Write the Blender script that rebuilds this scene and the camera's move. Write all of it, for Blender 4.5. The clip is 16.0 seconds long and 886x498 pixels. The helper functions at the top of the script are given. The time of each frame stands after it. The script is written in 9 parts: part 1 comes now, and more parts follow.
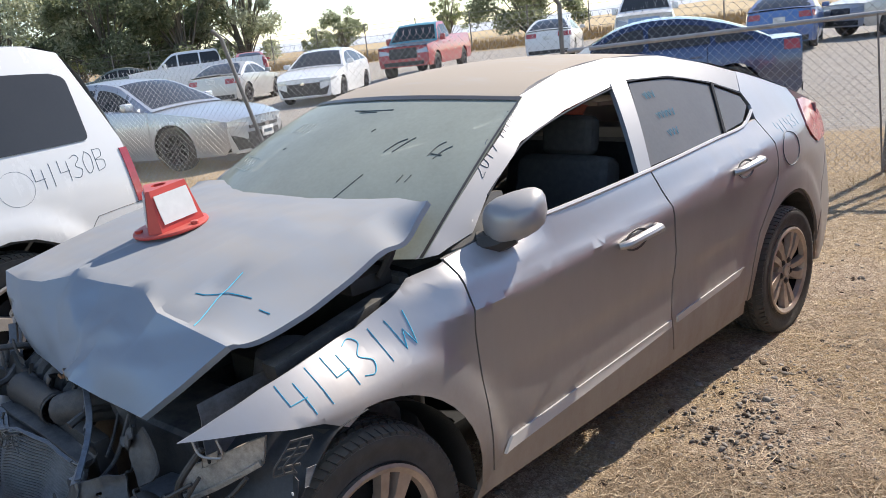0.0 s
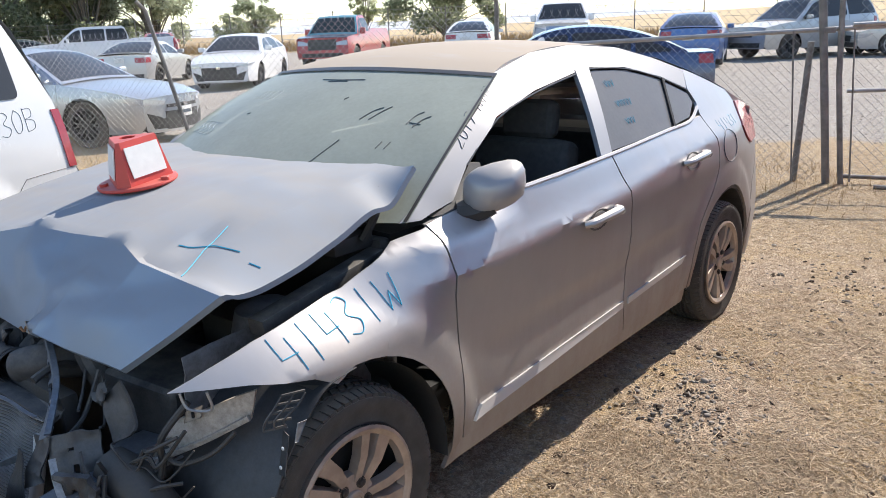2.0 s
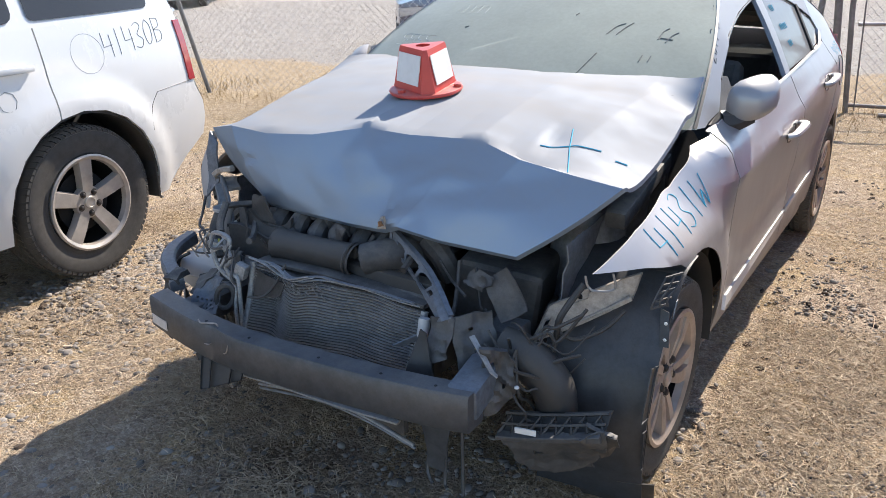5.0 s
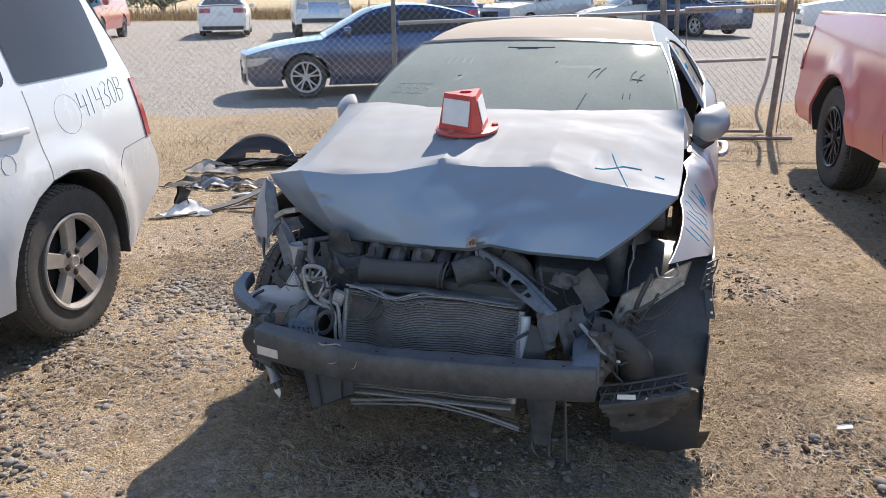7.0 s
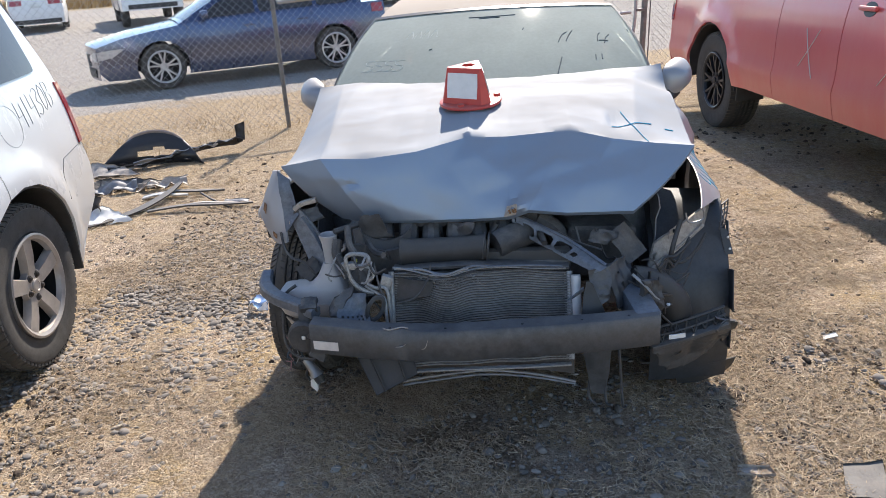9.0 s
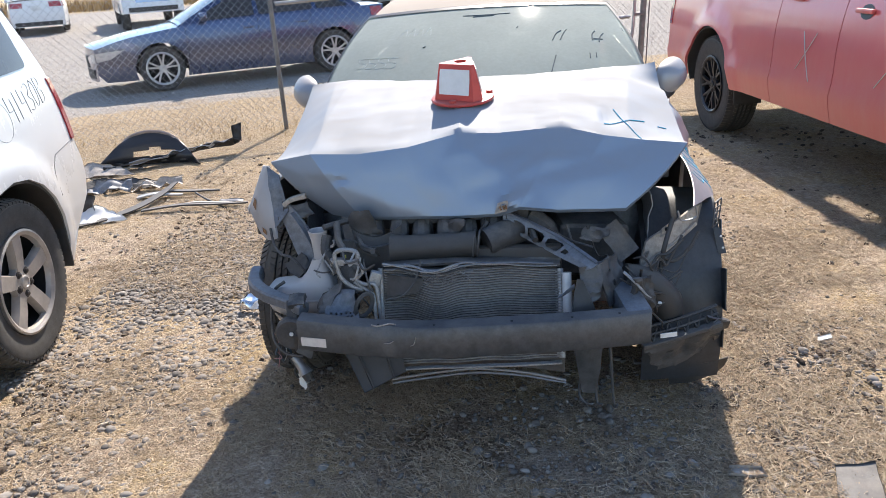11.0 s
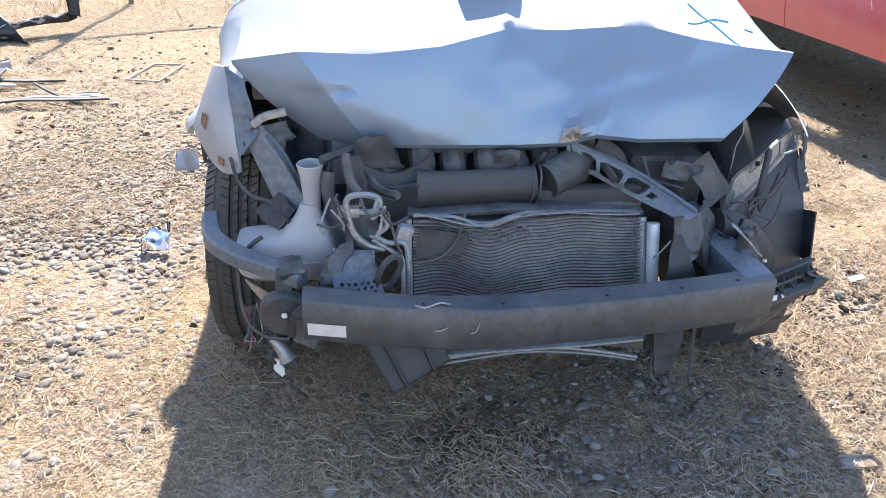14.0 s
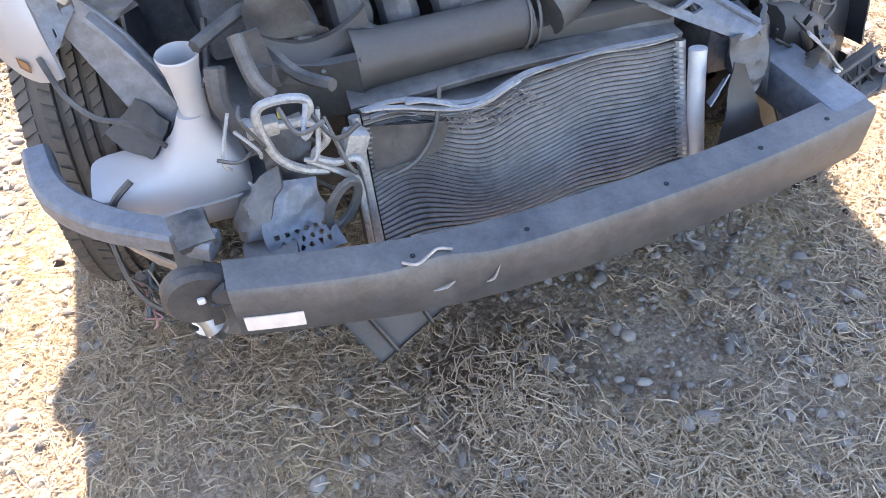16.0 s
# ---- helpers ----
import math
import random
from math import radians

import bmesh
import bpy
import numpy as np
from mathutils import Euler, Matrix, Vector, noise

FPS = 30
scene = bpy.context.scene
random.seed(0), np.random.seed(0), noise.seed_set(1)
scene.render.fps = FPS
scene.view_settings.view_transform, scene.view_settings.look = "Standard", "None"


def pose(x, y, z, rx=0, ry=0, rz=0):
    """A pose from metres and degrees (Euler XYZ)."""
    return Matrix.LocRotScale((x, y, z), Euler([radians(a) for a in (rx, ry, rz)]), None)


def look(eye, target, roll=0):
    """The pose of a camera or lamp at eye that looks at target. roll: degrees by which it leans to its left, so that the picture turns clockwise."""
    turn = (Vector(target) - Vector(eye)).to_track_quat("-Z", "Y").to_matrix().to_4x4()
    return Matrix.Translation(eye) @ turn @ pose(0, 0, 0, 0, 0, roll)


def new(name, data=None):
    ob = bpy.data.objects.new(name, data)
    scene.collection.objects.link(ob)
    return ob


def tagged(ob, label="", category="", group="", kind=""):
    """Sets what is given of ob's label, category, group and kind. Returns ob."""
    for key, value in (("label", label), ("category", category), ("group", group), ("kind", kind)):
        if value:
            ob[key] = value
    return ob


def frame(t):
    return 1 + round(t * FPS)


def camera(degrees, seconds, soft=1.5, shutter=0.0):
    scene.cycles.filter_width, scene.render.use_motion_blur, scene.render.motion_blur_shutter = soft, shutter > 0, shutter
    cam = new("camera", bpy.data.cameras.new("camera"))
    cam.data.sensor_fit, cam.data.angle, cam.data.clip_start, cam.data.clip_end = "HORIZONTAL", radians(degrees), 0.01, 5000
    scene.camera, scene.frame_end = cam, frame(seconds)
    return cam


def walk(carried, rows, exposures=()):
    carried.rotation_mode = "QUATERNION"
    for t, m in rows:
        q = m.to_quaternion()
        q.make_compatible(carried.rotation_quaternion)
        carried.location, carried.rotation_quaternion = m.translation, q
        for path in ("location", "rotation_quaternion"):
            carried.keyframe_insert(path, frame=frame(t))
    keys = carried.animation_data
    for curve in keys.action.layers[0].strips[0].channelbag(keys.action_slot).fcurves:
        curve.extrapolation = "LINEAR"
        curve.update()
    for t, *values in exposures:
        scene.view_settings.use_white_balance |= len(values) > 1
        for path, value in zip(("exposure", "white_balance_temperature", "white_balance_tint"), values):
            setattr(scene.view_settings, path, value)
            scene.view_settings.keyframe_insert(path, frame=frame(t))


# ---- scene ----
cam = camera(58.8, 16.0, soft=0.5)
PATH = [
    (0, (2.317, -1.06, 1.617), (0.909, 0.261, 1.095), -6.4),
    (0.5, (2.336, -1.196, 1.635), (1.023, 0.218, 1.112), -5.6),
    (1, (2.362, -1.31, 1.62), (1.081, 0.143, 1.123), -5.3),
    (1.5, (2.294, -1.238, 1.593), (1.056, 0.245, 1.071), -4.2),
    (2, (2.173, -1.246, 1.542), (0.943, 0.235, 1.002), -2.2),
    (2.5, (2.052, -1.438, 1.528), (0.8, 0.002, 0.93), 0.1),
    (3, (1.96, -1.657, 1.535), (0.777, -0.193, 0.858), 0.2),
    (3.5, (1.698, -1.698, 1.513), (0.569, -0.203, 0.815), -1.0),
    (4, (1.572, -1.743, 1.515), (0.431, -0.277, 0.774), -2.4),
    (4.2, (1.538, -1.819, 1.518), (0.385, -0.365, 0.772), -2.5),
    (6.3, (0.918, -2.595, 1.569), (0.287, -0.797, 0.961), 1.4),
    (6.5, (0.852, -2.677, 1.567), (0.245, -0.871, 0.958), 0.4),
    (7, (0.75, -2.87, 1.599), (0.143, -1.065, 0.988), -0.7),
    (7.5, (0.52, -2.884, 1.61), (-0.06, -1.063, 1.022), -2.3),
    (8, (0.323, -2.793, 1.598), (-0.188, -0.959, 0.984), -4.5),
    (8.5, (0.214, -2.871, 1.614), (-0.2, -1.037, 0.932), -5.6),
    (9, (0.117, -3.045, 1.642), (-0.119, -1.183, 0.951), -4.2),
    (9.2, (0.101, -3.087, 1.639), (-0.102, -1.217, 0.961), -4.0),
    (11.3, (0.157, -3.021, 1.6), (-0.08, -1.154, 0.923), -3.8),
    (11.5, (0.166, -3.014, 1.601), (-0.066, -1.145, 0.93), -3.7),
    (12, (0.208, -2.935, 1.59), (-0.023, -1.06, 0.936), -3.3),
    (12.5, (0.119, -2.839, 1.546), (-0.051, -0.959, 0.887), 0.8),
    (13, (-0.139, -2.694, 1.555), (-0.196, -0.825, 0.846), 0.3),
    (13.5, (-0.305, -2.535, 1.515), (-0.223, -0.726, 0.667), 1.5),
    (14, (-0.492, -2.284, 1.484), (-0.297, -0.531, 0.542), 1.4),
    (14.5, (-0.642, -2.088, 1.444), (-0.299, -0.468, 0.323), 2.0),
    (15, (-0.791, -1.929, 1.418), (-0.19, -0.476, 0.182), 3.0),
    (15.5, (-0.737, -1.753, 1.379), (-0.143, -0.376, 0.056), -0.9),
    (16, (-0.547, -1.546, 1.404), (-0.162, -0.244, -0.066), -2.9),
]
walk(cam, [(t, look(eye, target, roll)) for t, eye, target, roll in PATH], exposures=((0.0, 0.53, 6550, 12), (2.0, 0.69, 6550, 12), (3.0, 0.89, 6550, 12), (4.0, 0.96, 6550, 12), (6.5, 0.68, 6600, 13), (7.5, 0.65, 6600, 13), (8.5, 0.85, 6550, 13), (9.0, 0.79, 6550, 13), (11.5, 0.97, 6500, 13), (12.5, 1.03, 6450, 13), (13.5, 1.47, 6400, 13), (14.0, 1.65, 6350, 13), (14.5, 1.73, 6400, 14), (15.0, 1.96, 6450, 14), (15.5, 2.20, 6750, 16), (16.0, 2.58, 7050, 18)))

# ---- light ----
SUN_UP, SUN_TURN = 42.0, 4.2
world = bpy.data.worlds.new("world")
scene.world = world
world.use_nodes = True
wn = world.node_tree
sky = wn.nodes.new("ShaderNodeTexSky")
sky.sky_type, sky.sun_disc = "NISHITA", False
sky.sun_elevation, sky.sun_rotation = radians(SUN_UP), radians(SUN_TURN)
sky.air_density, sky.dust_density, sky.ozone_density = 1.0, 0.15, 1.7
wn.nodes["Background"].inputs["Strength"].default_value = 0.15
wn.links.new(sky.outputs[0], wn.nodes["Background"].inputs["Color"])
sun_data = bpy.data.lights.new("sun", "SUN")
sun_data.energy, sun_data.angle, sun_data.color = 5.0, radians(0.53), (1.0, 0.93, 0.82)
sun = new("sun", sun_data)
sun.matrix_world = look((0, 0, 30), (-math.sin(radians(SUN_TURN)) * math.cos(radians(SUN_UP)), -math.cos(radians(SUN_TURN)) * math.cos(radians(SUN_UP)), 30 - math.sin(radians(SUN_UP))))


# ---- materials ----
def nodes_of(name):
    m = bpy.data.materials.new(name)
    m.use_nodes = True
    return m, m.node_tree, m.node_tree.nodes["Principled BSDF"]


def rgb(c):
    return (*c, 1.0)


def noise_at(nt, scale, detail=5.0, rough=0.6, coords="Object", stretch=None):
    tc = nt.nodes.new("ShaderNodeTexCoord")
    src = tc.outputs[coords]
    if stretch:
        mp = nt.nodes.new("ShaderNodeMapping")
        mp.inputs["Scale"].default_value = stretch
        nt.links.new(src, mp.inputs["Vector"])
        src = mp.outputs[0]
    n = nt.nodes.new("ShaderNodeTexNoise")
    n.inputs["Scale"].default_value, n.inputs["Detail"].default_value, n.inputs["Roughness"].default_value = scale, detail, rough
    nt.links.new(src, n.inputs["Vector"])
    return n.outputs["Fac"]


def ramp(nt, fac, stops):
    r = nt.nodes.new("ShaderNodeValToRGB")
    e = r.color_ramp.elements
    while len(e) < len(stops):
        e.new(0.5)
    for el, (p, c) in zip(e, stops):
        el.position = p
        el.color = rgb(c) if not isinstance(c, (int, float)) else (c, c, c, 1)
    nt.links.new(fac, r.inputs["Fac"])
    return r.outputs["Color"]


def mixed(nt, fac, a, b, blend="MIX"):
    m = nt.nodes.new("ShaderNodeMix")
    m.data_type, m.blend_type = "RGBA", blend
    for sock, v in ((m.inputs["Factor"], fac), (m.inputs["A"], a), (m.inputs["B"], b)):
        if isinstance(v, (int, float)):
            sock.default_value = v
        elif isinstance(v, tuple):
            sock.default_value = rgb(v)
        else:
            nt.links.new(v, sock)
    return m.outputs["Result"]


def calc(nt, op, a, b=0.0):
    m = nt.nodes.new("ShaderNodeMath")
    m.operation = op
    for i, v in enumerate((a, b)):
        if isinstance(v, (int, float)):
            m.inputs[i].default_value = v
        else:
            nt.links.new(v, m.inputs[i])
    return m.outputs[0]


def bumped(nt, p, height, strength=0.3, distance=0.01):
    b = nt.nodes.new("ShaderNodeBump")
    b.inputs["Strength"].default_value, b.inputs["Distance"].default_value = strength, distance
    nt.links.new(height, b.inputs["Height"])
    nt.links.new(b.outputs[0], p.inputs["Normal"])


def facing_up(nt):
    g = nt.nodes.new("ShaderNodeNewGeometry")
    s = nt.nodes.new("ShaderNodeSeparateXYZ")
    nt.links.new(g.outputs["Normal"], s.inputs[0])
    return s.outputs["Z"]


DUST = (0.40, 0.33, 0.25)


def paint(name, colour, metallic=0.0, rough=0.32, dust=0.25, top_dust=0.3, coat=0.6, low_dust_tint=0.25, dust_colour=DUST, arches=()):
    """Car paint with a film of road dust: patchy, thicker on level tops, low on the sides and round the wheel arches.
    On the silver car the low band also holds reflected ground.
    """
    m, nt, p = nodes_of(name)
    big, fine = noise_at(nt, 1.7, 5, 0.55), noise_at(nt, 55, 6, 0.7)
    patch = calc(nt, "MULTIPLY", ramp(nt, big, [(0.3, 0.6), (0.75, 1.0)]), ramp(nt, fine, [(0.2, 0.82), (0.8, 1.0)]))
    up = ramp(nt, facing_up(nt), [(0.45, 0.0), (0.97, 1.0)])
    tc = nt.nodes.new("ShaderNodeTexCoord")
    sx = nt.nodes.new("ShaderNodeSeparateXYZ")
    nt.links.new(tc.outputs["Object"], sx.inputs[0])
    low = ramp(nt, sx.outputs["Z"], [(0.15, 1.0), (0.45, 0.55), (0.88, 0.0)])
    fac = calc(nt, "ADD", calc(nt, "ADD", calc(nt, "MULTIPLY", patch, dust), calc(nt, "MULTIPLY", up, top_dust)), calc(nt, "MULTIPLY", calc(nt, "MULTIPLY", low, patch), low_dust_tint))
    streak = noise_at(nt, 3.0, 6, 0.7, "Object", (1.0, 2.6, 0.8))
    fac = calc(nt, "MULTIPLY", fac, ramp(nt, streak, [(0.3, 0.75), (0.7, 1.25)]))
    for cy, cz, r0, r1 in arches:
        dy, dz = calc(nt, "SUBTRACT", sx.outputs["Y"], cy), calc(nt, "SUBTRACT", sx.outputs["Z"], cz)
        dist = calc(nt, "SQRT", calc(nt, "ADD", calc(nt, "MULTIPLY", dy, dy), calc(nt, "MULTIPLY", dz, dz)))
        fac = calc(nt, "ADD", fac, calc(nt, "MULTIPLY", ramp(nt, dist, [(r0, 0.5), (r1, 0.0)]), patch))
    fac = calc(nt, "MINIMUM", fac, 0.92)
    nt.links.new(mixed(nt, fac, colour, dust_colour), p.inputs["Base Color"])
    nt.links.new(calc(nt, "ADD", calc(nt, "MULTIPLY", fac, 0.5), rough), p.inputs["Roughness"])
    nt.links.new(calc(nt, "MULTIPLY", calc(nt, "SUBTRACT", 1.0, fac), metallic), p.inputs["Metallic"])
    nt.links.new(calc(nt, "MULTIPLY", calc(nt, "SUBTRACT", 1.0, fac), coat), p.inputs["Coat Weight"])
    p.inputs["Coat Roughness"].default_value = 0.12
    return m


def grimy(name, colour, dust=0.4, rough=0.6, metallic=0.2, bump=0.25, scale=7.0, dust_colour=(0.30, 0.265, 0.225)):
    """Dirty metal or plastic: dried dust in blotches and streaks, thickest on level tops, with bare worn spots."""
    m, nt, p = nodes_of(name)
    a, b, c = noise_at(nt, scale, 6, 0.65), noise_at(nt, scale * 7, 6, 0.7), noise_at(nt, scale * 30, 4, 0.7)
    col = mixed(nt, ramp(nt, b, [(0.3, 0.0), (0.7, 1.0)]), tuple(x * 0.6 for x in colour), tuple(min(1, x * 1.35) for x in colour))
    up = ramp(nt, facing_up(nt), [(0.1, 0.3), (0.9, 1.0)])
    fac = calc(nt, "MULTIPLY", calc(nt, "MULTIPLY", ramp(nt, a, [(0.32, 0.15), (0.62, 1.0)]), ramp(nt, c, [(0.25, 0.55), (0.7, 1.0)])), calc(nt, "MULTIPLY", up, dust))
    nt.links.new(mixed(nt, fac, col, dust_colour), p.inputs["Base Color"])
    nt.links.new(calc(nt, "ADD", calc(nt, "MULTIPLY", fac, 0.4), rough), p.inputs["Roughness"])
    nt.links.new(calc(nt, "MULTIPLY", calc(nt, "SUBTRACT", 1.0, fac), metallic), p.inputs["Metallic"])
    bumped(nt, p, calc(nt, "ADD", calc(nt, "MULTIPLY", b, 0.6), calc(nt, "MULTIPLY", c, 0.4)), bump, 0.004)
    return m


def plain(name, colour, rough=0.6, metallic=0.0, var=0.25, scale=12.0, bump=0.0, dust=0.0, coat=0.0):
    """A surface with two scales of tone variation, optional fine relief and dust on level tops."""
    m, nt, p = nodes_of(name)
    dark = tuple(c * (1 - var) for c in colour)
    light = tuple(min(1, c * (1 + var)) for c in colour)
    a, b = noise_at(nt, scale, 4), noise_at(nt, scale * 9, 6, 0.7)
    col = mixed(nt, ramp(nt, a, [(0.3, 0.0), (0.7, 1.0)]), dark, light)
    col = mixed(nt, calc(nt, "MULTIPLY", b, 0.35), col, dark)
    if dust:
        up = calc(nt, "MULTIPLY", ramp(nt, facing_up(nt), [(0.2, 0.15), (0.95, 1.0)]), calc(nt, "MULTIPLY", ramp(nt, b, [(0.2, 0.5), (0.8, 1.0)]), dust))
        col = mixed(nt, up, col, DUST)
    nt.links.new(col, p.inputs["Base Color"])
    nt.links.new(ramp(nt, b, [(0.2, max(0, rough - 0.1)), (0.8, min(1, rough + 0.1))]), p.inputs["Roughness"])
    p.inputs["Metallic"].default_value = metallic
    p.inputs["Coat Weight"].default_value = coat
    if bump:
        bumped(nt, p, b, bump, 0.004)
    return m


def glass(name, tint=(0.55, 0.6, 0.58), dust=0.0, dust_colour=(0.40, 0.42, 0.36), body=0.0, body_colour=(0.02, 0.022, 0.025)):
    """A thin pane: tinted see-through, glossy, with patchy dust; body makes privacy glass."""
    m, nt, p = nodes_of(name)
    out = nt.nodes["Material Output"]
    clear = nt.nodes.new("ShaderNodeBsdfTransparent")
    clear.inputs["Color"].default_value = rgb(tint)
    p.inputs["Base Color"].default_value = rgb(body_colour)
    p.inputs["Roughness"].default_value = 0.06
    mix1 = nt.nodes.new("ShaderNodeMixShader")
    gloss = nt.nodes.new("ShaderNodeBsdfGlossy")
    gloss.inputs["Roughness"].default_value = 0.05
    fr = nt.nodes.new("ShaderNodeFresnel")
    fr.inputs["IOR"].default_value = 1.5
    nt.links.new(fr.outputs[0], mix1.inputs[0])
    nt.links.new(clear.outputs[0], mix1.inputs[1])
    nt.links.new(gloss.outputs[0], mix1.inputs[2])
    mix2 = nt.nodes.new("ShaderNodeMixShader")
    mix2.inputs[0].default_value = body
    nt.links.new(mix1.outputs[0], mix2.inputs[1])
    nt.links.new(p.outputs[0], mix2.inputs[2])
    film = nt.nodes.new("ShaderNodeBsdfPrincipled")
    film.inputs["Base Color"].default_value = rgb(dust_colour)
    film.inputs["Roughness"].default_value = 0.8
    film.inputs["Specular IOR Level"].default_value = 0.12
    mix3 = nt.nodes.new("ShaderNodeMixShader")
    patch = calc(nt, "MULTIPLY", ramp(nt, noise_at(nt, 3.0, 5), [(0.25, 0.8), (0.75, 1.0)]), dust)
    patch = calc(nt, "MULTIPLY", ramp(nt, noise_at(nt, 60, 5, 0.7), [(0.2, 0.85), (0.8, 1.0)]), patch)
    nt.links.new(patch, mix3.inputs[0])
    nt.links.new(mix2.outputs[0], mix3.inputs[1])
    nt.links.new(film.outputs[0], mix3.inputs[2])
    nt.links.new(mix3.outputs[0], out.inputs["Surface"])
    return m


def island_mix(name, stops, rough=0.8, random_output="Random Per Island", bump=0.0, through_light=0.0):
    """Each joined piece takes its own tone from the stops."""
    m, nt, p = nodes_of(name)
    g = nt.nodes.new("ShaderNodeNewGeometry")
    col = ramp(nt, g.outputs[random_output], stops)
    n = noise_at(nt, 60, 4)
    col = mixed(nt, calc(nt, "MULTIPLY", n, 0.4), col, tuple(c * 0.6 for c in stops[0][1]))
    nt.links.new(col, p.inputs["Base Color"])
    p.inputs["Roughness"].default_value = rough
    if bump:
        bumped(nt, p, n, bump, 0.004)
    if through_light:
        tr = nt.nodes.new("ShaderNodeBsdfTranslucent")
        nt.links.new(col, tr.inputs["Color"])
        ms = nt.nodes.new("ShaderNodeMixShader")
        ms.inputs[0].default_value = through_light
        nt.links.new(p.outputs[0], ms.inputs[1])
        nt.links.new(tr.outputs[0], ms.inputs[2])
        nt.links.new(ms.outputs[0], nt.nodes["Material Output"].inputs["Surface"])
    return m


# brown low on the sides is dust plus painted-in ground reflection
SILVER = paint("silver_paint", (0.47, 0.47, 0.475), 0.8, 0.31, 0.18, 0.26, 0.0, 0.75, (0.26, 0.20, 0.155), ((0.025, 0.317, 0.44, 0.52), (2.70, 0.317, 0.43, 0.50)))
WHITE = paint("white_paint", (0.65, 0.65, 0.645), 0.0, 0.25, 0.06, 0.05, 0.7, 0.12)
FAR_WHITE = paint("clean_white_paint", (0.78, 0.79, 0.80), 0.0, 0.25, 0.08, 0.1, 0.7, 0.15)
RED = paint("red_paint", (0.70, 0.075, 0.085), 0.15, 0.22, 0.32, 0.3, 1.0, 0.45, (0.62, 0.32, 0.27))
NAVY = paint("navy_paint", (0.045, 0.075, 0.16), 0.75, 0.2, 0.06, 0.12, 1.0, 0.2)
GREYBLUE = paint("grey_blue_paint", (0.42, 0.455, 0.50), 0.7, 0.25, 0.05, 0.12, 0.6, 0.1)
BRIGHT_BLUE = paint("bright_blue_paint", (0.02, 0.11, 0.36), 0.3, 0.25, 0.1, 0.2, 0.8, 0.2)
PALE_SILVER = paint("pale_silver_paint", (0.50, 0.51, 0.52), 0.6, 0.28, 0.15, 0.25, 0.7, 0.2)
FAR_RED = paint("far_red_paint", (0.38, 0.03, 0.04), 0.1, 0.3, 0.1, 0.15, 0.6, 0.2)
TEAL = paint("teal_paint", (0.02, 0.28, 0.36), 0.2, 0.3, 0.1, 0.15, 0.6, 0.2)
GREEN_GREY = paint("green_grey_paint", (0.09, 0.13, 0.12), 0.3, 0.3, 0.1, 0.2, 0.6, 0.2)
RUBBER = plain("tyre_rubber", (0.046, 0.044, 0.042), 0.8, 0, 0.35, 20, 0.3, 0.42)
BLACK = plain("black_plastic", (0.025, 0.026, 0.028), 0.55, 0, 0.3, 16, 0.2, 0.26)
DUSTY_BLACK = grimy("dusty_black_plastic", (0.030, 0.032, 0.036), 0.66, 0.55, 0.0, 0.3, 14)
# near-black that carries the shade in gaps, holes and under the cars
DARK = plain("shade_black", (0.012, 0.012, 0.013), 0.8)
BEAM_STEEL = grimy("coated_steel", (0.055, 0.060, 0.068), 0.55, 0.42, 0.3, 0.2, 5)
PRIMER_STEEL = grimy("grey_panel_steel", (0.17, 0.185, 0.21), 0.75, 0.45, 0.3, 0.2, 6, (0.36, 0.325, 0.29))
ALLOY = plain("alloy", (0.62, 0.61, 0.59), 0.34, 0.55, 0.15, 14, 0.05, 0.2)
WORN_ALLOY = plain("worn_alloy", (0.44, 0.40, 0.365), 0.42, 0.45, 0.22, 12, 0.06, 0.25)
NUT = plain("dull_nut_steel", (0.07, 0.06, 0.055), 0.5, 0.5, 0.3, 40)
DUSTY_ALLOY = plain("dusty_alloy", (0.44, 0.36, 0.305), 0.45, 0.5, 0.3, 10, 0.08, 0.2)
DARK_ALLOY = plain("dark_alloy", (0.045, 0.045, 0.05), 0.35, 0.5, 0.2, 10)
CHROME = plain("chrome", (0.62, 0.62, 0.63), 0.12, 1.0, 0.06, 5)
TUBE_ALU = grimy("aluminium_tube", (0.33, 0.33, 0.325), 0.65, 0.45, 0.45, 0.25, 16, (0.36, 0.33, 0.295))
FIN_ALU = grimy("aluminium_fins", (0.055, 0.05, 0.047), 0.6, 0.6, 0.3, 0.8, 9, (0.23, 0.185, 0.15))
FIN_EDGE = grimy("aluminium_fin_edges", (0.20, 0.195, 0.19), 0.85, 0.5, 0.35, 0.6, 9, (0.40, 0.36, 0.325))
DRIER = plain("pale_aluminium_can", (0.58, 0.57, 0.56), 0.5, 0.15, 0.15, 14, 0.05, 0.2)
TANK = plain("milky_plastic", (0.47, 0.445, 0.43), 0.5, 0, 0.10, 6, 0.04, 0.15)
LABEL_WHITE = plain("white_label", (0.72, 0.71, 0.68), 0.55, 0, 0.06, 30)
CONE_RED = plain("red_plastic", (0.55, 0.055, 0.04), 0.42, 0, 0.12, 10, 0.05, 0.22)
MARK_BLUE = plain("blue_marker", (0.05, 0.42, 0.60), 0.7, 0, 0.1, 60)
MARK_BLACK = plain("dark_marker", (0.05, 0.075, 0.10), 0.6, 0, 0.1, 60)
MARK_PALE = plain("pale_marker", (0.62, 0.63, 0.58), 0.6, 0, 0.1, 60)
LENS_RED = plain("red_lens", (0.36, 0.02, 0.025), 0.15, 0, 0.15, 30, 0, 0.1, 0.8)
PALE_LENS = plain("faded_red_lens", (0.62, 0.17, 0.16), 0.25, 0, 0.12, 30, 0, 0.35, 0.6)
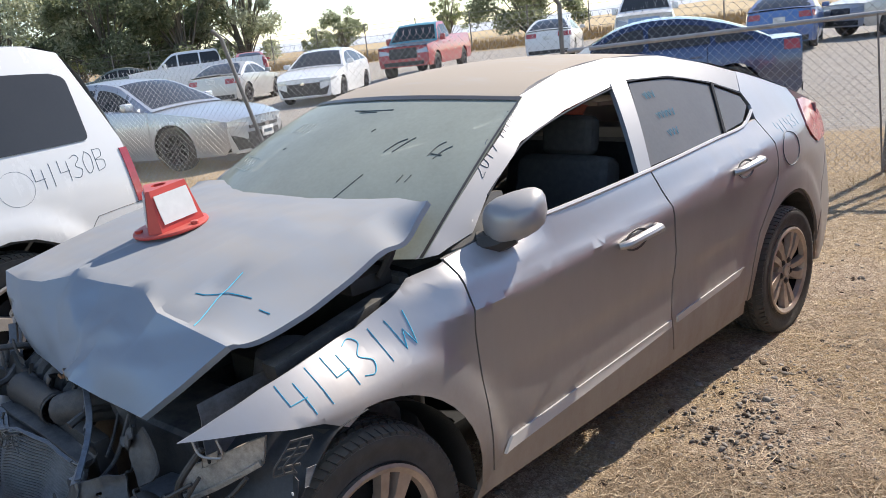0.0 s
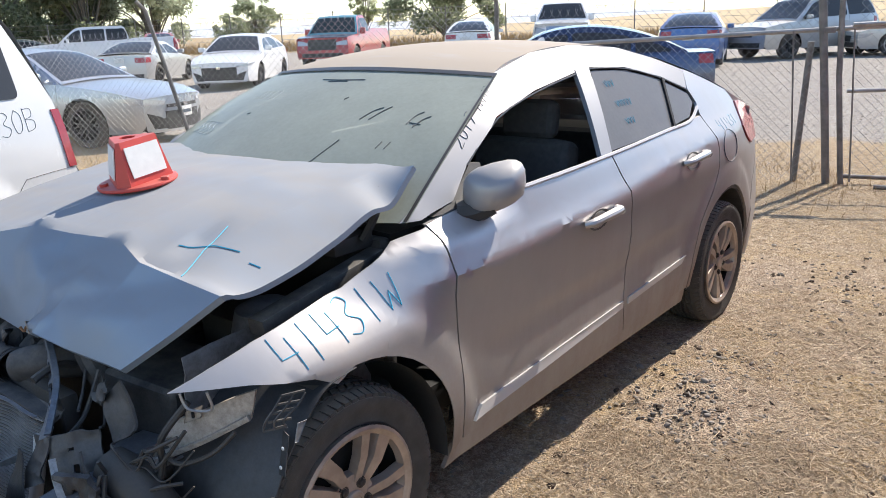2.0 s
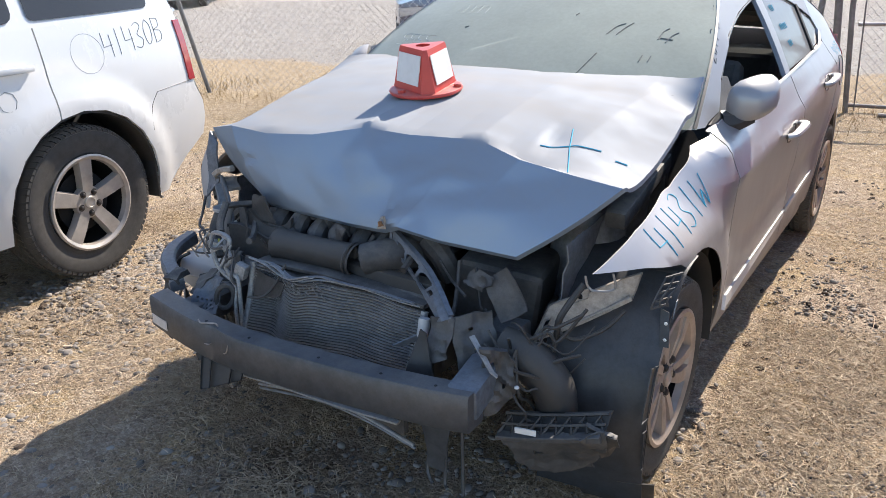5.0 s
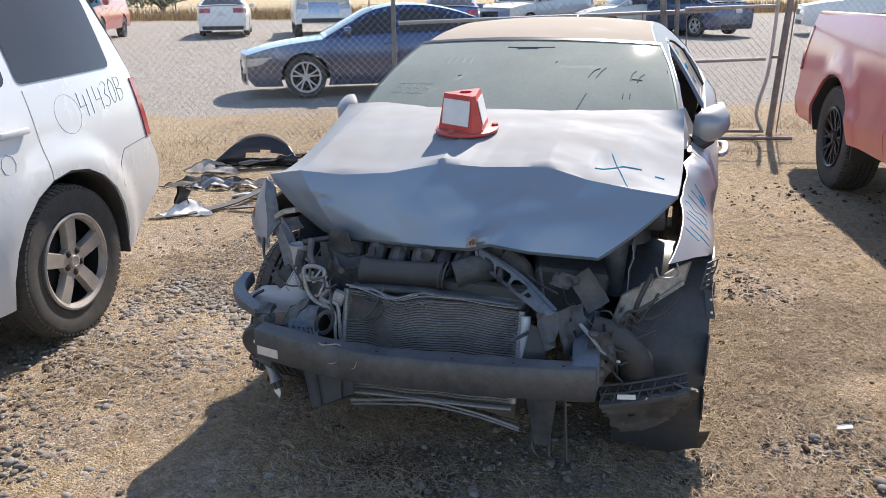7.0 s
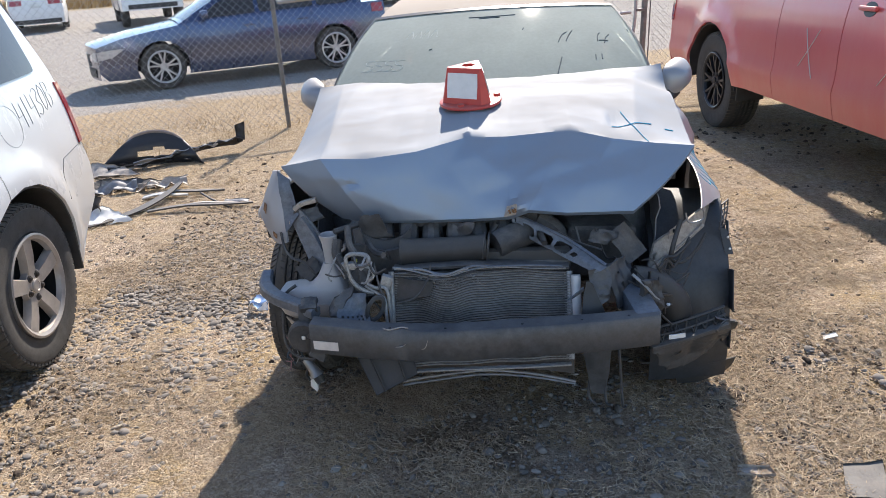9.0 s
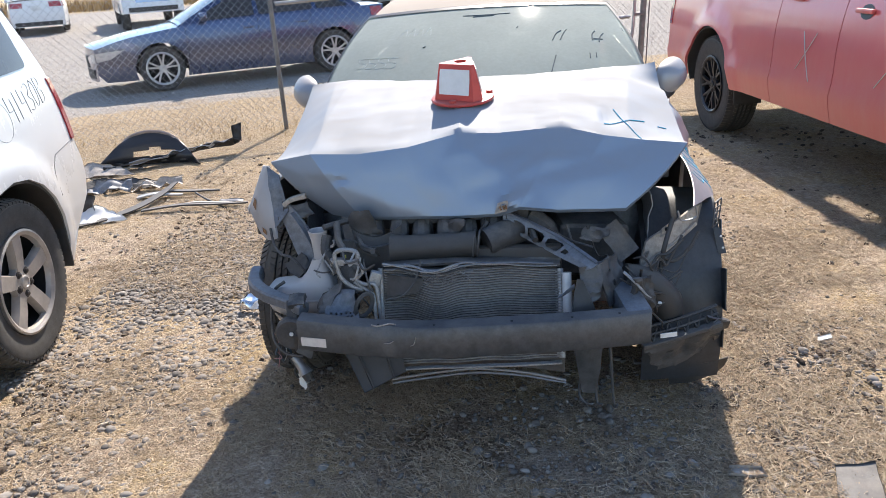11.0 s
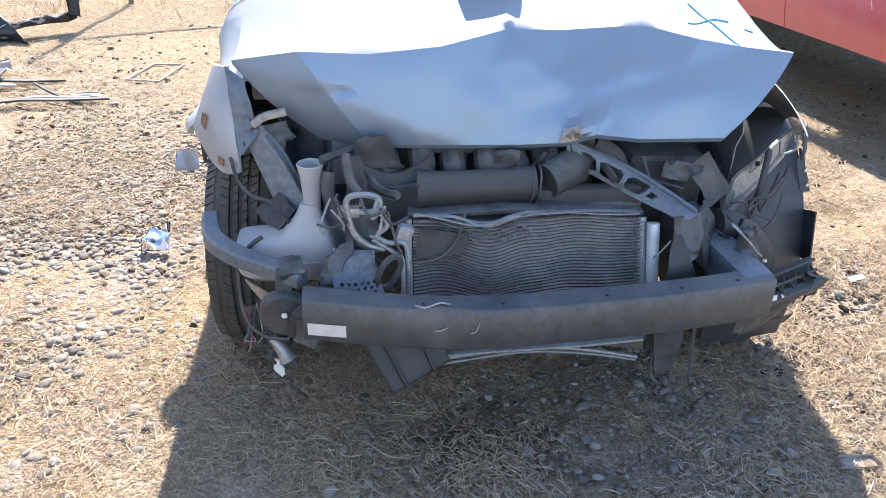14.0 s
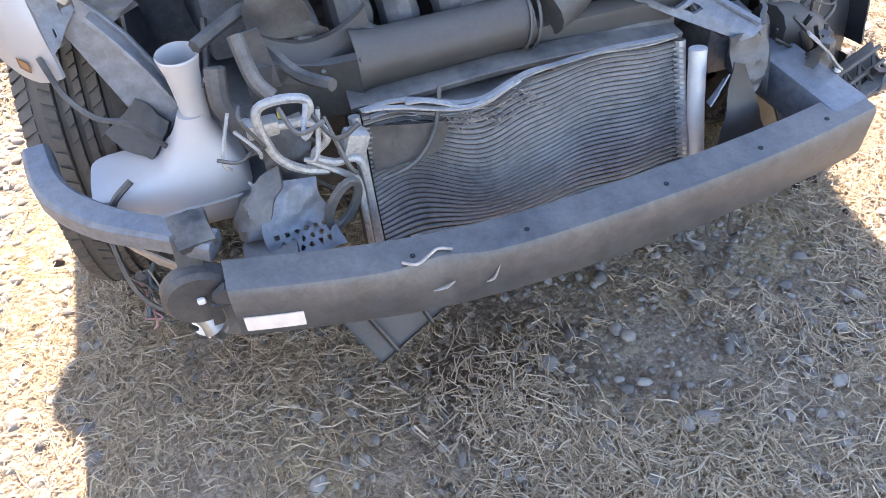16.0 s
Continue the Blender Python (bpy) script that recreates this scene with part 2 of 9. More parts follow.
LENS_CLEAR = plain("lamp_lens", (0.52, 0.54, 0.56), 0.12, 0.3, 0.25, 25, 0, 0, 0.8)
PLATE = plain("plate_white", (0.7, 0.7, 0.68), 0.4)
# darker copy of the silver, holding the shade of the backlit mirror fronts
MIRROR_GREY = paint("shaded_mirror_paint", (0.33, 0.335, 0.35), 0.35, 0.35, 0.15, 0.3, 0.3, 0.0)
SEAT = plain("grey_fabric", (0.10, 0.10, 0.10), 0.9, 0, 0.2, 30, 0.2)
LINER = grimy("liner_plastic", (0.022, 0.026, 0.032), 0.24, 0.42, 0.0, 0.12, 6)
TRIM_BLACK = plain("window_trim", (0.02, 0.02, 0.022), 0.4, 0, 0.2, 10, 0, 0.1)
GLASS_DARK = glass("privacy_glass", (0.1, 0.1, 0.11), 0.10, (0.3, 0.29, 0.28), 0.85)
GLASS_CAR = glass("car_glass", (0.25, 0.27, 0.28), 0.06, (0.35, 0.36, 0.36), 0.55)
GLASS_DUSTY = glass("dusty_side_glass", (0.3, 0.32, 0.32), 0.55, (0.30, 0.295, 0.29), 0.5)
GLASS_WIND = glass("dusty_windscreen_glass", (0.55, 0.62, 0.56), 0.74, (0.45, 0.48, 0.41), 0.1)
GALV = plain("galvanised_steel", (0.36, 0.36, 0.36), 0.45, 0.7, 0.2, 14, 0.1)
WIRE = plain("zinc_wire", (0.36, 0.36, 0.36), 0.5, 0.3, 0.2, 14)
RUSTY = plain("weathered_post_steel", (0.20, 0.19, 0.18), 0.6, 0.5, 0.35, 9, 0.2)
BARK = plain("bark", (0.17, 0.15, 0.125), 0.9, 0, 0.4, 6, 0.5)
RUST = plain("rusty_edge", (0.30, 0.16, 0.08), 0.8, 0, 0.3, 25)
BEIGE_STEEL = grimy("beige_primer", (0.36, 0.32, 0.28), 0.5, 0.5, 0.1, 0.15, 9, (0.44, 0.36, 0.28))
BLUE_BRACKET = grimy("blue_grey_bracket", (0.115, 0.138, 0.17), 0.55, 0.42, 0.35, 0.2, 8, (0.31, 0.28, 0.25))
STRAW = island_mix("dry_straw", [(0.0, (0.22, 0.155, 0.09)), (0.3, (0.43, 0.31, 0.195)), (0.7, (0.57, 0.435, 0.28)), (1.0, (0.70, 0.57, 0.405))], 0.75)
GRAVEL = island_mix("gravel_stone", [(0.0, (0.13, 0.112, 0.095)), (0.35, (0.25, 0.218, 0.187)), (0.75, (0.31, 0.27, 0.23)), (1.0, (0.40, 0.36, 0.31))], 0.85, bump=0.4)
CLOD = island_mix("dark_clod", [(0.0, (0.05, 0.035, 0.025)), (1.0, (0.13, 0.09, 0.06))], 0.95, bump=0.4)
# leaf tones are raised to hold the haze and backlight on the trees
LEAF = island_mix("tree_leaves", [(0.0, (0.24, 0.28, 0.13)), (0.5, (0.40, 0.44, 0.24)), (1.0, (0.62, 0.64, 0.40))], 0.7, through_light=0.7)
LEAF_DARK = island_mix("dark_leaves", [(0.0, (0.17, 0.205, 0.12)), (0.6, (0.31, 0.35, 0.22)), (1.0, (0.48, 0.50, 0.35))], 0.7, through_light=0.75)
LEAF_PALE = island_mix("pale_leaves", [(0.0, (0.32, 0.35, 0.23)), (0.6, (0.52, 0.55, 0.39)), (1.0, (0.70, 0.71, 0.56))], 0.7, through_light=0.55)
DRY_GRASS = island_mix("dry_grass_blades", [(0.0, (0.25, 0.16, 0.07)), (0.6, (0.45, 0.31, 0.14)), (1.0, (0.60, 0.45, 0.24))], 0.85)


def ground_material():
    """Bare tan dirt, straw litter and fine gravel inside the fence, a grey gravel lot beyond it, dry pasture behind that."""
    m, nt, p = nodes_of("dry_ground")
    tc = nt.nodes.new("ShaderNodeTexCoord")
    s = nt.nodes.new("ShaderNodeSeparateXYZ")
    nt.links.new(tc.outputs["Object"], s.inputs[0])
    across = calc(nt, "ADD", calc(nt, "MULTIPLY", s.outputs["X"], -0.375), calc(nt, "MULTIPLY", s.outputs["Y"], 0.927))
    wob = noise_at(nt, 0.9, 6, 0.65)
    broad, mid, fine, grit = noise_at(nt, 0.35, 4), noise_at(nt, 2.1, 6, 0.65), noise_at(nt, 17, 6, 0.7), noise_at(nt, 150, 5, 0.75)
    dirt = mixed(nt, ramp(nt, mid, [(0.3, 0.0), (0.7, 1.0)]), (0.30, 0.215, 0.15), (0.53, 0.405, 0.295))
    dirt = mixed(nt, ramp(nt, fine, [(0.42, 0.0), (0.62, 1.0)]), dirt, (0.61, 0.485, 0.36))
    straw = mixed(nt, ramp(nt, fine, [(0.35, 0.0), (0.65, 1.0)]), (0.36, 0.25, 0.13), (0.64, 0.48, 0.28))
    near = mixed(nt, ramp(nt, mid, [(0.45, 0.0), (0.6, 1.0)]), dirt, straw)
    beside = calc(nt, "ADD", across, calc(nt, "MULTIPLY", calc(nt, "SUBTRACT", wob, 0.5), 2.6))
    strawy = ramp(nt, calc(nt, "MULTIPLY", beside, 0.1), [(0.28, 0.0), (0.42, 1.0)])
    near = mixed(nt, calc(nt, "MULTIPLY", strawy, 0.75), near, straw)
    lot = mixed(nt, ramp(nt, mid, [(0.3, 0.0), (0.7, 1.0)]), (0.33, 0.31, 0.285), (0.45, 0.425, 0.39))
    lot = mixed(nt, ramp(nt, fine, [(0.5, 0.0), (0.62, 1.0)]), lot, (0.52, 0.49, 0.45))
    field = mixed(nt, ramp(nt, broad, [(0.3, 0.0), (0.7, 1.0)]), (0.36, 0.25, 0.12), (0.50, 0.37, 0.19))
    col = mixed(nt, ramp(nt, calc(nt, "MULTIPLY", beside, 0.1), [(0.855, 0.0), (0.90, 1.0)]), near, lot)
    col = mixed(nt, ramp(nt, calc(nt, "MULTIPLY", beside, 0.01), [(0.405, 0.0), (0.425, 1.0)]), col, field)
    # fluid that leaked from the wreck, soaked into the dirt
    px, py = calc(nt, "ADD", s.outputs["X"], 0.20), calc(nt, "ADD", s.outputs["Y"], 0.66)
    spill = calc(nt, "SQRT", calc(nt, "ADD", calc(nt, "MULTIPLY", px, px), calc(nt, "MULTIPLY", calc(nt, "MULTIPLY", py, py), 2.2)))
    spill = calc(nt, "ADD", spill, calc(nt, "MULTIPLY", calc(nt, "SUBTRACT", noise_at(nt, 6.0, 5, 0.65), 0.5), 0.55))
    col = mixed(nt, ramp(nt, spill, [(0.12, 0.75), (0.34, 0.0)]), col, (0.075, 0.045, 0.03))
    crumb = nt.nodes.new("ShaderNodeTexVoronoi")
    crumb.inputs["Scale"].default_value = 85.0
    nt.links.new(tc.outputs["Object"], crumb.inputs["Vector"])
    tone = nt.nodes.new("ShaderNodeSeparateColor")
    nt.links.new(crumb.outputs["Color"], tone.inputs[0])
    col = mixed(nt, calc(nt, "MULTIPLY", ramp(nt, tone.outputs[0], [(0.5, 0.0), (0.95, 1.0)]), 0.5), col, (0.20, 0.155, 0.115))
    col = mixed(nt, calc(nt, "MULTIPLY", ramp(nt, tone.outputs[1], [(0.66, 0.0), (0.92, 1.0)]), 0.6), col, (0.66, 0.55, 0.42))
    col = mixed(nt, calc(nt, "MULTIPLY", ramp(nt, grit, [(0.40, 1.0), (0.55, 0.0)]), 0.5), col, (0.12, 0.09, 0.065))
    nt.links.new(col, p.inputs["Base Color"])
    p.inputs["Roughness"].default_value = 0.95
    p.inputs["Specular IOR Level"].default_value = 0.15
    lump = ramp(nt, crumb.outputs["Distance"], [(0.0, 1.0), (0.7, 0.0)])
    bumped(nt, p, calc(nt, "ADD", calc(nt, "ADD", calc(nt, "MULTIPLY", fine, 0.6), calc(nt, "MULTIPLY", grit, 0.5)), calc(nt, "MULTIPLY", lump, 0.3)), 1.0, 0.025)
    return m


GROUND = ground_material()


# ---- building tools ----
def part(name, bm, material, parent=None, label="", smooth=True, angle=32):
    """Links a bmesh as one mesh object, under a thing or a part."""
    if "glass" in material.name:
        # panes face outward from the cabin
        for f in bm.faces:
            f.normal_update()
            if f.normal.dot(f.calc_center_median() - Vector((0, 1.5, 0.8))) < 0:
                f.normal_flip()
    me = bpy.data.meshes.new(name)
    bm.to_mesh(me)
    bm.free()
    if smooth:
        me.polygons.foreach_set("use_smooth", [True] * len(me.polygons))
        me.set_sharp_from_angle(angle=radians(angle))
    me.materials.append(material)
    ob = new(name, me)
    ob.parent = parent
    if label:
        ob["label"] = label
    if name in ("marker_number", "marker_writing", "marker_cross", "dust_swipes"):
        ob["kind"] = "stuff"
    return ob


def shared(name, ob, parent, m):
    """Another object on the mesh of ob, under parent, at the pose m."""
    o = new(name, ob.data)
    o.parent = parent
    o.matrix_basis = m
    return o


def thing(name, label, category, m=None, group="", kind=""):
    ob = new(name)
    ob.empty_display_size = 0.2
    if m is not None:
        ob.matrix_basis = m
    return tagged(ob, label, category, group, kind)


def raw(verts, faces):
    bm = bmesh.new()
    vs = [bm.verts.new(v) for v in verts]
    for f in faces:
        try:
            bm.faces.new([vs[i] for i in f])
        except ValueError:
            pass
    return bm


def add_bm(a, b):
    """Adds bmesh b to a and frees b."""
    me = bpy.data.meshes.new("join")
    b.to_mesh(me)
    b.free()
    a.from_mesh(me)
    bpy.data.meshes.remove(me)
    return a


def box(centre, size, bevel=0.0, turn=None, seg=2):
    bm = bmesh.new()
    bmesh.ops.create_cube(bm, size=1)
    for v in bm.verts:
        v.co = Vector((v.co.x * size[0], v.co.y * size[1], v.co.z * size[2]))
    if bevel:
        bmesh.ops.bevel(bm, geom=bm.edges[:], offset=bevel, segments=seg, profile=0.6, affect="EDGES")
    if turn is not None:
        bmesh.ops.transform(bm, matrix=Euler([radians(a) for a in turn]).to_matrix().to_4x4(), verts=bm.verts)
    bmesh.ops.translate(bm, vec=Vector(centre), verts=bm.verts)
    return bm


def curve_points(pts, per=6):
    """Points along a smooth curve through pts."""
    P = [Vector(p) for p in pts]
    out = []
    for i in range(len(P) - 1):
        a, b, c, d = P[max(0, i - 1)], P[i], P[i + 1], P[min(len(P) - 1, i + 2)]
        for k in range(per):
            t = k / per
            out.append(0.5 * ((2 * b) + (c - a) * t + (2 * a - 5 * b + 4 * c - d) * t * t + (3 * b - a - 3 * c + d) * t ** 3))
    out.append(P[-1])
    return out


def tube(pts, r, seg=8, per=5, caps=True, flat=1.0):
    """A pipe along a smooth curve; r is one radius or one for each given point."""
    rs = r if isinstance(r, (list, tuple)) else [r] * len(pts)
    path = curve_points(pts, per) if per > 1 else [Vector(p) for p in pts]
    rad = np.interp(np.linspace(0, len(pts) - 1, len(path)), range(len(pts)), rs)
    bm = bmesh.new()
    rings = []
    side = None
    for i, p in enumerate(path):
        d = (path[min(i + 1, len(path) - 1)] - path[max(i - 1, 0)]).normalized()
        if side is None:
            side = d.cross(Vector((0, 0, 1)) if abs(d.z) < 0.9 else Vector((1, 0, 0))).normalized()
        else:
            side = (side - d * side.dot(d)).normalized()
        up = d.cross(side)
        rings.append([bm.verts.new(p + (side * math.cos(a) + up * math.sin(a) * flat) * float(rad[i])) for a in [2 * math.pi * k / seg for k in range(seg)]])
    for a, b in zip(rings, rings[1:]):
        for k in range(seg):
            bm.faces.new((a[k], a[(k + 1) % seg], b[(k + 1) % seg], b[k]))
    if caps:
        bm.faces.new(rings[0][::-1])
        bm.faces.new(rings[-1])
    return bm


def lathe_along(pts, radii, seg=18):
    """An open pipe with a wall, along a smooth curve."""
    outer = tube(pts, radii, seg, 5, False)
    inner = tube(pts, [r - 0.004 for r in radii], seg, 5, False)
    bmesh.ops.reverse_faces(inner, faces=inner.faces)
    return add_bm(outer, inner)


def tubes(list_of_pts, r, seg=6, per=4):
    bm = bmesh.new()
    for pts in list_of_pts:
        add_bm(bm, tube(pts, r, seg, per))
    return bm


def loft(rings, closed=True, caps=True):
    bm = bmesh.new()
    R = [[bm.verts.new(p) for p in ring] for ring in rings]
    n = len(R[0])
    for a, b in zip(R, R[1:]):
        for k in range(n if closed else n - 1):
            bm.faces.new((a[k], a[(k + 1) % n], b[(k + 1) % n], b[k]))
    if caps and closed:
        bm.faces.new(R[0][::-1])
        bm.faces.new(R[-1])
    return bm


def lathe(profile, seg=40, closed=False):
    """Turns a profile of (radius, x) about the x axis."""
    rings = [[(x, r * math.cos(2 * math.pi * k / seg), r * math.sin(2 * math.pi * k / seg)) for k in range(seg)] for r, x in profile]
    if closed:
        rings.append(rings[0])
    return loft(rings, True, False)


def spun(profile, seg=24, at=(0, 0, 0)):
    """Turns a profile of (radius, z) about an upright axis."""
    rings = [[(at[0] + r * math.cos(2 * math.pi * k / seg), at[1] + r * math.sin(2 * math.pi * k / seg), at[2] + z) for k in range(seg)] for r, z in profile]
    return loft(rings, True, False)


def sheet(nu, nv, fn, back=None):
    """A grid of nu x nv cells mapped by fn(u, v), u and v from 0 to 1; back gives its rim a depth."""
    bm = bmesh.new()
    g = [[bm.verts.new(fn(i / nu, j / nv)) for j in range(nv + 1)] for i in range(nu + 1)]
    for i in range(nu):
        for j in range(nv):
            bm.faces.new((g[i][j], g[i + 1][j], g[i + 1][j + 1], g[i][j + 1]))
    if back:
        rim(bm, back)
    return bm


def rim(bm, back):
    edges = [e for e in bm.edges if e.is_boundary]
    ret = bmesh.ops.extrude_edge_only(bm, edges=edges)
    for v in ret["geom"]:
        if isinstance(v, bmesh.types.BMVert):
            v.co += Vector(back)


def panel(outline, fn, step=0.12, back=(0, 0, 0)):
    """A sheet with the given outline in two coordinates, cut to cells of about step and mapped by fn(u, v)."""
    bm = bmesh.new()
    bm.faces.new([bm.verts.new((u, v, 0)) for u, v in outline])
    bm.normal_update()
    bmesh.ops.triangulate(bm, faces=bm.faces[:])
    for axis in (0, 1):
        lo, hi = min(p[axis] for p in outline), max(p[axis] for p in outline)
        k = math.floor(lo / step) + 1
        while k * step < hi - 1e-4:
            co, no = Vector((0, 0, 0)), Vector((0, 0, 0))
            co[axis], no[axis] = k * step, 1
            bmesh.ops.bisect_plane(bm, geom=bm.verts[:] + bm.edges[:] + bm.faces[:], dist=1e-5, plane_co=co, plane_no=no)
            k += 1
    for v in bm.verts:
        v.co = Vector(fn(v.co.x, v.co.y))
    if any(back):
        rim(bm, back)
    return bm


def line(pts):
    """A smooth function through points (y, z), held flat outside them."""
    ys, zs = [p[0] for p in pts], [p[1] for p in pts]
    s = [(zs[min(i + 1, len(zs) - 1)] - zs[max(i - 1, 0)]) / (ys[min(i + 1, len(ys) - 1)] - ys[max(i - 1, 0)]) for i in range(len(ys))]

    def at(y):
        if y <= ys[0]:
            return zs[0]
        if y >= ys[-1]:
            return zs[-1]
        i = max(k for k in range(len(ys) - 1) if ys[k] <= y)
        h = ys[i + 1] - ys[i]
        t = (y - ys[i]) / h
        return (2 * t ** 3 - 3 * t * t + 1) * zs[i] + (t ** 3 - 2 * t * t + t) * h * s[i] + (3 * t * t - 2 * t ** 3) * zs[i + 1] + (t ** 3 - t * t) * h * s[i + 1]
    return at


def arc(cy, cz, r, a0, a1, n=10):
    return [(cy + r * math.cos(radians(a0 + (a1 - a0) * k / n)), cz + r * math.sin(radians(a0 + (a1 - a0) * k / n))) for k in range(n + 1)]


def soften(poly, r):
    """Rounds the sharp corners of an outline."""
    out = []
    for i, p in enumerate(poly):
        p, a, b = Vector(p), Vector(poly[i - 1]), Vector(poly[(i + 1) % len(poly)])
        u, v = a - p, b - p
        if u.length < 1e-6 or v.length < 1e-6 or u.angle(v) > radians(150):
            out.append(tuple(p))
            continue
        q = min(r, 0.45 * u.length, 0.45 * v.length)
        p0, p1 = p + u.normalized() * q, p + v.normalized() * q
        out += [tuple(p0.lerp(p, t).lerp(p.lerp(p1, t), t)) for t in (0, 0.25, 0.5, 0.75, 1)]
    return out


def clip(poly, axis, limit, keep_above):
    """The part of a polygon on one side of a line."""
    out = []
    for a, b in zip(poly, poly[1:] + poly[:1]):
        ina, inb = (a[axis] >= limit) == keep_above, (b[axis] >= limit) == keep_above
        if ina:
            out.append(a)
        if ina != inb:
            t = (limit - a[axis]) / (b[axis] - a[axis])
            out.append((a[0] + (b[0] - a[0]) * t, a[1] + (b[1] - a[1]) * t))
    return out


def shred(pts, thick=0.004, crumple=0.015, jag=0.012, seed=0, n=14, holes=()):
    """A torn and buckled sheet between four corners, its rim ragged, with holes at (u, v, half width, half height)."""
    a, b, c, d = [Vector(p) for p in pts]
    nrm = (b - a).cross(d - a).normalized()
    eu, ev = (b - a).normalized(), (d - a).normalized()

    def fn(u, v):
        p = a.lerp(b, u).lerp(d.lerp(c, u), v)
        q = p + nrm * (crumple * noise.noise((p.x * 12 + seed, p.y * 12, p.z * 12)) + 0.4 * crumple * abs(noise.noise((p.x * 31, p.y * 31 + seed, p.z * 31))))
        e = max(0.0, 1 - 6 * min(u, v, 1 - u, 1 - v))
        return q + (eu * noise.noise((p.x * 26, seed, p.z * 26)) + ev * noise.noise((seed, p.y * 26, p.z * 26))) * jag * e
    bm = sheet(n, n, fn)
    bm.faces.ensure_lookup_table()
    drop = [f for k, f in enumerate(bm.faces) if any(math.hypot(((k // n + 0.5) / n - u) / ru, ((k % n + 0.5) / n - v) / rv) < 1 for u, v, ru, rv in holes)]
    bmesh.ops.delete(bm, geom=drop, context="FACES")
    rim(bm, nrm * thick)
    return bm


# Strokes of the digits and letters that are marked on the cars, each in a cell one high.
STROKES = {
    "4": [[(0.0, 1.0), (0.02, 0.45), (0.5, 0.45)], [(0.42, 0.85), (0.45, 0.0)]],
    "1": [[(0.2, 1.0), (0.24, 0.0)]],
    "3": [[(0.02, 0.92), (0.3, 1.0), (0.45, 0.8), (0.2, 0.55), (0.48, 0.3), (0.3, 0.02), (0.0, 0.1)]],
    "0": [[(0.22, 1.0), (0.02, 0.6), (0.15, 0.05), (0.42, 0.2), (0.45, 0.75), (0.22, 1.0)]],
    "B": [[(0.02, 1.0), (0.05, 0.0)], [(0.0, 0.95), (0.4, 0.9), (0.38, 0.6), (0.05, 0.52), (0.45, 0.4), (0.42, 0.08), (0.05, 0.0)]],
    "W": [[(0.0, 1.0), (0.12, 0.05), (0.3, 0.6), (0.45, 0.05), (0.6, 1.05)]],
    "2": [[(0.0, 0.8), (0.2, 1.0), (0.42, 0.8), (0.3, 0.45), (0.0, 0.02), (0.48, 0.05)]],
    "7": [[(0.0, 0.98), (0.45, 0.95), (0.15, 0.0)]],
}


def written(text, fn, width=0.004, pitch=0.62):
    """Hand-marked characters as thin ribbons; fn maps (along, up) in character heights to a place on the surface."""
    bm = bmesh.new()
    for i, ch in enumerate(text):
        for stroke in STROKES.get(ch, []):
            P = [Vector((x + i * pitch, y, 0)) for x, y in stroke]
            pts = curve_points(P, 5) if len(stroke) > 2 and ch not in "4W" else [a.lerp(b, k / 6) for a, b in zip(P, P[1:]) for k in range(6)] + P[-1:]
            add_bm(bm, tube([fn(p.x, p.y) for p in pts], width, 4, 1, True))
    return bm


def ground_z(x, y):
    """Height of the ground: level by the cars, rising gently across the lot."""
    d = -0.375 * x + 0.927 * y
    return 0.015 * min(max(0.0, d - 9.0), 36.0)

# ---- ground and distance ----
def spread(lo, hi, step, far):
    out = list(np.arange(lo, hi + 1e-6, step))
    d, s = 0.0, step
    while d < far:
        s *= 1.28
        d += s
        out = [lo - d] + out + [hi + d]
    return out


def make_ground():
    xs, ys = spread(-6.0, 5.0, 0.1, 3500), spread(-3.6, 9.5, 0.1, 3500)
    verts, faces = [], []
    for x in xs:
        for y in ys:
            near = 1.0 if -6.1 < x < 5.1 and -3.7 < y < 9.6 else 0.0
            h = near * (0.016 * noise.noise((x * 1.1, y * 1.1, 0.3)) + 0.009 * noise.noise((x * 4.3, y * 4.3, 2.0)))
            verts.append((x, y, h + ground_z(x, y)))
    n = len(ys)
    for i in range(len(xs) - 1):
        for j in range(n - 1):
            faces.append((i * n + j, (i + 1) * n + j, (i + 1) * n + j + 1, i * n + j + 1))
    me = bpy.data.meshes.new("ground")
    me.from_pydata(verts, [], faces)
    me.polygons.foreach_set("use_smooth", [True] * len(me.polygons))
    me.materials.append(GROUND)
    tagged(new("ground", me), "dry tan dirt yard with straw, grey gravel lot beyond the fence", "ground", kind="structure")


make_ground()


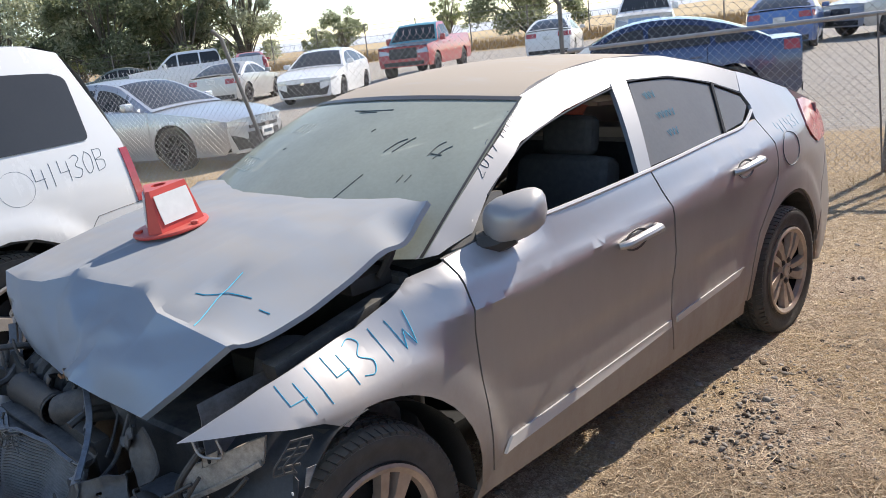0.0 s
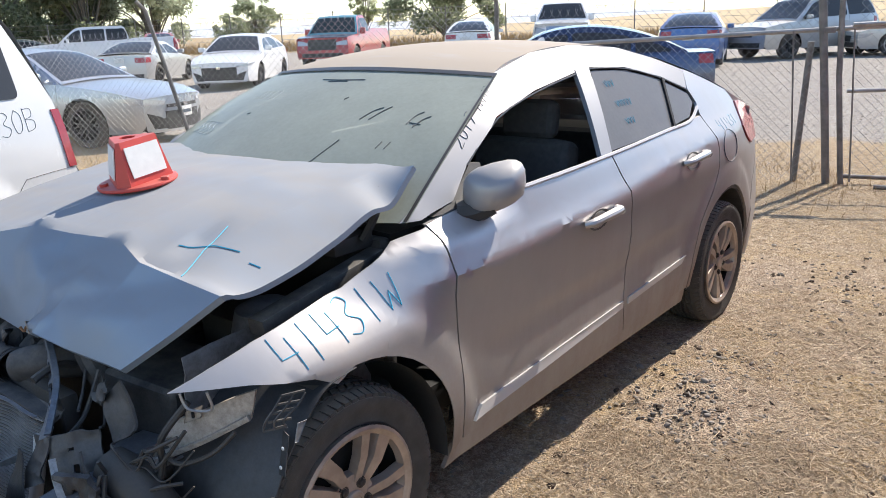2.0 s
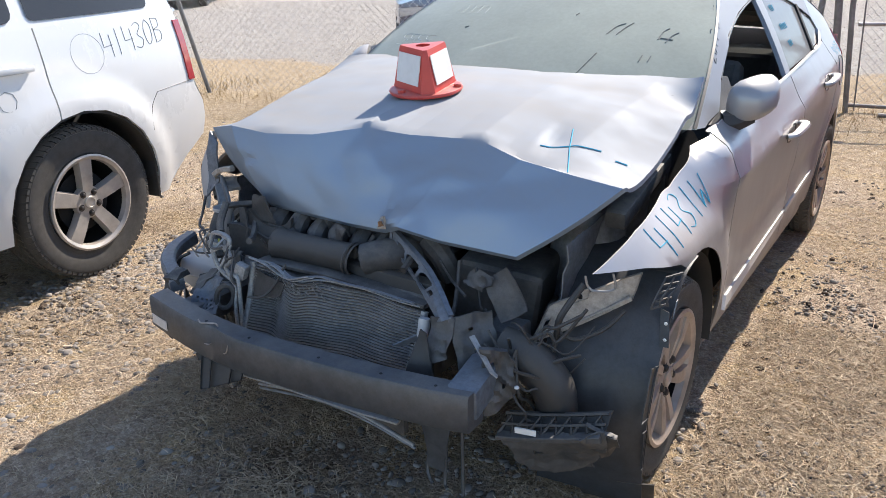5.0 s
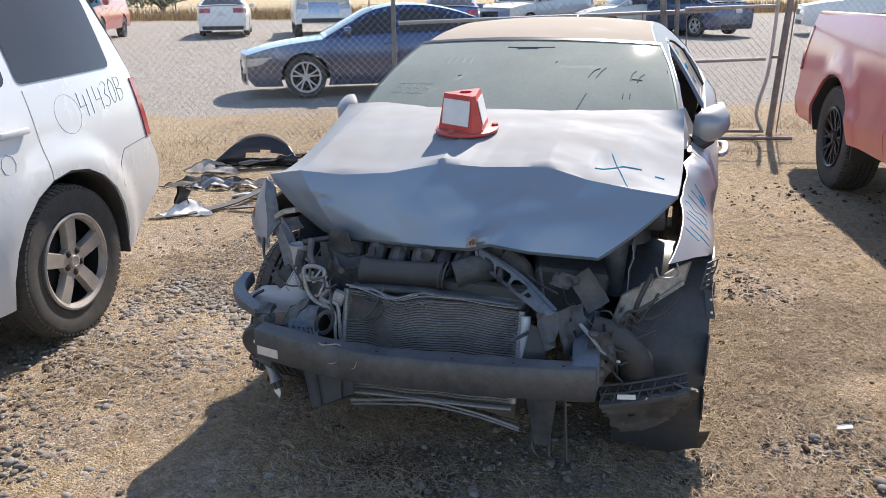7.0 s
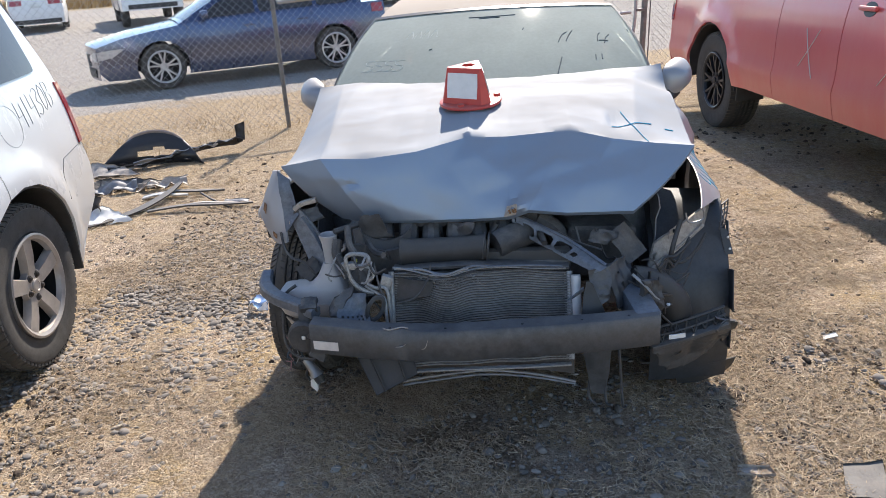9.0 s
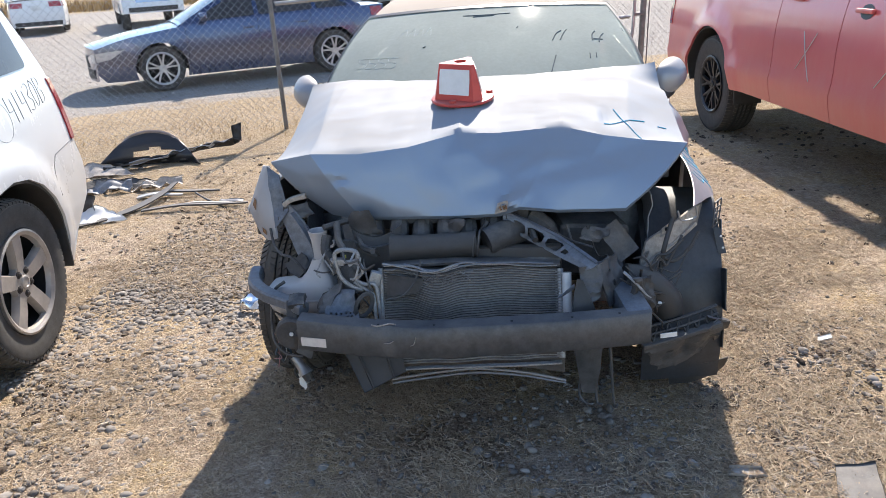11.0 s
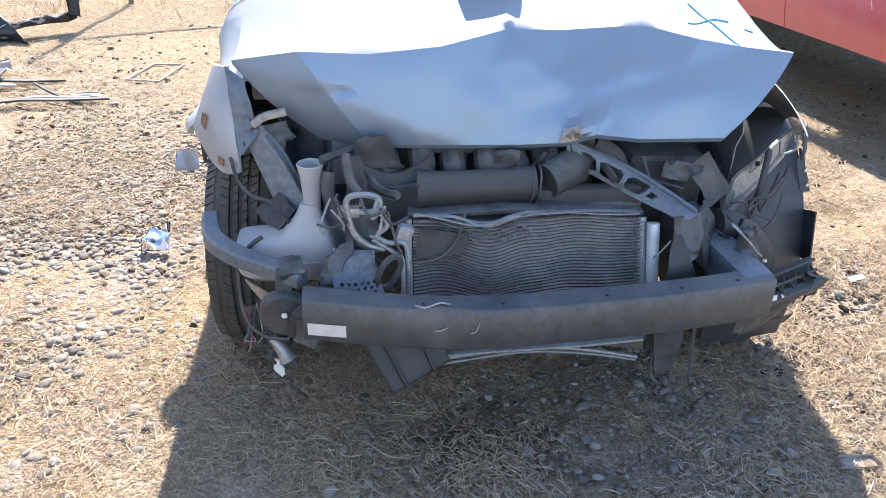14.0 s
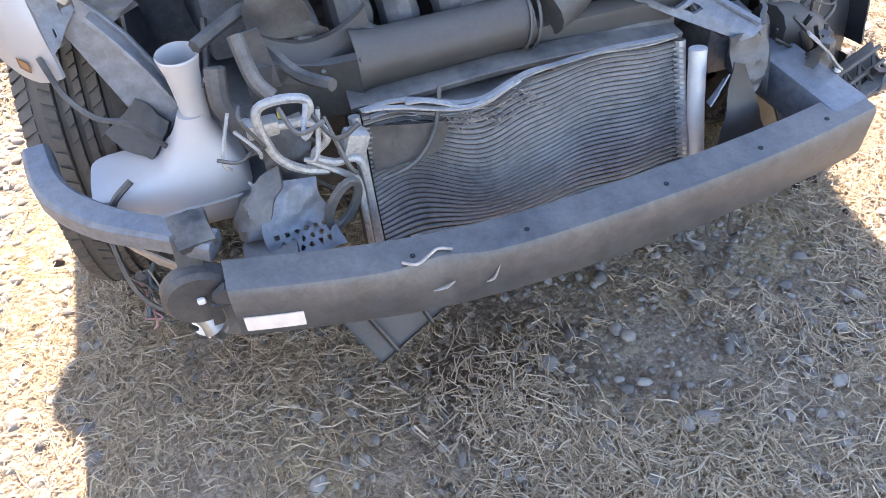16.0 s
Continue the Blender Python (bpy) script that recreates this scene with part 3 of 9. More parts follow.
def make_hills():
    """Hills on the skyline with haze put into their blue-grey colour, and a low dry rise to the east."""
    m, nt, p = nodes_of("haze_tinted_hill")
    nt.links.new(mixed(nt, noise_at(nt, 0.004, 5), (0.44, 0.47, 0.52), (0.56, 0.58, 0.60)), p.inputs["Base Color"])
    p.inputs["Roughness"].default_value = 1.0
    bm = bmesh.new()
    rows = []
    for k in range(90):
        a = radians(20 + 150 * k / 89)
        h = 34 + 26 * noise.noise((k * 0.11, 0, 5)) + 9 * noise.noise((k * 0.47, 1, 5))
        c, s = math.cos(a), math.sin(a)
        rows.append([bm.verts.new((c * 2700, s * 2700, -5)), bm.verts.new((c * 2900, s * 2900, max(6, h * 0.8))), bm.verts.new((c * 3100, s * 3100, max(8, h)))])
    for a, b in zip(rows, rows[1:]):
        for i in range(2):
            bm.faces.new((a[i], b[i], b[i + 1], a[i + 1]))
    tagged(part("backdrop", bm, m), "blue-grey hills far behind the pasture, haze painted in their colour", "hills", kind="structure")
    m2, nt2, p2 = nodes_of("dry_hillside")
    nt2.links.new(mixed(nt2, noise_at(nt2, 0.05, 6), (0.40, 0.29, 0.15), (0.54, 0.42, 0.25)), p2.inputs["Base Color"])
    p2.inputs["Roughness"].default_value = 1.0

    def rise(u, v):
        x, y = -140 + 330 * u, 75 + 190 * v
        z = 0.4 + 9.5 * math.sin(math.pi * min(1, v * 0.5 + 0.0)) * (0.25 + 0.75 * min(1, max(0, (u - 0.18) * 1.9))) + 1.2 * noise.noise((x * 0.02, y * 0.02, 0))
        return (x, y, z if v > 0 else -0.5)
    tagged(part("hillside", sheet(40, 16, rise), m2), "low rise of dry golden grass behind the lot", "hill", kind="structure")


make_hills()


def scatter_mesh(name, verts, faces, material, label, category):
    me = bpy.data.meshes.new(name)
    me.from_pydata(verts, [], faces)
    me.materials.append(material)
    return tagged(new(name, me), label, category, kind="stuff")


rng = np.random.default_rng(4)


def patch_noise(x, y, s, seed):
    return noise.noise((x * s, y * s, seed))


def straw_blades(n, xr, yr, dense, length, width):
    """Short curved blades lying about: three points along each, flat to the ground."""
    X, Y = [], []
    while len(X) < n:
        for x, y, r in zip(rng.uniform(*xr, 4000), rng.uniform(*yr, 4000), rng.random(4000)):
            if -0.375 * x + 0.927 * y < 9.0 and r < dense(x, y):
                X.append(x)
                Y.append(y)
    x, y = np.array(X[:n]), np.array(Y[:n])
    a, ln, w = rng.uniform(0, 6.283, n), np.clip(rng.lognormal(math.log(length), 0.5, n), 0.008, 0.11), rng.uniform(0.5, 1.3, n) * width
    z0, lift, bend = rng.uniform(0.002, 0.016, n), rng.uniform(-0.004, 0.012, n), rng.normal(0, 0.12, n) * ln
    c, q = np.cos(a), np.sin(a)
    out = np.zeros((n, 6, 3))
    for k, (t, bk, z) in enumerate(((-0.5, 0.0, z0), (0.0, 1.0, z0 + 0.003), (0.5, 0.3, z0 + lift))):
        px, py = x + c * t * ln - q * bend * bk, y + q * t * ln + c * bend * bk
        out[:, 2 * k] = np.stack([px - q * w, py + c * w, z], 1)
        out[:, 2 * k + 1] = np.stack([px + q * w, py - c * w, z + 0.0008], 1)
    return out.reshape(-1, 3)


def make_straw():
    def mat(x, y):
        # straw is thinned under the car to deepen its shadow strip
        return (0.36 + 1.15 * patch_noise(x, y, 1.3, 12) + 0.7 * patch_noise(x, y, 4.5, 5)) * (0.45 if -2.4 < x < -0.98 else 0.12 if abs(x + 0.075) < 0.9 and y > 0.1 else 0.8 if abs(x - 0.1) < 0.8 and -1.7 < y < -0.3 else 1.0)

    def yard(x, y):
        d = -0.375 * x + 0.927 * y
        return 0.42 + 0.9 * patch_noise(x, y, 0.9, 7) + 0.3 * patch_noise(x, y, 3.1, 9) + (0.35 if 2.8 < d < 8.2 else 0)
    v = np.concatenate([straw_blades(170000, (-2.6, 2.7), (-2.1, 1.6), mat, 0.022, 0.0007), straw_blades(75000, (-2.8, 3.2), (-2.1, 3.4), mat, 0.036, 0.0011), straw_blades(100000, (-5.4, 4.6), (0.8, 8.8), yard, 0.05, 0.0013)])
    idx = np.arange(len(v) // 6)[:, None] * 6
    faces = np.concatenate([idx + np.array([[0, 1, 3, 2]]), idx + np.array([[2, 3, 5, 4]])])
    scatter_mesh("straw_litter", v.tolist(), faces.tolist(), STRAW, "loose dry golden straw scattered over the dirt", "straw")


def make_tufts():
    """Short dry grass standing along the fence."""
    verts, faces = [], []
    for _ in range(9000):
        along, off = rng.uniform(-13, 4.5), rng.normal(0.25, 0.6)
        x, y = 0.33 + along * 0.927 - off * 0.375, 6.64 + along * 0.375 + off * 0.927
        if patch_noise(x, y, 1.2, 3) < -0.05:
            continue
        a, h, w = rng.uniform(0, 6.283), rng.uniform(0.03, 0.16), rng.uniform(0.0015, 0.003)
        lx, ly = rng.normal(0, 0.05), rng.normal(0, 0.05)
        i = len(verts)
        verts += [(x - w * math.cos(a), y - w * math.sin(a), 0), (x + w * math.cos(a), y + w * math.sin(a), 0), (x + lx, y + ly, h)]
        faces.append((i, i + 1, i + 2))
    scatter_mesh("fence_grass", verts, faces, DRY_GRASS, "short dry golden grass along the fence", "grass")


def make_field_grass():
    """Taller dry grass at the edge of the pasture beyond the lot."""
    verts, faces = [], []
    for _ in range(16000):
        d = 42.5 + abs(rng.normal(0, 5.0))
        al = rng.uniform(-75, 50)
        x, y = al * 0.927 - d * 0.375, al * 0.375 + d * 0.927
        h, w = rng.uniform(0.25, 0.75), rng.uniform(0.02, 0.06)
        i = len(verts)
        z = ground_z(x, y)
        verts += [(x - w, y, z), (x + w, y, z), (x + rng.normal(0, 0.12), y, z + h)]
        faces.append((i, i + 1, i + 2))
    scatter_mesh("pasture_grass", verts, faces, DRY_GRASS, "tall dry golden grass at the pasture's edge", "grass")


ICO = {}
for level in (1, 2):
    ball = bmesh.new()
    bmesh.ops.create_icosphere(ball, subdivisions=level, radius=1.0)
    ICO[level] = (np.array([v.co[:] for v in ball.verts]), np.array([[v.index for v in f.verts] for f in ball.faces]))
    ball.free()


def stones(name, places, material, label, category, flat=0.6, ragged=0.0):
    """Worn pebbles half sunk in the dirt; the larger ones rounder and finer."""
    verts, faces, count = [], [], 0
    for x, y, r in places:
        base, tri = ICO[2 if r > 0.0095 else 1]
        q = np.array(Euler((rng.uniform(0, 6.28), rng.uniform(0, 6.28), rng.uniform(0, 6.28))).to_matrix())
        bend = rng.normal(0, 1, (3, 3))
        lumps = 1 + 0.13 * np.sin(base @ bend.T * 1.9 + rng.uniform(0, 6)).sum(1, keepdims=True) / 1.7 + rng.uniform(-0.05 - ragged, 0.05 + ragged, (len(base), 1))
        v = (base * lumps * np.array([1, rng.uniform(0.6, 1), rng.uniform(0.45, 0.8)])) @ q
        v = v * np.array([r, r, r * flat]) + np.array([x, y, ground_z(x, y) + r * 0.10])
        verts.append(v)
        faces.append(tri + count)
        count += len(base)
    ob = scatter_mesh(name, np.concatenate(verts).tolist(), np.concatenate(faces).tolist(), material, label, category)
    if not ragged:
        ob.data.polygons.foreach_set("use_smooth", [True] * len(ob.data.polygons))


def make_stones():
    places = []
    while len(places) < 7500:
        x, y = rng.uniform(-4.6, 3.4), rng.uniform(-2.2, 4.5)
        gravel = math.exp(-((x + 1.75) / 0.75) ** 2 - ((y - 0.9) / 1.1) ** 2) + 0.12 * math.exp(-((x - 1.35) / 0.45) ** 2 - ((y + 0.55) / 0.8) ** 2) + 0.1 * math.exp(-((x - 0.95) / 0.25) ** 2 - ((y - 1.9) / 0.9) ** 2) + 0.35 * math.exp(-((x - 0.2) / 1.2) ** 2 - ((y + 1.3) / 0.7) ** 2)
        if rng.random() > 0.05 + gravel * (0.75 + 0.6 * patch_noise(x, y, 2.5, 1)):
            continue
        places.append((x, y, min(0.032, rng.lognormal(-4.75, 0.45))))
    while len(places) < 14500:
        x, y = rng.normal(-1.65, 0.55), rng.normal(0.75, 0.75)
        if -2.3 < x < -0.98:
            places.append((x, y, min(0.028, rng.lognormal(-4.5, 0.4))))
    for _ in range(6500):
        x, y = rng.uniform(-1.9, 2.0), rng.uniform(-2.0, 0.4)
        places.append((x, y, min(0.024, rng.lognormal(-4.85, 0.5))))
    # a paler gravelly patch beside the nose and along the sill
    made = 0
    while made < 4200:
        x, y = (rng.normal(1.25, 0.28), rng.normal(-0.75, 0.5)) if rng.random() < 0.6 else (rng.normal(1.15, 0.22), rng.normal(1.9, 0.8))
        if x > 0.75 and patch_noise(x, y, 2.2, 6) > rng.uniform(-0.6, 0.3):
            places.append((x, y, min(0.018, rng.lognormal(-5.05, 0.45))))
            made += 1
    stones("gravel", places, GRAVEL, "loose grey-brown gravel on the dirt", "gravel")
    places = []
    while len(places) < 700:
        x, y = rng.uniform(-2.6, 3.0), rng.uniform(-1.2, 4.5)
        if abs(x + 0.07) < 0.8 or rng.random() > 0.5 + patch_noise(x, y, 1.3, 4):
            continue
        places.append((x, y, rng.uniform(0.008, 0.024)))
    stones("dirt_clods", places, CLOD, "small dark clods of dry earth on the dirt", "clods", 0.7, 0.22)
    places = [(*(rng.uniform(-16, 8), rng.uniform(6, 22)), rng.uniform(0.006, 0.02)) for _ in range(7000)]
    places = [p for p in places if -0.375 * p[0] + 0.927 * p[1] > 8.6]
    stones("lot_gravel", places, GRAVEL, "pale gravel strewn over the parking lot", "gravel")


make_straw()
make_tufts()
make_field_grass()
make_stones()


# ---- trees ----
def tree(name, label, x, y, height, radius, leaf, seed, leaves=5000, trunk_part=0.3, leaf_size=0.22):
    """Tapered trunk, limbs, and a crown of small leaf pieces gathered in uneven clumps."""
    r = np.random.default_rng(seed)
    root = thing(name, label, "tree" if height > 4 else "bush", pose(x, y, ground_z(x, y) - 0.1))
    bm = tube([(0, 0, 0), (0.1 * radius * r.normal(), 0.1 * radius * r.normal(), height * 0.3), (0.15 * radius * r.normal(), 0.15 * radius * r.normal(), height * 0.75)], [height * 0.022, height * 0.014, height * 0.004], 7, 5)
    clumps = []
    for k in range(40):
        a, rr = r.uniform(0, 6.283), radius * math.sqrt(r.uniform(0.02, 1)) * 0.8
        z = height * (trunk_part + (0.95 - trunk_part) * r.uniform(0.05, 1) * (1 - 0.45 * (rr / radius) ** 2))
        c = Vector((rr * math.cos(a), rr * math.sin(a), z))
        clumps.append((c, radius * r.uniform(0.13, 0.27)))
        add_bm(bm, tube([(0, 0, height * trunk_part * r.uniform(0.5, 1.0)), (c.x * 0.5, c.y * 0.5, z * 0.75), c], [height * 0.007, height * 0.004, height * 0.0015], 5, 3))
    part("trunk", bm, BARK, root)
    verts, faces = [], []
    for k in range(int(leaves * 1.5)):
        c, cr = clumps[r.integers(len(clumps))]
        d = r.normal(size=3)
        d /= np.linalg.norm(d)
        p = np.array(c) + d * cr * r.uniform(0.35, 1.1) * np.array([1, 1, 0.8])
        u, w = r.normal(size=3), r.normal(size=3)
        u /= np.linalg.norm(u)
        w -= u * (w @ u)
        w /= np.linalg.norm(w)
        s = leaf_size * r.uniform(0.5, 1.2)
        i = len(verts)
        verts += [tuple(p - u * s), tuple(p + w * s * 0.35), tuple(p + u * s), tuple(p - w * s * 0.35)]
        faces.append((i, i + 1, i + 2, i + 3))
    me = bpy.data.meshes.new("crown")
    me.from_pydata(verts, [], faces)
    me.materials.append(leaf)
    crown = new("crown", me)
    crown.parent = root


for spec in (
    ("tree", "tall leafy green tree with pale outer leaves", -70, 20, 15.0, 7.5, LEAF_PALE, 1, 8500, 0.06, 0.26),
    ("tree", "tall dark green tree in the row", -66, 27, 13.5, 6.5, LEAF_DARK, 2, 9500, 0.06, 0.26),
    ("tree", "tall light green poplar-like tree", -68, 33, 16.0, 5.5, LEAF, 3, 7500, 0.08, 0.26),
    ("tree", "dark leafy tree behind the pickups", -62, 32, 12.0, 5.5, LEAF_DARK, 4, 9000, 0.05, 0.26),
    ("tree", "broad green tree at the row's end", -62, 38, 13.0, 5.0, LEAF_PALE, 5, 7500, 0.08, 0.24),
    ("tree", "tall green tree at the edge of the row", -74, 12, 15.0, 7.5, LEAF_PALE, 6, 8000, 0.06, 0.26),
    ("tree", "green tree with thin crown", -80, 30, 16.0, 7.0, LEAF, 7, 10000, 0.08, 0.28),
    ("bush", "dark rounded bush in the dry pasture", -56, 41.5, 3.4, 1.7, LEAF_DARK, 8, 2600, 0.05, 0.13),
    ("tree", "small dark green tree alone in the pasture", -58, 46, 5.0, 2.6, LEAF_DARK, 9, 3600, 0.2, 0.15),
    ("tree", "small thin green tree in the pasture", -53, 55, 6.2, 2.0, LEAF, 10, 2600, 0.25, 0.15),
    ("tree", "broad round grey-green tree in the pasture", -41, 52, 10.5, 6.0, LEAF_DARK, 11, 14000, 0.08, 0.2),
    ("bush", "low green bush in the dry pasture", -60, 44, 2.4, 1.8, LEAF, 12, 1800, 0.05, 0.14),
):
    tree(*spec)

# ---- vehicles ----
WHEELS = {}
NUTS = [Matrix.Translation((0, 0.055 * math.cos(radians(72 * k + 54)), 0.055 * math.sin(radians(72 * k + 54)))) for k in range(5)]


def tyre_bm(R, rim_r, w, grooves=False):
    prof = [(rim_r, -0.9 * w), (rim_r + 0.02, -0.99 * w), (R * 0.9, -w), (R - 0.012, -0.93 * w), (R - 0.003, -0.86 * w)]
    xs = [0.78, 0.62, 0.5, 0.38, 0.22]
    if grooves:
        for x in xs[:-1]:
            prof += [(R, -(x + 0.03) * w), (R - 0.009, -(x + 0.02) * w), (R - 0.009, -(x - 0.02) * w), (R, -(x - 0.03) * w)]
    else:
        prof += [(R, -0.6 * w), (R, -0.4 * w)]
    prof += [(R - 0.003, -0.14 * w), (R - 0.012, -0.07 * w), (R * 0.93, -0.01 * w), (R * 0.9, 0.0), (rim_r + 0.05, -0.005), (rim_r + 0.03, -0.012), (rim_r + 0.012, -0.01), (rim_r, -0.02)]
    return lathe(prof, 56)


def tread_bm(R, w):
    """Shoulder and rib blocks, slanted across the tread and cut by narrow sipes."""
    verts, faces = [], []
    for k in range(72):
        a = 2 * math.pi * k / 72
        for x0, x1, sl in ((0.015, 0.15, 0.03), (0.24, 0.345, -0.035), (0.415, 0.475, 0.03), (0.535, 0.60, 0.03), (0.655, 0.745, 0.035), (0.82, 0.975, -0.03)):
            i = len(verts)
            for x, da in ((x0, 0.0), (x1, sl), (x1, sl + 0.066), (x0, 0.066)):
                drop = 0.012 if x < 0.04 or x > 0.95 else 0.0
                for r in (R - 0.012, R + (0.0005 if x0 < 0.1 or x1 > 0.9 else 0.004)):
                    verts.append((-x * w, (r - drop) * math.cos(a + da), (r - drop) * math.sin(a + da)))
            faces.append((i + 1, i + 3, i + 5, i + 7))
            faces += [(i + 2 * n, i + 2 * ((n + 1) % 4), i + 2 * ((n + 1) % 4) + 1, i + 2 * n + 1) for n in range(4)]
    return raw(verts, faces)


def spoke(r0, r1, w0, w1, x0, x1, a, twist=0.0, depth=0.025):
    pts = []
    for r, w, x, da in ((r0, w0, x0, 0.0), ((r0 + r1) / 2, (w0 + w1) / 2, (x0 + x1) / 2 + 0.004, twist / 2), (r1, w1, x1, twist)):
        c, s = math.cos(a + da), math.sin(a + da)
        pts.append([(x + dx, r * c - q * s, r * s + q * c) for dx, q in ((-depth, -w), (0, -w * 0.8), (0, w * 0.8), (-depth, w))])
    return loft(pts, True, True)


def rim_bm(rim_r, style):
    bm = lathe([(rim_r - 0.006, -0.09), (rim_r, -0.015), (rim_r + 0.006, 0.0), (rim_r - 0.004, 0.004), (rim_r - 0.02, -0.006), (rim_r - 0.026, -0.03)], 48)
    hub = {"five": 0.080, "ten": 0.078, "twin": 0.06, "mesh": 0.07}[style]
    add_bm(bm, lathe([(0.001, -0.012), (0.028, -0.012), (0.032, -0.02), (hub, -0.024), (hub + 0.004, -0.05)], 24))
    if style == "five":
        for k in range(5):
            add_bm(bm, spoke(0.05, rim_r - 0.012, 0.036, 0.046, -0.022, -0.008, radians(72 * k + 90), 0.0, 0.035))
    elif style == "ten":
        for k in range(10):
            add_bm(bm, spoke(0.055, rim_r - 0.010, 0.015, 0.034 if k % 2 else 0.020, -0.020, -0.006, radians(36 * k + (3 if k % 2 else -3)), 0.22 if k % 2 else 0.10, 0.03))
    elif style == "twin":
        for k in range(5):
            for d in (-0.13, 0.13):
                add_bm(bm, spoke(0.045, rim_r - 0.012, 0.014, 0.014, -0.02, -0.006, radians(72 * k + 90) + d, d * 0.7, 0.028))
    else:
        for k in range(8):
            for d in (-0.18, 0.18):
                add_bm(bm, spoke(0.05, rim_r - 0.012, 0.012, 0.012, -0.03, -0.008, radians(45 * k), d, 0.03))
    return bm


def wheel(parent, at, left, R, rim_r, width, style, rim_mat, grooves=False, turn=0.0):
    """A wheel whose outer face is at the given place: barrel, tyre and rim."""
    key = (R, rim_r, width, style, rim_mat.name, grooves)
    m = pose(*at, 0, 0, (0 if left else 180) + turn)
    if key not in WHEELS:
        # near-black barrel carries the shade behind the spokes
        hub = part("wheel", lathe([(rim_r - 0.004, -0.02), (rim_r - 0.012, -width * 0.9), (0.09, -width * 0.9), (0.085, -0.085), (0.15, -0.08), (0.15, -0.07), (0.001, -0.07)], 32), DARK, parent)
        tyre = part("tyre", tyre_bm(R, rim_r, width, grooves), RUBBER, hub)
        rim_ob = part("rim", rim_bm(rim_r, style), rim_mat, hub)
        small = []
        if grooves:
            tread = part("tread", tread_bm(R, width), RUBBER, hub, smooth=False)
            tread["kind"] = "stuff"
            nut = part("lug_nut", lathe([(0.017, -0.03), (0.017, -0.0185), (0.0135, -0.0175), (0.0115, -0.021), (0.0105, -0.012), (0.006, -0.009), (0.0005, -0.0085)], 12), NUT, hub)
            nut.matrix_basis = NUTS[0]
            for at_nut in NUTS[1:]:
                shared("lug_nut", nut, hub, at_nut)
            cap = part("centre_cap", lathe([(0.033, -0.03), (0.033, -0.013), (0.030, -0.0105), (0.022, -0.0095), (0.020, -0.0125), (0.0005, -0.0115)], 24), rim_mat, hub)
            small = [nut, cap, tread]
        WHEELS[key] = (hub, tyre, rim_ob, small)
        hub.matrix_basis = m
        return hub
    a, b, c, small = WHEELS[key]
    hub = shared("wheel", a, parent, m)
    shared("tyre", b, hub, Matrix())
    shared("rim", c, hub, Matrix())
    if small:
        for at_nut in NUTS:
            shared("lug_nut", small[0], hub, at_nut)
        shared("centre_cap", small[1], hub, Matrix())
        shared("tread", small[2], hub, Matrix())["kind"] = "stuff"
    return hub


class Shape:
    """The outer surface of a vehicle that faces -y, its front axle over the origin."""

    def __init__(self, s):
        self.s = s
        self.shoulder, self.roof = line(s["shoulder"]), line(s["roof"])
        self.y0, self.y1, self.W, self.zb = s["y0"], s["y1"], s["W"], s["zb"]
        self.tum, self.zm = s.get("tum", 0.5), s.get("zm", 0.62)

    def side(self, y, z):
        s, W = self.shoulder(y), self.W
        q = min(z, s)
        w = W - (0.24 * (self.zm - q) ** 2 if q < self.zm else 0.30 * (q - self.zm) ** 2)
        if z > s:
            w -= self.tum * (z - s) + 0.12 * (z - s) ** 2
        if "shelf" in self.s:
            # doors and bed step outward below a pressed shoulder, then tuck in again
            zs, out = self.s["shelf"]
            e = (zs + 0.05 - z) / 0.10
            w += out * max(0.0, min(1.0, e)) - 0.5 * out * max(0.0, min(1.0, (zs - 0.10 - z) / 0.18))
        flare, Ra = self.s.get("flare", 0.0), self.s["wheel"][0] + self.s.get("arch_gap", 0.055)
        if flare:
            for cy in (0.0, self.s["wb"]):
                e = (math.hypot(y - cy, z - self.s["wheel"][0]) - Ra) / 0.15
                if e < 1:
                    w += flare * min(1.0, 1.6 * (1 - max(0.0, e)))
        ft, rt = self.s.get("front_taper", 0.13), self.s.get("rear_taper", 0.1)
        t = max(0.0, (self.y0 + 0.75 - y) / 0.75)
        r = max(0.0, (y - self.y1 + 0.7) / 0.7)
        return w - ft * t * t - rt * r * r

    def front(self, u, z, out=0.0):
        bow = self.s.get("bow", 0.12)
        return (u * (self.side(self.y0, z) + out * 0.5), self.y0 - bow * (1 - u * u) + 0.06 * max(0, z - 0.55) ** 2 * 4 - out, z)

    def tail(self, z):
        """How far back the rear corner reaches at a height."""
        if "rear_prof" in self.s:
            return line(self.s["rear_prof"])(z)
        return self.y1 - self.s.get("rear_lean", 0.1) * max(0, z - 0.6) * 0.0

    def rear(self, u, z, out=0.0):
        bow = self.s.get("rear_bow", 0.08)
        if "rear_prof" in self.s:
            y = self.tail(z)
            return (u * (self.side(y, z) + out * 0.3), y + bow * (1 - u * u) + out, z)
        return (u * (self.side(self.y1, z) + out * 0.5), self.y1 + bow * (1 - u * u) - self.s.get("rear_lean", 0.1) * max(0, z - 0.6) + out, z)


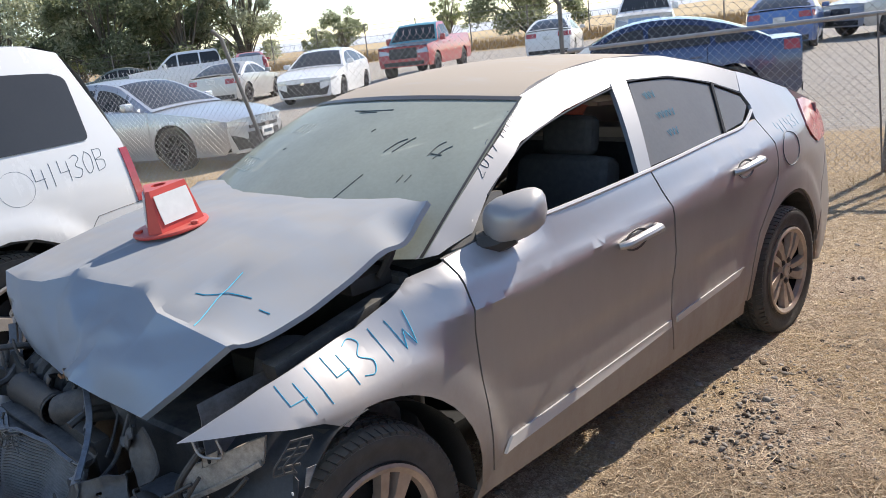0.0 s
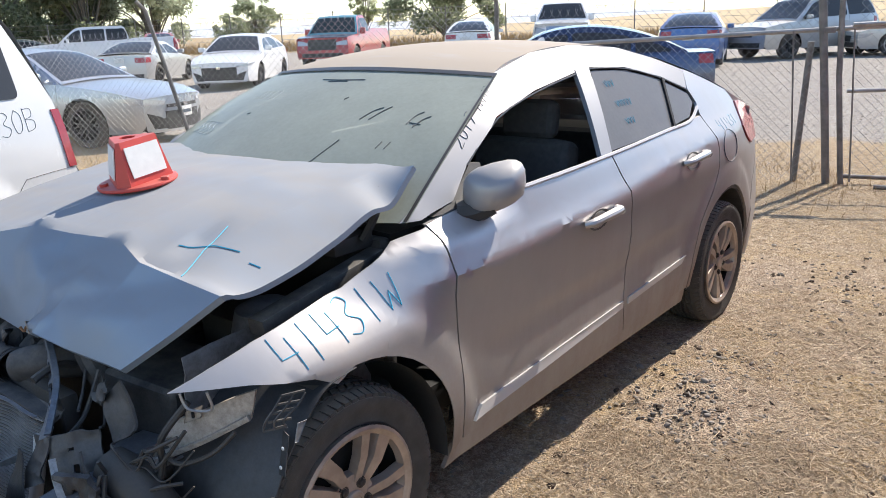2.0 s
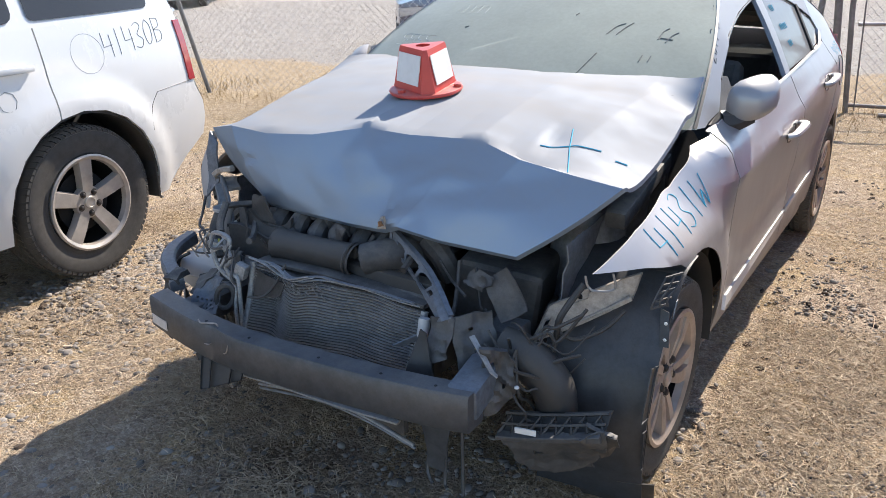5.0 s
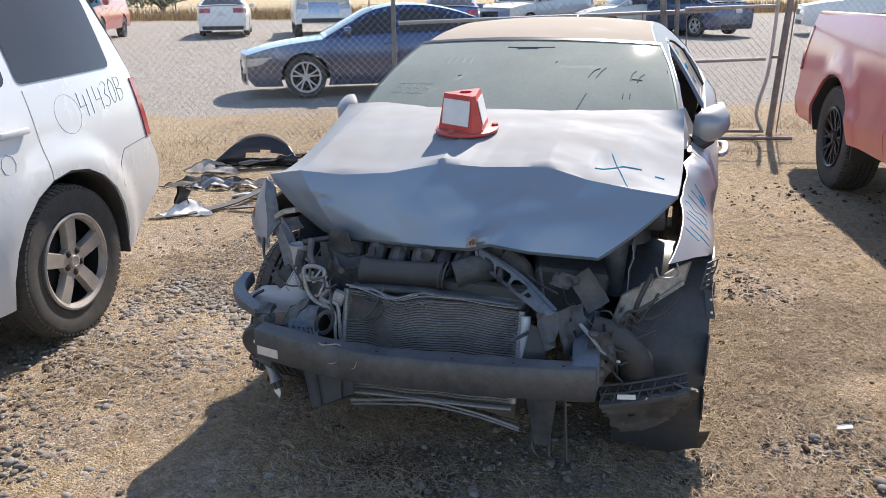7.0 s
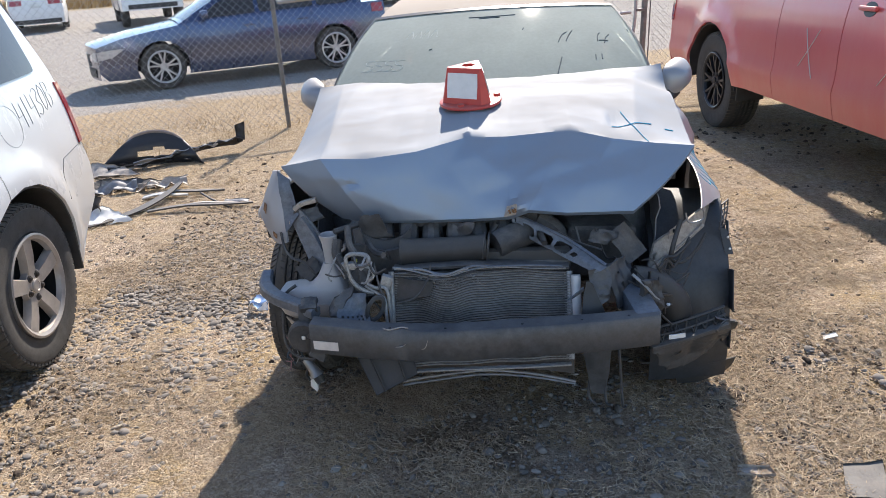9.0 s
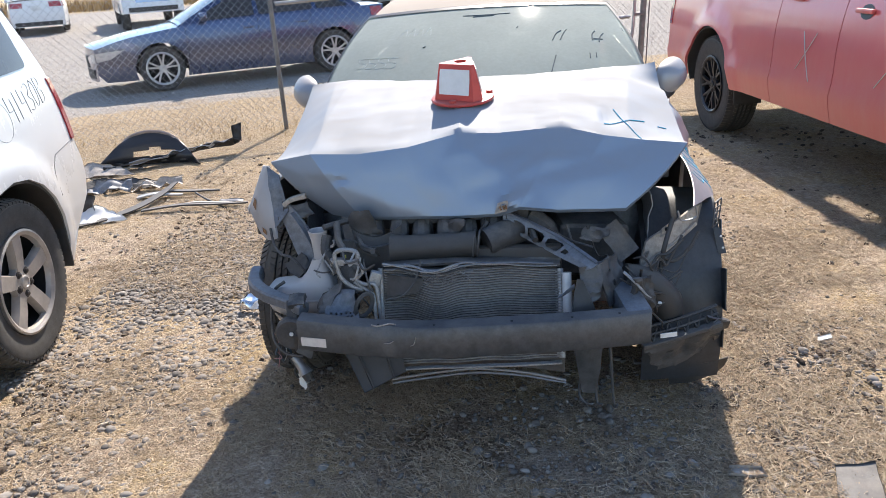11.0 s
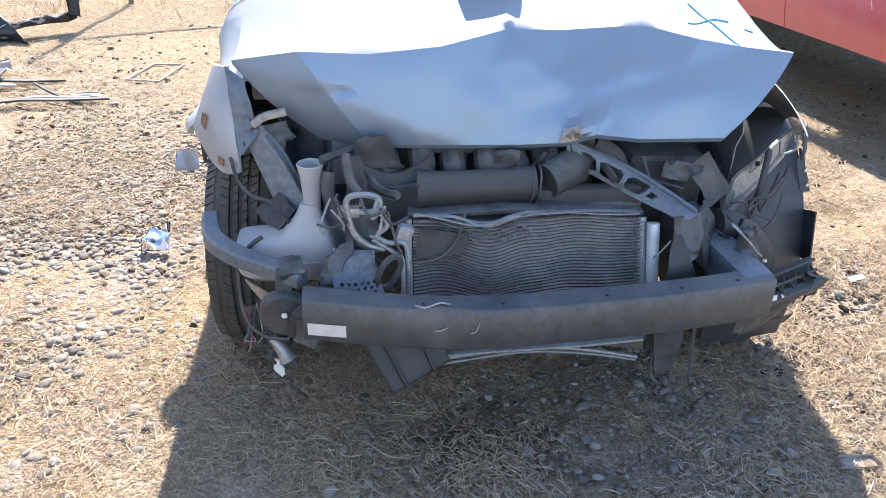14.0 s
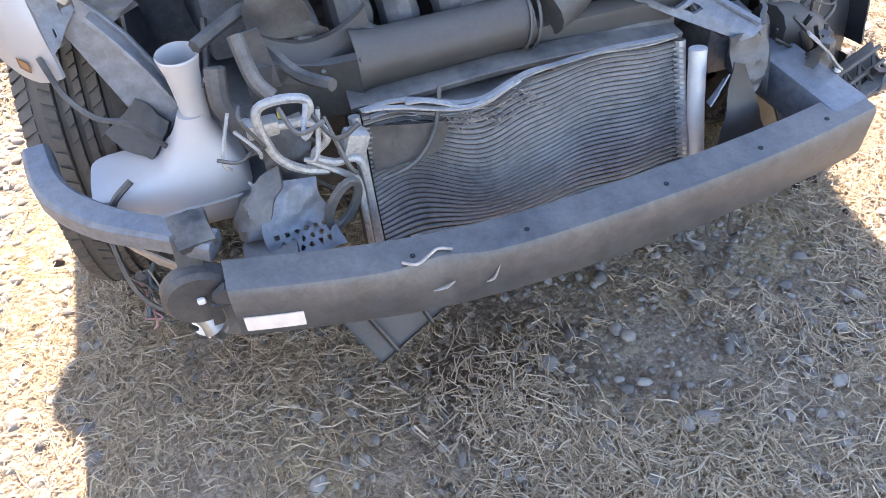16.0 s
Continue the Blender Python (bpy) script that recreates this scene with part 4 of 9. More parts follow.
def side_outline(sh, R):
    s, zb = sh.s, sh.zb
    Ra = R + s.get("arch_gap", 0.055)
    ys = np.linspace(sh.y0, sh.y1, 22)
    top = [(float(y), sh.shoulder(float(y)) - (0.0)) for y in ys]
    a = math.degrees(math.asin((zb - R) / Ra))
    low = [(sh.y1, zb + 0.12), (sh.y1 - 0.1, zb)]
    if "rear_prof" in s:
        low = [(sh.tail(float(z)), float(z)) for z in np.linspace(sh.shoulder(sh.y1) - 0.03, zb + 0.06, 10)] + [(sh.tail(zb + 0.06) - 0.06, zb)]
    low += arc(s["wb"], R, Ra, a, 180 - a, 12) + arc(0.0, R, Ra, a, 180 - a, 12)
    low += [(sh.y0 + 0.1, zb), (sh.y0, zb + 0.12)]
    return top + low


def vehicle(name, label, category, m, s, group="", step=0.2):
    """A parked vehicle: panelled sides with door gaps, bonnet, cabin, glass, lamps, mirrors, handles and wheels."""
    sh = Shape(s)
    R, rim_r, tw, style, rim_mat = s["wheel"]
    P, root = s["paint"], thing(name, label, category, m, group)
    kind = s["kind"]
    outline = side_outline(sh, R)
    seams = s["seams"]
    cuts = [sh.y0 - 1] + seams + [sh.y1 + 1]
    names = ["fender"] + ["door"] * (len(seams) - 1) + ["bed_side" if kind == "pickup" else "quarter_panel"]
    for sg in (1, -1):
        for nm, a, b in zip(names, cuts, cuts[1:]):
            poly = clip(clip(outline, 0, a + 0.004, True), 0, b - 0.004, False)
            paint_here = s.get("panel_paint", {}).get(nm, P)
            ob = part(nm, panel(poly, lambda y, z, g=sg: (g * sh.side(y, z), y, z), step, (-0.02 * sg, 0, 0)), paint_here, root)
            if nm == "door":
                hy, hz = b - s.get("handle_back", 0.16), sh.shoulder(b - 0.1) - s.get("handle_drop", 0.14)
                part("handle", box((sg * (sh.side(hy, hz) + 0.018), hy, hz), (0.028, 0.18, 0.03), 0.01), s.get("handle_mat", P), ob)
    # near-black filler blocks put shade behind the gaps and in the wheel wells
    under = min(0.85, sh.shoulder(sh.y0) - 0.14)
    part("shade_core", box((0, (sh.y0 + sh.y1) / 2, (sh.zb + 0.08 + under) / 2), (2 * (sh.W - tw - 0.07), sh.y1 - sh.y0 - 0.3, under - sh.zb - 0.08), 0.05), DARK, root)
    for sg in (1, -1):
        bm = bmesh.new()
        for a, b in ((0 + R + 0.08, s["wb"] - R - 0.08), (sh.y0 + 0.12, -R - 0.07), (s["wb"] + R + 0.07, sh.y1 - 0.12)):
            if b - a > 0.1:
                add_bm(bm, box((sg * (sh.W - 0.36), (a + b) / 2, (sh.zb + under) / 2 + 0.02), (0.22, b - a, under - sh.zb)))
        part("shade_filler", bm, DARK, root)
    yA, yB = s["roof"][0][0], s["roof"][-1][0]
    crown = s.get("crown", 0.035)

    def top(y0, y1):
        def fn(u, v):
            y, k = y0 + (y1 - y0) * v, 2 * u - 1
            return (k * sh.side(y, sh.shoulder(y)), y - (s.get("bow", 0.12) * (1 - k * k) * max(0, 1 - (y - sh.y0) / 0.3) if y0 == sh.y0 else 0), sh.shoulder(y) + crown * (1 - k * k) * (1.0 if y0 == sh.y0 else 0.5))
        return fn
    part("bonnet", sheet(10, 8, top(sh.y0, yA + 0.12), (0, 0, -0.02)), s.get("bonnet_paint", P), root)
    if kind == "pickup":
        zf = sh.shoulder(yB + 0.3) - 0.42
        part("bed_floor", box((0, (yB + sh.y1) / 2 + 0.05, zf), (2 * sh.W - 0.2, sh.y1 - yB - 0.1, 0.04)), BLACK, root)
        for sg in (1, -1):
            part("bed_rail", box((sg * (sh.side(yB + 0.6, sh.shoulder(yB + 0.6)) - 0.04), (yB + sh.y1) / 2 + 0.05, sh.shoulder(yB + 0.6) - 0.2), (0.08, sh.y1 - yB - 0.14, 0.43), 0.02), P, root)
        part("tailgate", box((0, sh.y1 - 0.03, sh.shoulder(sh.y1) - 0.26), (2 * sh.W - 0.3, 0.06, 0.5), 0.02), P, root)
    elif sh.y1 - yB > 0.12:
        part("boot_lid", sheet(10, 6, top(yB - 0.1, sh.y1), (0, 0, -0.02)), P, root)
    part("front_end", sheet(14, 8, lambda u, v: sh.front(2 * u - 1, sh.zb + 0.02 + (sh.shoulder(sh.y0) + crown * (1 - (2 * u - 1) ** 2) - sh.zb - 0.02) * v)), s.get("front_paint", P), root)
    part("rear_end", sheet(14, 8, lambda u, v: sh.rear(2 * u - 1, sh.zb + 0.02 + (sh.shoulder(sh.y1) + 0.5 * crown * (1 - (2 * u - 1) ** 2) - sh.zb - 0.02) * v)), P, root)
    # cabin
    ys = [float(y) for y in np.linspace(yA, yB, 20)]
    cab = [(y, sh.shoulder(y)) for y in ys] + [(y, sh.roof(y)) for y in reversed(ys) if sh.roof(y) > sh.shoulder(y) + 0.01]
    for sg in (1, -1):
        part("cabin_side", panel(cab, lambda y, z, g=sg: (g * sh.side(y, z), y, z), step), P, root)
    n = 36

    def over(u, v, lift=0.0, lo=yA, hi=yB, inset=0.0):
        y, k = lo + (hi - lo) * v, 2 * u - 1
        z = sh.roof(y)
        return (k * (sh.side(y, z) - inset), y, z + crown * (1 - k * k) + lift)
    part("roof", sheet(10, n, over), s.get("roof_paint", P), root)
    rf, rr = s["rf"], s["rr"]
    part("windscreen", sheet(10, 8, lambda u, v: over(u, v, 0.008, yA + 0.06, rf - 0.03, 0.07)), s["glass"], root)
    part("rear_window", sheet(10, 6, lambda u, v: over(u, v, 0.008, rr + 0.04, yB - 0.05, 0.09)), s["glass"], root)
    # side windows below the roof line
    gap, stops = 0.035, [yA + 0.12] + s["pillars"] + [s.get("last_window", yB - 0.06)]
    for a, b in zip(stops, stops[1:]):
        yy = [float(y) for y in np.linspace(a + gap, b - gap, 10)]
        up = [(y, sh.roof(y) - s.get("frame", 0.085)) for y in yy]
        dn = [(y, sh.shoulder(y) + 0.03) for y in yy]
        keep = [i for i in range(len(yy)) if up[i][1] > dn[i][1] + 0.03]
        if len(keep) > 2:
            poly = soften([dn[i] for i in keep] + [up[i] for i in reversed(keep)], 0.06)
            for sg in (1, -1):
                part("side_window", panel(poly, lambda y, z, g=sg: (g * (sh.side(y, z) + 0.006), y, z), step), s["glass"], root)
    # lamps, grille, plates
    zs = sh.shoulder(sh.y0)
    hl = s.get("headlamp", (0.5, 0.97, zs - 0.2, zs - 0.06))
    for sg in (1, -1):
        part("headlamp", sheet(6, 3, lambda u, v, g=sg: sh.front(g * (hl[0] + (hl[1] - hl[0]) * u), hl[2] + (hl[3] - hl[2]) * v * (0.55 + 0.45 * u), 0.01), (0, 0.02, 0)), LENS_CLEAR, root)
    if kind == "sedan":
        for sg in (1, -1):
            part("headlamp_wrap", panel([(sh.y0 + 0.005, hl[2] + 0.01), (sh.y0 + 0.22, hl[2] + 0.05), (sh.y0 + 0.42, hl[3] + 0.03), (sh.y0 + 0.2, hl[3] + 0.02), (sh.y0 + 0.005, hl[3])], lambda y, z, g=sg: (g * (sh.side(y, z) + 0.006), y, z), 0.1, (-0.01 * sg, 0, 0)), LENS_CLEAR, root)
    gr = s.get("grille", (0.45, zs - 0.28, zs - 0.1))
    part("grille", sheet(8, 3, lambda u, v: sh.front((2 * u - 1) * gr[0], gr[1] + (gr[2] - gr[1]) * v, 0.012), (0, 0.02, 0)), s.get("grille_mat", BLACK), root)
    part("lower_intake", sheet(8, 2, lambda u, v: sh.front((2 * u - 1) * 0.8, sh.zb + 0.06 + 0.14 * v, 0.012), (0, 0.02, 0)), BLACK, root)
    if s.get("extras"):
        part("upper_grille", sheet(10, 2, lambda u, v: sh.front((2 * u - 1) * 0.5, 0.55 + 0.05 * v, 0.014), (0, 0.02, 0)), BLACK, root)
        part("badge", sheet(6, 3, lambda u, v: sh.front((2 * u - 1) * 0.07, 0.555 + 0.06 * v, 0.03), (0, 0.02, 0)), CHROME, root)
        part("chin_lip", sheet(12, 2, lambda u, v: sh.front((2 * u - 1) * 0.95, 0.20 + 0.03 * v, 0.035), (0, 0.03, 0)), PALE_SILVER, root)
        for sg in (1, -1):
            part("side_vent", sheet(6, 4, lambda u, v, g=sg: sh.front(g * (0.66 + 0.28 * u - 0.10 * (1 - v)), 0.25 + 0.24 * v * (0.7 + 0.3 * u), 0.012), (0, 0.02, 0)), BLACK, root, "black side vent")
    tl = s.get("taillamp", (0.6, 0.99, sh.shoulder(sh.y1) - 0.2, sh.shoulder(sh.y1) - 0.05))

    def wrap_y(u, v):
        z = tl[2] + (tl[3] - tl[2]) * v
        if "rear_prof" in s:
            return sh.tail(z) + 0.012 - s["tail_wrap"] * u
        return sh.y1 - s.get("tail_wrap", 0.25) * u - s.get("rear_lean", 0.1) * max(0, z - 0.6) * (1 - u)
    for sg in (1, -1):
        lamp = part("tail_lamp", sheet(5, 3, lambda u, v, g=sg: sh.rear(g * (tl[0] + (tl[1] - tl[0]) * u), tl[2] + (tl[3] - tl[2]) * v, 0.01), (0, -0.02, 0)), LENS_RED, root)
        part("lamp_wrap", sheet(4, 3, lambda u, v, g=sg: (g * (sh.side(wrap_y(u, v), tl[2] + (tl[3] - tl[2]) * v) + 0.008), wrap_y(u, v), tl[2] + (tl[3] - tl[2]) * v), (-0.02 * sg, 0, 0)), LENS_RED, lamp)
    part("number_plate", box(sh.rear(0, s.get("plate_z", 0.8), 0.015), (0.3, 0.012, 0.15), 0.004), PLATE, root)
    if s.get("front_plate"):
        pl = part("number_plate", box(sh.front(0, s["front_plate"], 0.02), (0.3, 0.012, 0.15), 0.004), PLATE, root)
        part("plate_bar", box(sh.front(0, s["front_plate"], 0.03), (0.22, 0.004, 0.05)), MARK_BLACK, pl)
    part("rear_bumper_trim", sheet(8, 2, lambda u, v: sh.rear((2 * u - 1) * 0.9, sh.zb + 0.04 + 0.13 * v, 0.012), (0, -0.02, 0)), s.get("bumper_mat", BLACK), root)
    for sg in (1, -1):
        ym = yA + s.get("mirror_back", 0.38)
        zc = sh.shoulder(ym) + 0.07
        bm = box((sg * (sh.side(ym, sh.shoulder(ym)) + 0.11), ym, zc + 0.02), (0.2, 0.12, 0.13) if kind != "pickup" else (0.2, 0.12, 0.22), 0.04, None, 3)
        part("door_mirror", bm, s.get("mirror_mat", P), root)
    for y in (0.0, s["wb"]):
        for left in (True, False):
            wheel(root, ((1 if left else -1) * (sh.W - 0.02), y, R), left, R, rim_r, tw, style, rim_mat, s.get("grooves", False))
    return root, sh


def sedan(paint_mat, **kw):
    s = dict(kind="sedan", y0=-0.93, y1=3.72, wb=2.78, W=0.91, zb=0.2, tum=0.55, paint=paint_mat, glass=GLASS_CAR,
             shoulder=[(-0.93, 0.70), (-0.5, 0.82), (0.2, 0.92), (0.6, 0.96), (2.0, 1.0), (3.0, 1.02), (3.72, 1.03)],
             roof=[(0.32, 0.95), (0.75, 1.18), (1.12, 1.36), (1.55, 1.44), (2.1, 1.43), (2.6, 1.33), (3.0, 1.19), (3.3, 1.05)],
             rf=1.2, rr=2.3, pillars=[1.55, 2.5], seams=[0.42, 1.55, 2.42], wheel=(0.33, 0.225, 0.21, "twin", ALLOY))
    s.update(kw)
    return s


def pickup(paint_mat, **kw):
    s = dict(kind="pickup", y0=-0.95, y1=4.85, wb=3.75, W=1.0, zb=0.42, tum=0.28, zm=0.8, paint=paint_mat, glass=GLASS_CAR, front_taper=0.06, rear_taper=0.0, bow=0.08, rear_bow=0.0, rear_lean=0.0,
             shoulder=[(-0.95, 1.14), (-0.4, 1.2), (0.4, 1.24), (1.9, 1.3), (2.1, 1.38), (4.85, 1.38)],
             roof=[(0.25, 1.23), (0.6, 1.55), (0.95, 1.82), (1.2, 1.88), (1.7, 1.89), (1.95, 1.84), (2.08, 1.32)],
             rf=0.95, rr=1.93, pillars=[1.1], seams=[0.22, 1.12, 1.98], wheel=(0.41, 0.25, 0.26, "mesh", DARK_ALLOY), arch_gap=0.09,
             headlamp=(0.55, 0.97, 0.88, 1.06), grille=(0.5, 0.78, 1.06), taillamp=(0.86, 0.99, 0.9, 1.3), plate_z=0.62, frame=0.1, crown=0.02, tail_wrap=0.06)
    s.update(kw)
    return s


def wagon(paint_mat, **kw):
    s = dict(kind="suv", y0=-0.9, y1=3.62, wb=2.775, W=0.985, zb=0.3, tum=0.30, zm=0.75, paint=paint_mat, glass=GLASS_DARK, rear_lean=0.22, rear_bow=0.06,
             shoulder=[(-0.9, 0.95), (-0.3, 1.06), (0.4, 1.12), (2.0, 1.20), (3.3, 1.24), (3.62, 1.22)],
             roof=[(0.2, 1.12), (0.6, 1.42), (0.95, 1.70), (1.4, 1.80), (2.6, 1.80), (3.1, 1.77), (3.3, 1.68), (3.54, 1.24)],
             rf=0.98, rr=3.2, pillars=[1.2, 2.25], seams=[0.3, 1.25, 2.3], wheel=(0.37, 0.225, 0.24, "five", ALLOY), plate_z=0.95, arch_gap=0.06)
    s.update(kw)
    return s


def parked(x, y, turn):
    return pose(x, y, ground_z(x, y), 0, 0, turn)


GROUP = "vehicles in the gravel lot"
vehicle("sedan", "dark navy sedan with tinted windows and bright alloy wheels", "car", parked(-5.96, 9.62, -60.0),
        sedan(NAVY, glass=GLASS_DARK, handle_mat=NAVY, taillamp=(0.55, 0.99, 0.86, 1.0), wheel=(0.34, 0.245, 0.22, "twin", ALLOY)), GROUP, 0.12)
vehicle("sedan", "grey-blue sporty sedan with black mesh grille and dark wheels", "car", parked(-9.75, 5.3, 113.0),
        sedan(GREYBLUE, wheel=(0.345, 0.25, 0.22, "mesh", DARK_ALLOY), grille=(0.55, 0.22, 0.50), headlamp=(0.55, 0.99, 0.60, 0.70), front_plate=0.47, bow=0.2, front_taper=0.18, extras=True), GROUP, 0.12)
vehicle("sedan", "white sedan with a black grille facing the yard", "car", parked(-16.96, 12.65, 37.0),
        sedan(FAR_WHITE, grille=(0.62, 0.26, 0.60), headlamp=(0.62, 0.98, 0.60, 0.68), extras=True, wheel=(0.33, 0.235, 0.21, "mesh", DARK_ALLOY)), GROUP)
vehicle("pickup_truck", "red pickup with a teal and blue front and hood scoop", "truck", parked(-19.45, 18.9, 29.0),
        pickup(FAR_RED, front_paint=FAR_RED, bonnet_paint=NAVY, roof_paint=TEAL, panel_paint={"fender": FAR_RED}, grille=(0.55, 0.72, 1.08)), GROUP)
vehicle("coupe", "silver coupe with a rear spoiler seen from behind", "car", parked(-22.5, 14.0, -143.0),
        sedan(PALE_SILVER, y1=3.35, wb=2.55, W=0.88, pillars=[1.75], seams=[0.42, 1.8], wheel=(0.32, 0.22, 0.2, "twin", DARK_ALLOY),
              shoulder=[(-0.93, 0.62), (-0.5, 0.74), (0.2, 0.84), (1.5, 0.9), (2.6, 0.93), (3.35, 0.9)],
              roof=[(0.5, 0.88), (0.95, 1.12), (1.25, 1.26), (1.6, 1.3), (2.0, 1.27), (2.5, 1.12), (2.95, 0.95)], rf=1.25, rr=2.0), GROUP)
vehicle("pickup_truck", "white crew-cab pickup parked under the trees", "truck", parked(-33.0, 15.3, -28.0),
        pickup(FAR_WHITE, shoulder=[(-0.95, 1.14), (-0.4, 1.2), (0.4, 1.24), (2.95, 1.3), (3.15, 1.36), (4.95, 1.36)], y1=4.95, roof=[(0.25, 1.23), (0.6, 1.55), (0.95, 1.82), (1.2, 1.88), (2.7, 1.89), (2.95, 1.84), (3.1, 1.32)],
               rr=2.93, pillars=[1.2, 2.15], seams=[0.22, 1.2, 2.15, 3.05]), GROUP)
vehicle("hatchback", "small red car behind the silver coupe", "car", parked(-36.5, 22.5, -120.0), sedan(FAR_RED, y1=3.3), GROUP)
vehicle("sedan", "dark green-grey car at the far edge of the lot", "car", parked(-41.0, 15.5, -30.0), sedan(GREEN_GREY), GROUP)
vehicle("sedan", "white sedan seen from behind with red lamps", "car", parked(-17.8, 25.6, -150.0), sedan(FAR_WHITE, taillamp=(0.5, 0.99, 0.82, 0.98)), GROUP)
vehicle("pickup_truck", "white heavy-duty pickup with a chrome grille", "truck", parked(-12.3, 23.0, 30.0),
        pickup(FAR_WHITE, grille_mat=CHROME, zb=0.5, shoulder=[(-0.95, 1.3), (-0.4, 1.36), (0.4, 1.4), (1.9, 1.44), (2.1, 1.48), (4.85, 1.48)],
               roof=[(0.25, 1.39), (0.6, 1.7), (0.95, 1.96), (1.2, 2.02), (1.7, 2.03), (1.95, 1.98), (2.08, 1.46)], headlamp=(0.58, 0.97, 1.0, 1.22), grille=(0.55, 0.84, 1.22)), GROUP)
vehicle("sedan", "bright blue sedan seen from behind", "car", parked(-7.9, 24.0, -162.0), sedan(BRIGHT_BLUE), GROUP)
vehicle("suv", "silver off-road suv with dark windows", "car", parked(-6.1, 25.2, -30.0), wagon(PALE_SILVER, wheel=(0.38, 0.22, 0.25, "mesh", DARK_ALLOY)), GROUP)
vehicle("sedan", "silver sedan parked at the lot's far side", "car", parked(-3.2, 27.0, -62.0), sedan(PALE_SILVER), GROUP)
vehicle("sedan", "dark blue sedan seen from behind", "car", parked(-1.4, 27.9, -131.0), sedan(NAVY), GROUP)
vehicle("wagon", "white station wagon parked across the lot", "car", parked(4.4, 27.6, -88.0), wagon(FAR_WHITE, roof=[(0.2, 1.1), (0.6, 1.3), (0.95, 1.46), (1.4, 1.54), (2.6, 1.54), (3.1, 1.5), (3.3, 1.42), (3.54, 1.2)]), GROUP)


# ---- the two neighbours inside the fence ----
def make_suv():
    s = wagon(WHITE, seams=[0.3, 1.25, 2.645], pillars=[1.25, 2.60], last_window=3.41, wheel=(0.378, 0.235, 0.25, "five", WORN_ALLOY), flare=0.026, frame=0.15, arch_gap=0.08, tail_wrap=0.05, taillamp=(0.86, 0.998, 0.87, 1.19), handle_drop=0.16, handle_mat=WHITE,
              glass=GLASS_DARK, grooves=True, y1=3.57, rear_taper=0.05, rear_prof=[(0.30, 3.30), (0.40, 3.42), (0.44, 3.46), (0.50, 3.60), (0.56, 3.665), (0.63, 3.685), (0.75, 3.67), (0.85, 3.61), (1.05, 3.59), (1.2, 3.575), (1.24, 3.57)],
              shoulder=[(-0.9, 0.95), (-0.3, 1.06), (0.4, 1.12), (2.0, 1.20), (3.3, 1.235), (3.57, 1.24)],
              roof=[(0.2, 1.12), (0.6, 1.42), (0.95, 1.70), (1.4, 1.80), (2.6, 1.82), (3.2, 1.805), (3.36, 1.78), (3.43, 1.71), (3.48, 1.61), (3.54, 1.42), (3.57, 1.25)], rr=3.38)
    root, sh = vehicle("suv", "white suv with marker numbers on its rear quarter", "car", pose(-2.723, -2.835, 0, 0, 0, 7.5), s, "", 0.045)
    X = lambda y, z: sh.side(y, z)
    part("bumper_line", tube([(X(3.29, 0.85) + 0.001, 3.29, 0.845), (X(3.45, 0.86) + 0.001, 3.45, 0.858), (X(3.585, 0.865) + 0.001, 3.585, 0.866)], 0.0016, 5, 4), TRIM_BLACK, root)
    part("bumper_line", tube([(X(3.20, 0.66) + 0.001, 3.20, 0.66), (X(3.23, 0.77) + 0.001, 3.23, 0.77), (X(3.29, 0.85) + 0.001, 3.29, 0.845)], 0.0016, 5, 4), TRIM_BLACK, root)
    part("mud_flap", box((X(3.2, 0.4) - 0.1, 3.21, 0.42), (0.2, 0.015, 0.26), 0.004), BLACK, root)
    part("arch_liner", panel(arc(2.775, 0.378, 0.456, -8, 188, 24) + arc(2.775, 0.378, 0.442, 188, -8, 24), lambda y, z: (X(y, z) - 0.014, y, z), 0.2, (-0.22, 0, 0)), BLACK, root, "black wheel arch liner")
    part("roof_rail", tube([(0.62, 1.2, 1.84), (0.66, 2.2, 1.86), (0.64, 3.1, 1.8)], 0.018, 8), CHROME, root)
    number = part("marker_number", written("41430B", lambda a, b: (X(3.0 + a * 0.118, 1.045 + b * 0.125 + a * 0.014) + 0.0004, 3.0 + a * 0.118, 1.045 + b * 0.125 + a * 0.014), 0.0016), MARK_BLACK, root, "hand-marked dark number")
    part("marker_ring", tube([(X(2.895 + 0.095 * math.cos(t), 1.083 + 0.092 * math.sin(t)) + 0.0002, 2.895 + 0.095 * math.cos(t), 1.083 + 0.092 * math.sin(t)) for t in np.linspace(0, 6.2832, 26)], 0.0007, 4, 1), MARK_BLACK, root)
    part("side_moulding", panel([(1.35, 0.585), (2.22, 0.60), (2.28, 0.635), (2.26, 0.68), (1.35, 0.67)], lambda y, z: (X(y, z) + 0.012, y, z), 0.1, (-0.014, 0, 0)), WHITE, root)
    part("door_decal", tube([(X(2.42 + 0.045 * math.cos(t), 0.93 + 0.045 * math.sin(t)) + 0.0004, 2.42 + 0.045 * math.cos(t), 0.93 + 0.045 * math.sin(t)) for t in np.linspace(0, 6.2832, 9)], 0.0012, 4, 1), MARK_BLACK, root, "small marker square on the door")
    part("marker_writing", tubes([[(X(2.9 + 0.07 * k, 1.74) - 0.02, 2.9 + 0.07 * k, 1.735), (X(2.94 + 0.07 * k, 1.76) - 0.02, 2.93 + 0.07 * k, 1.76)] for k in range(5)], 0.004, 4, 1), MARK_BLACK, root, "unreadable marker strokes")


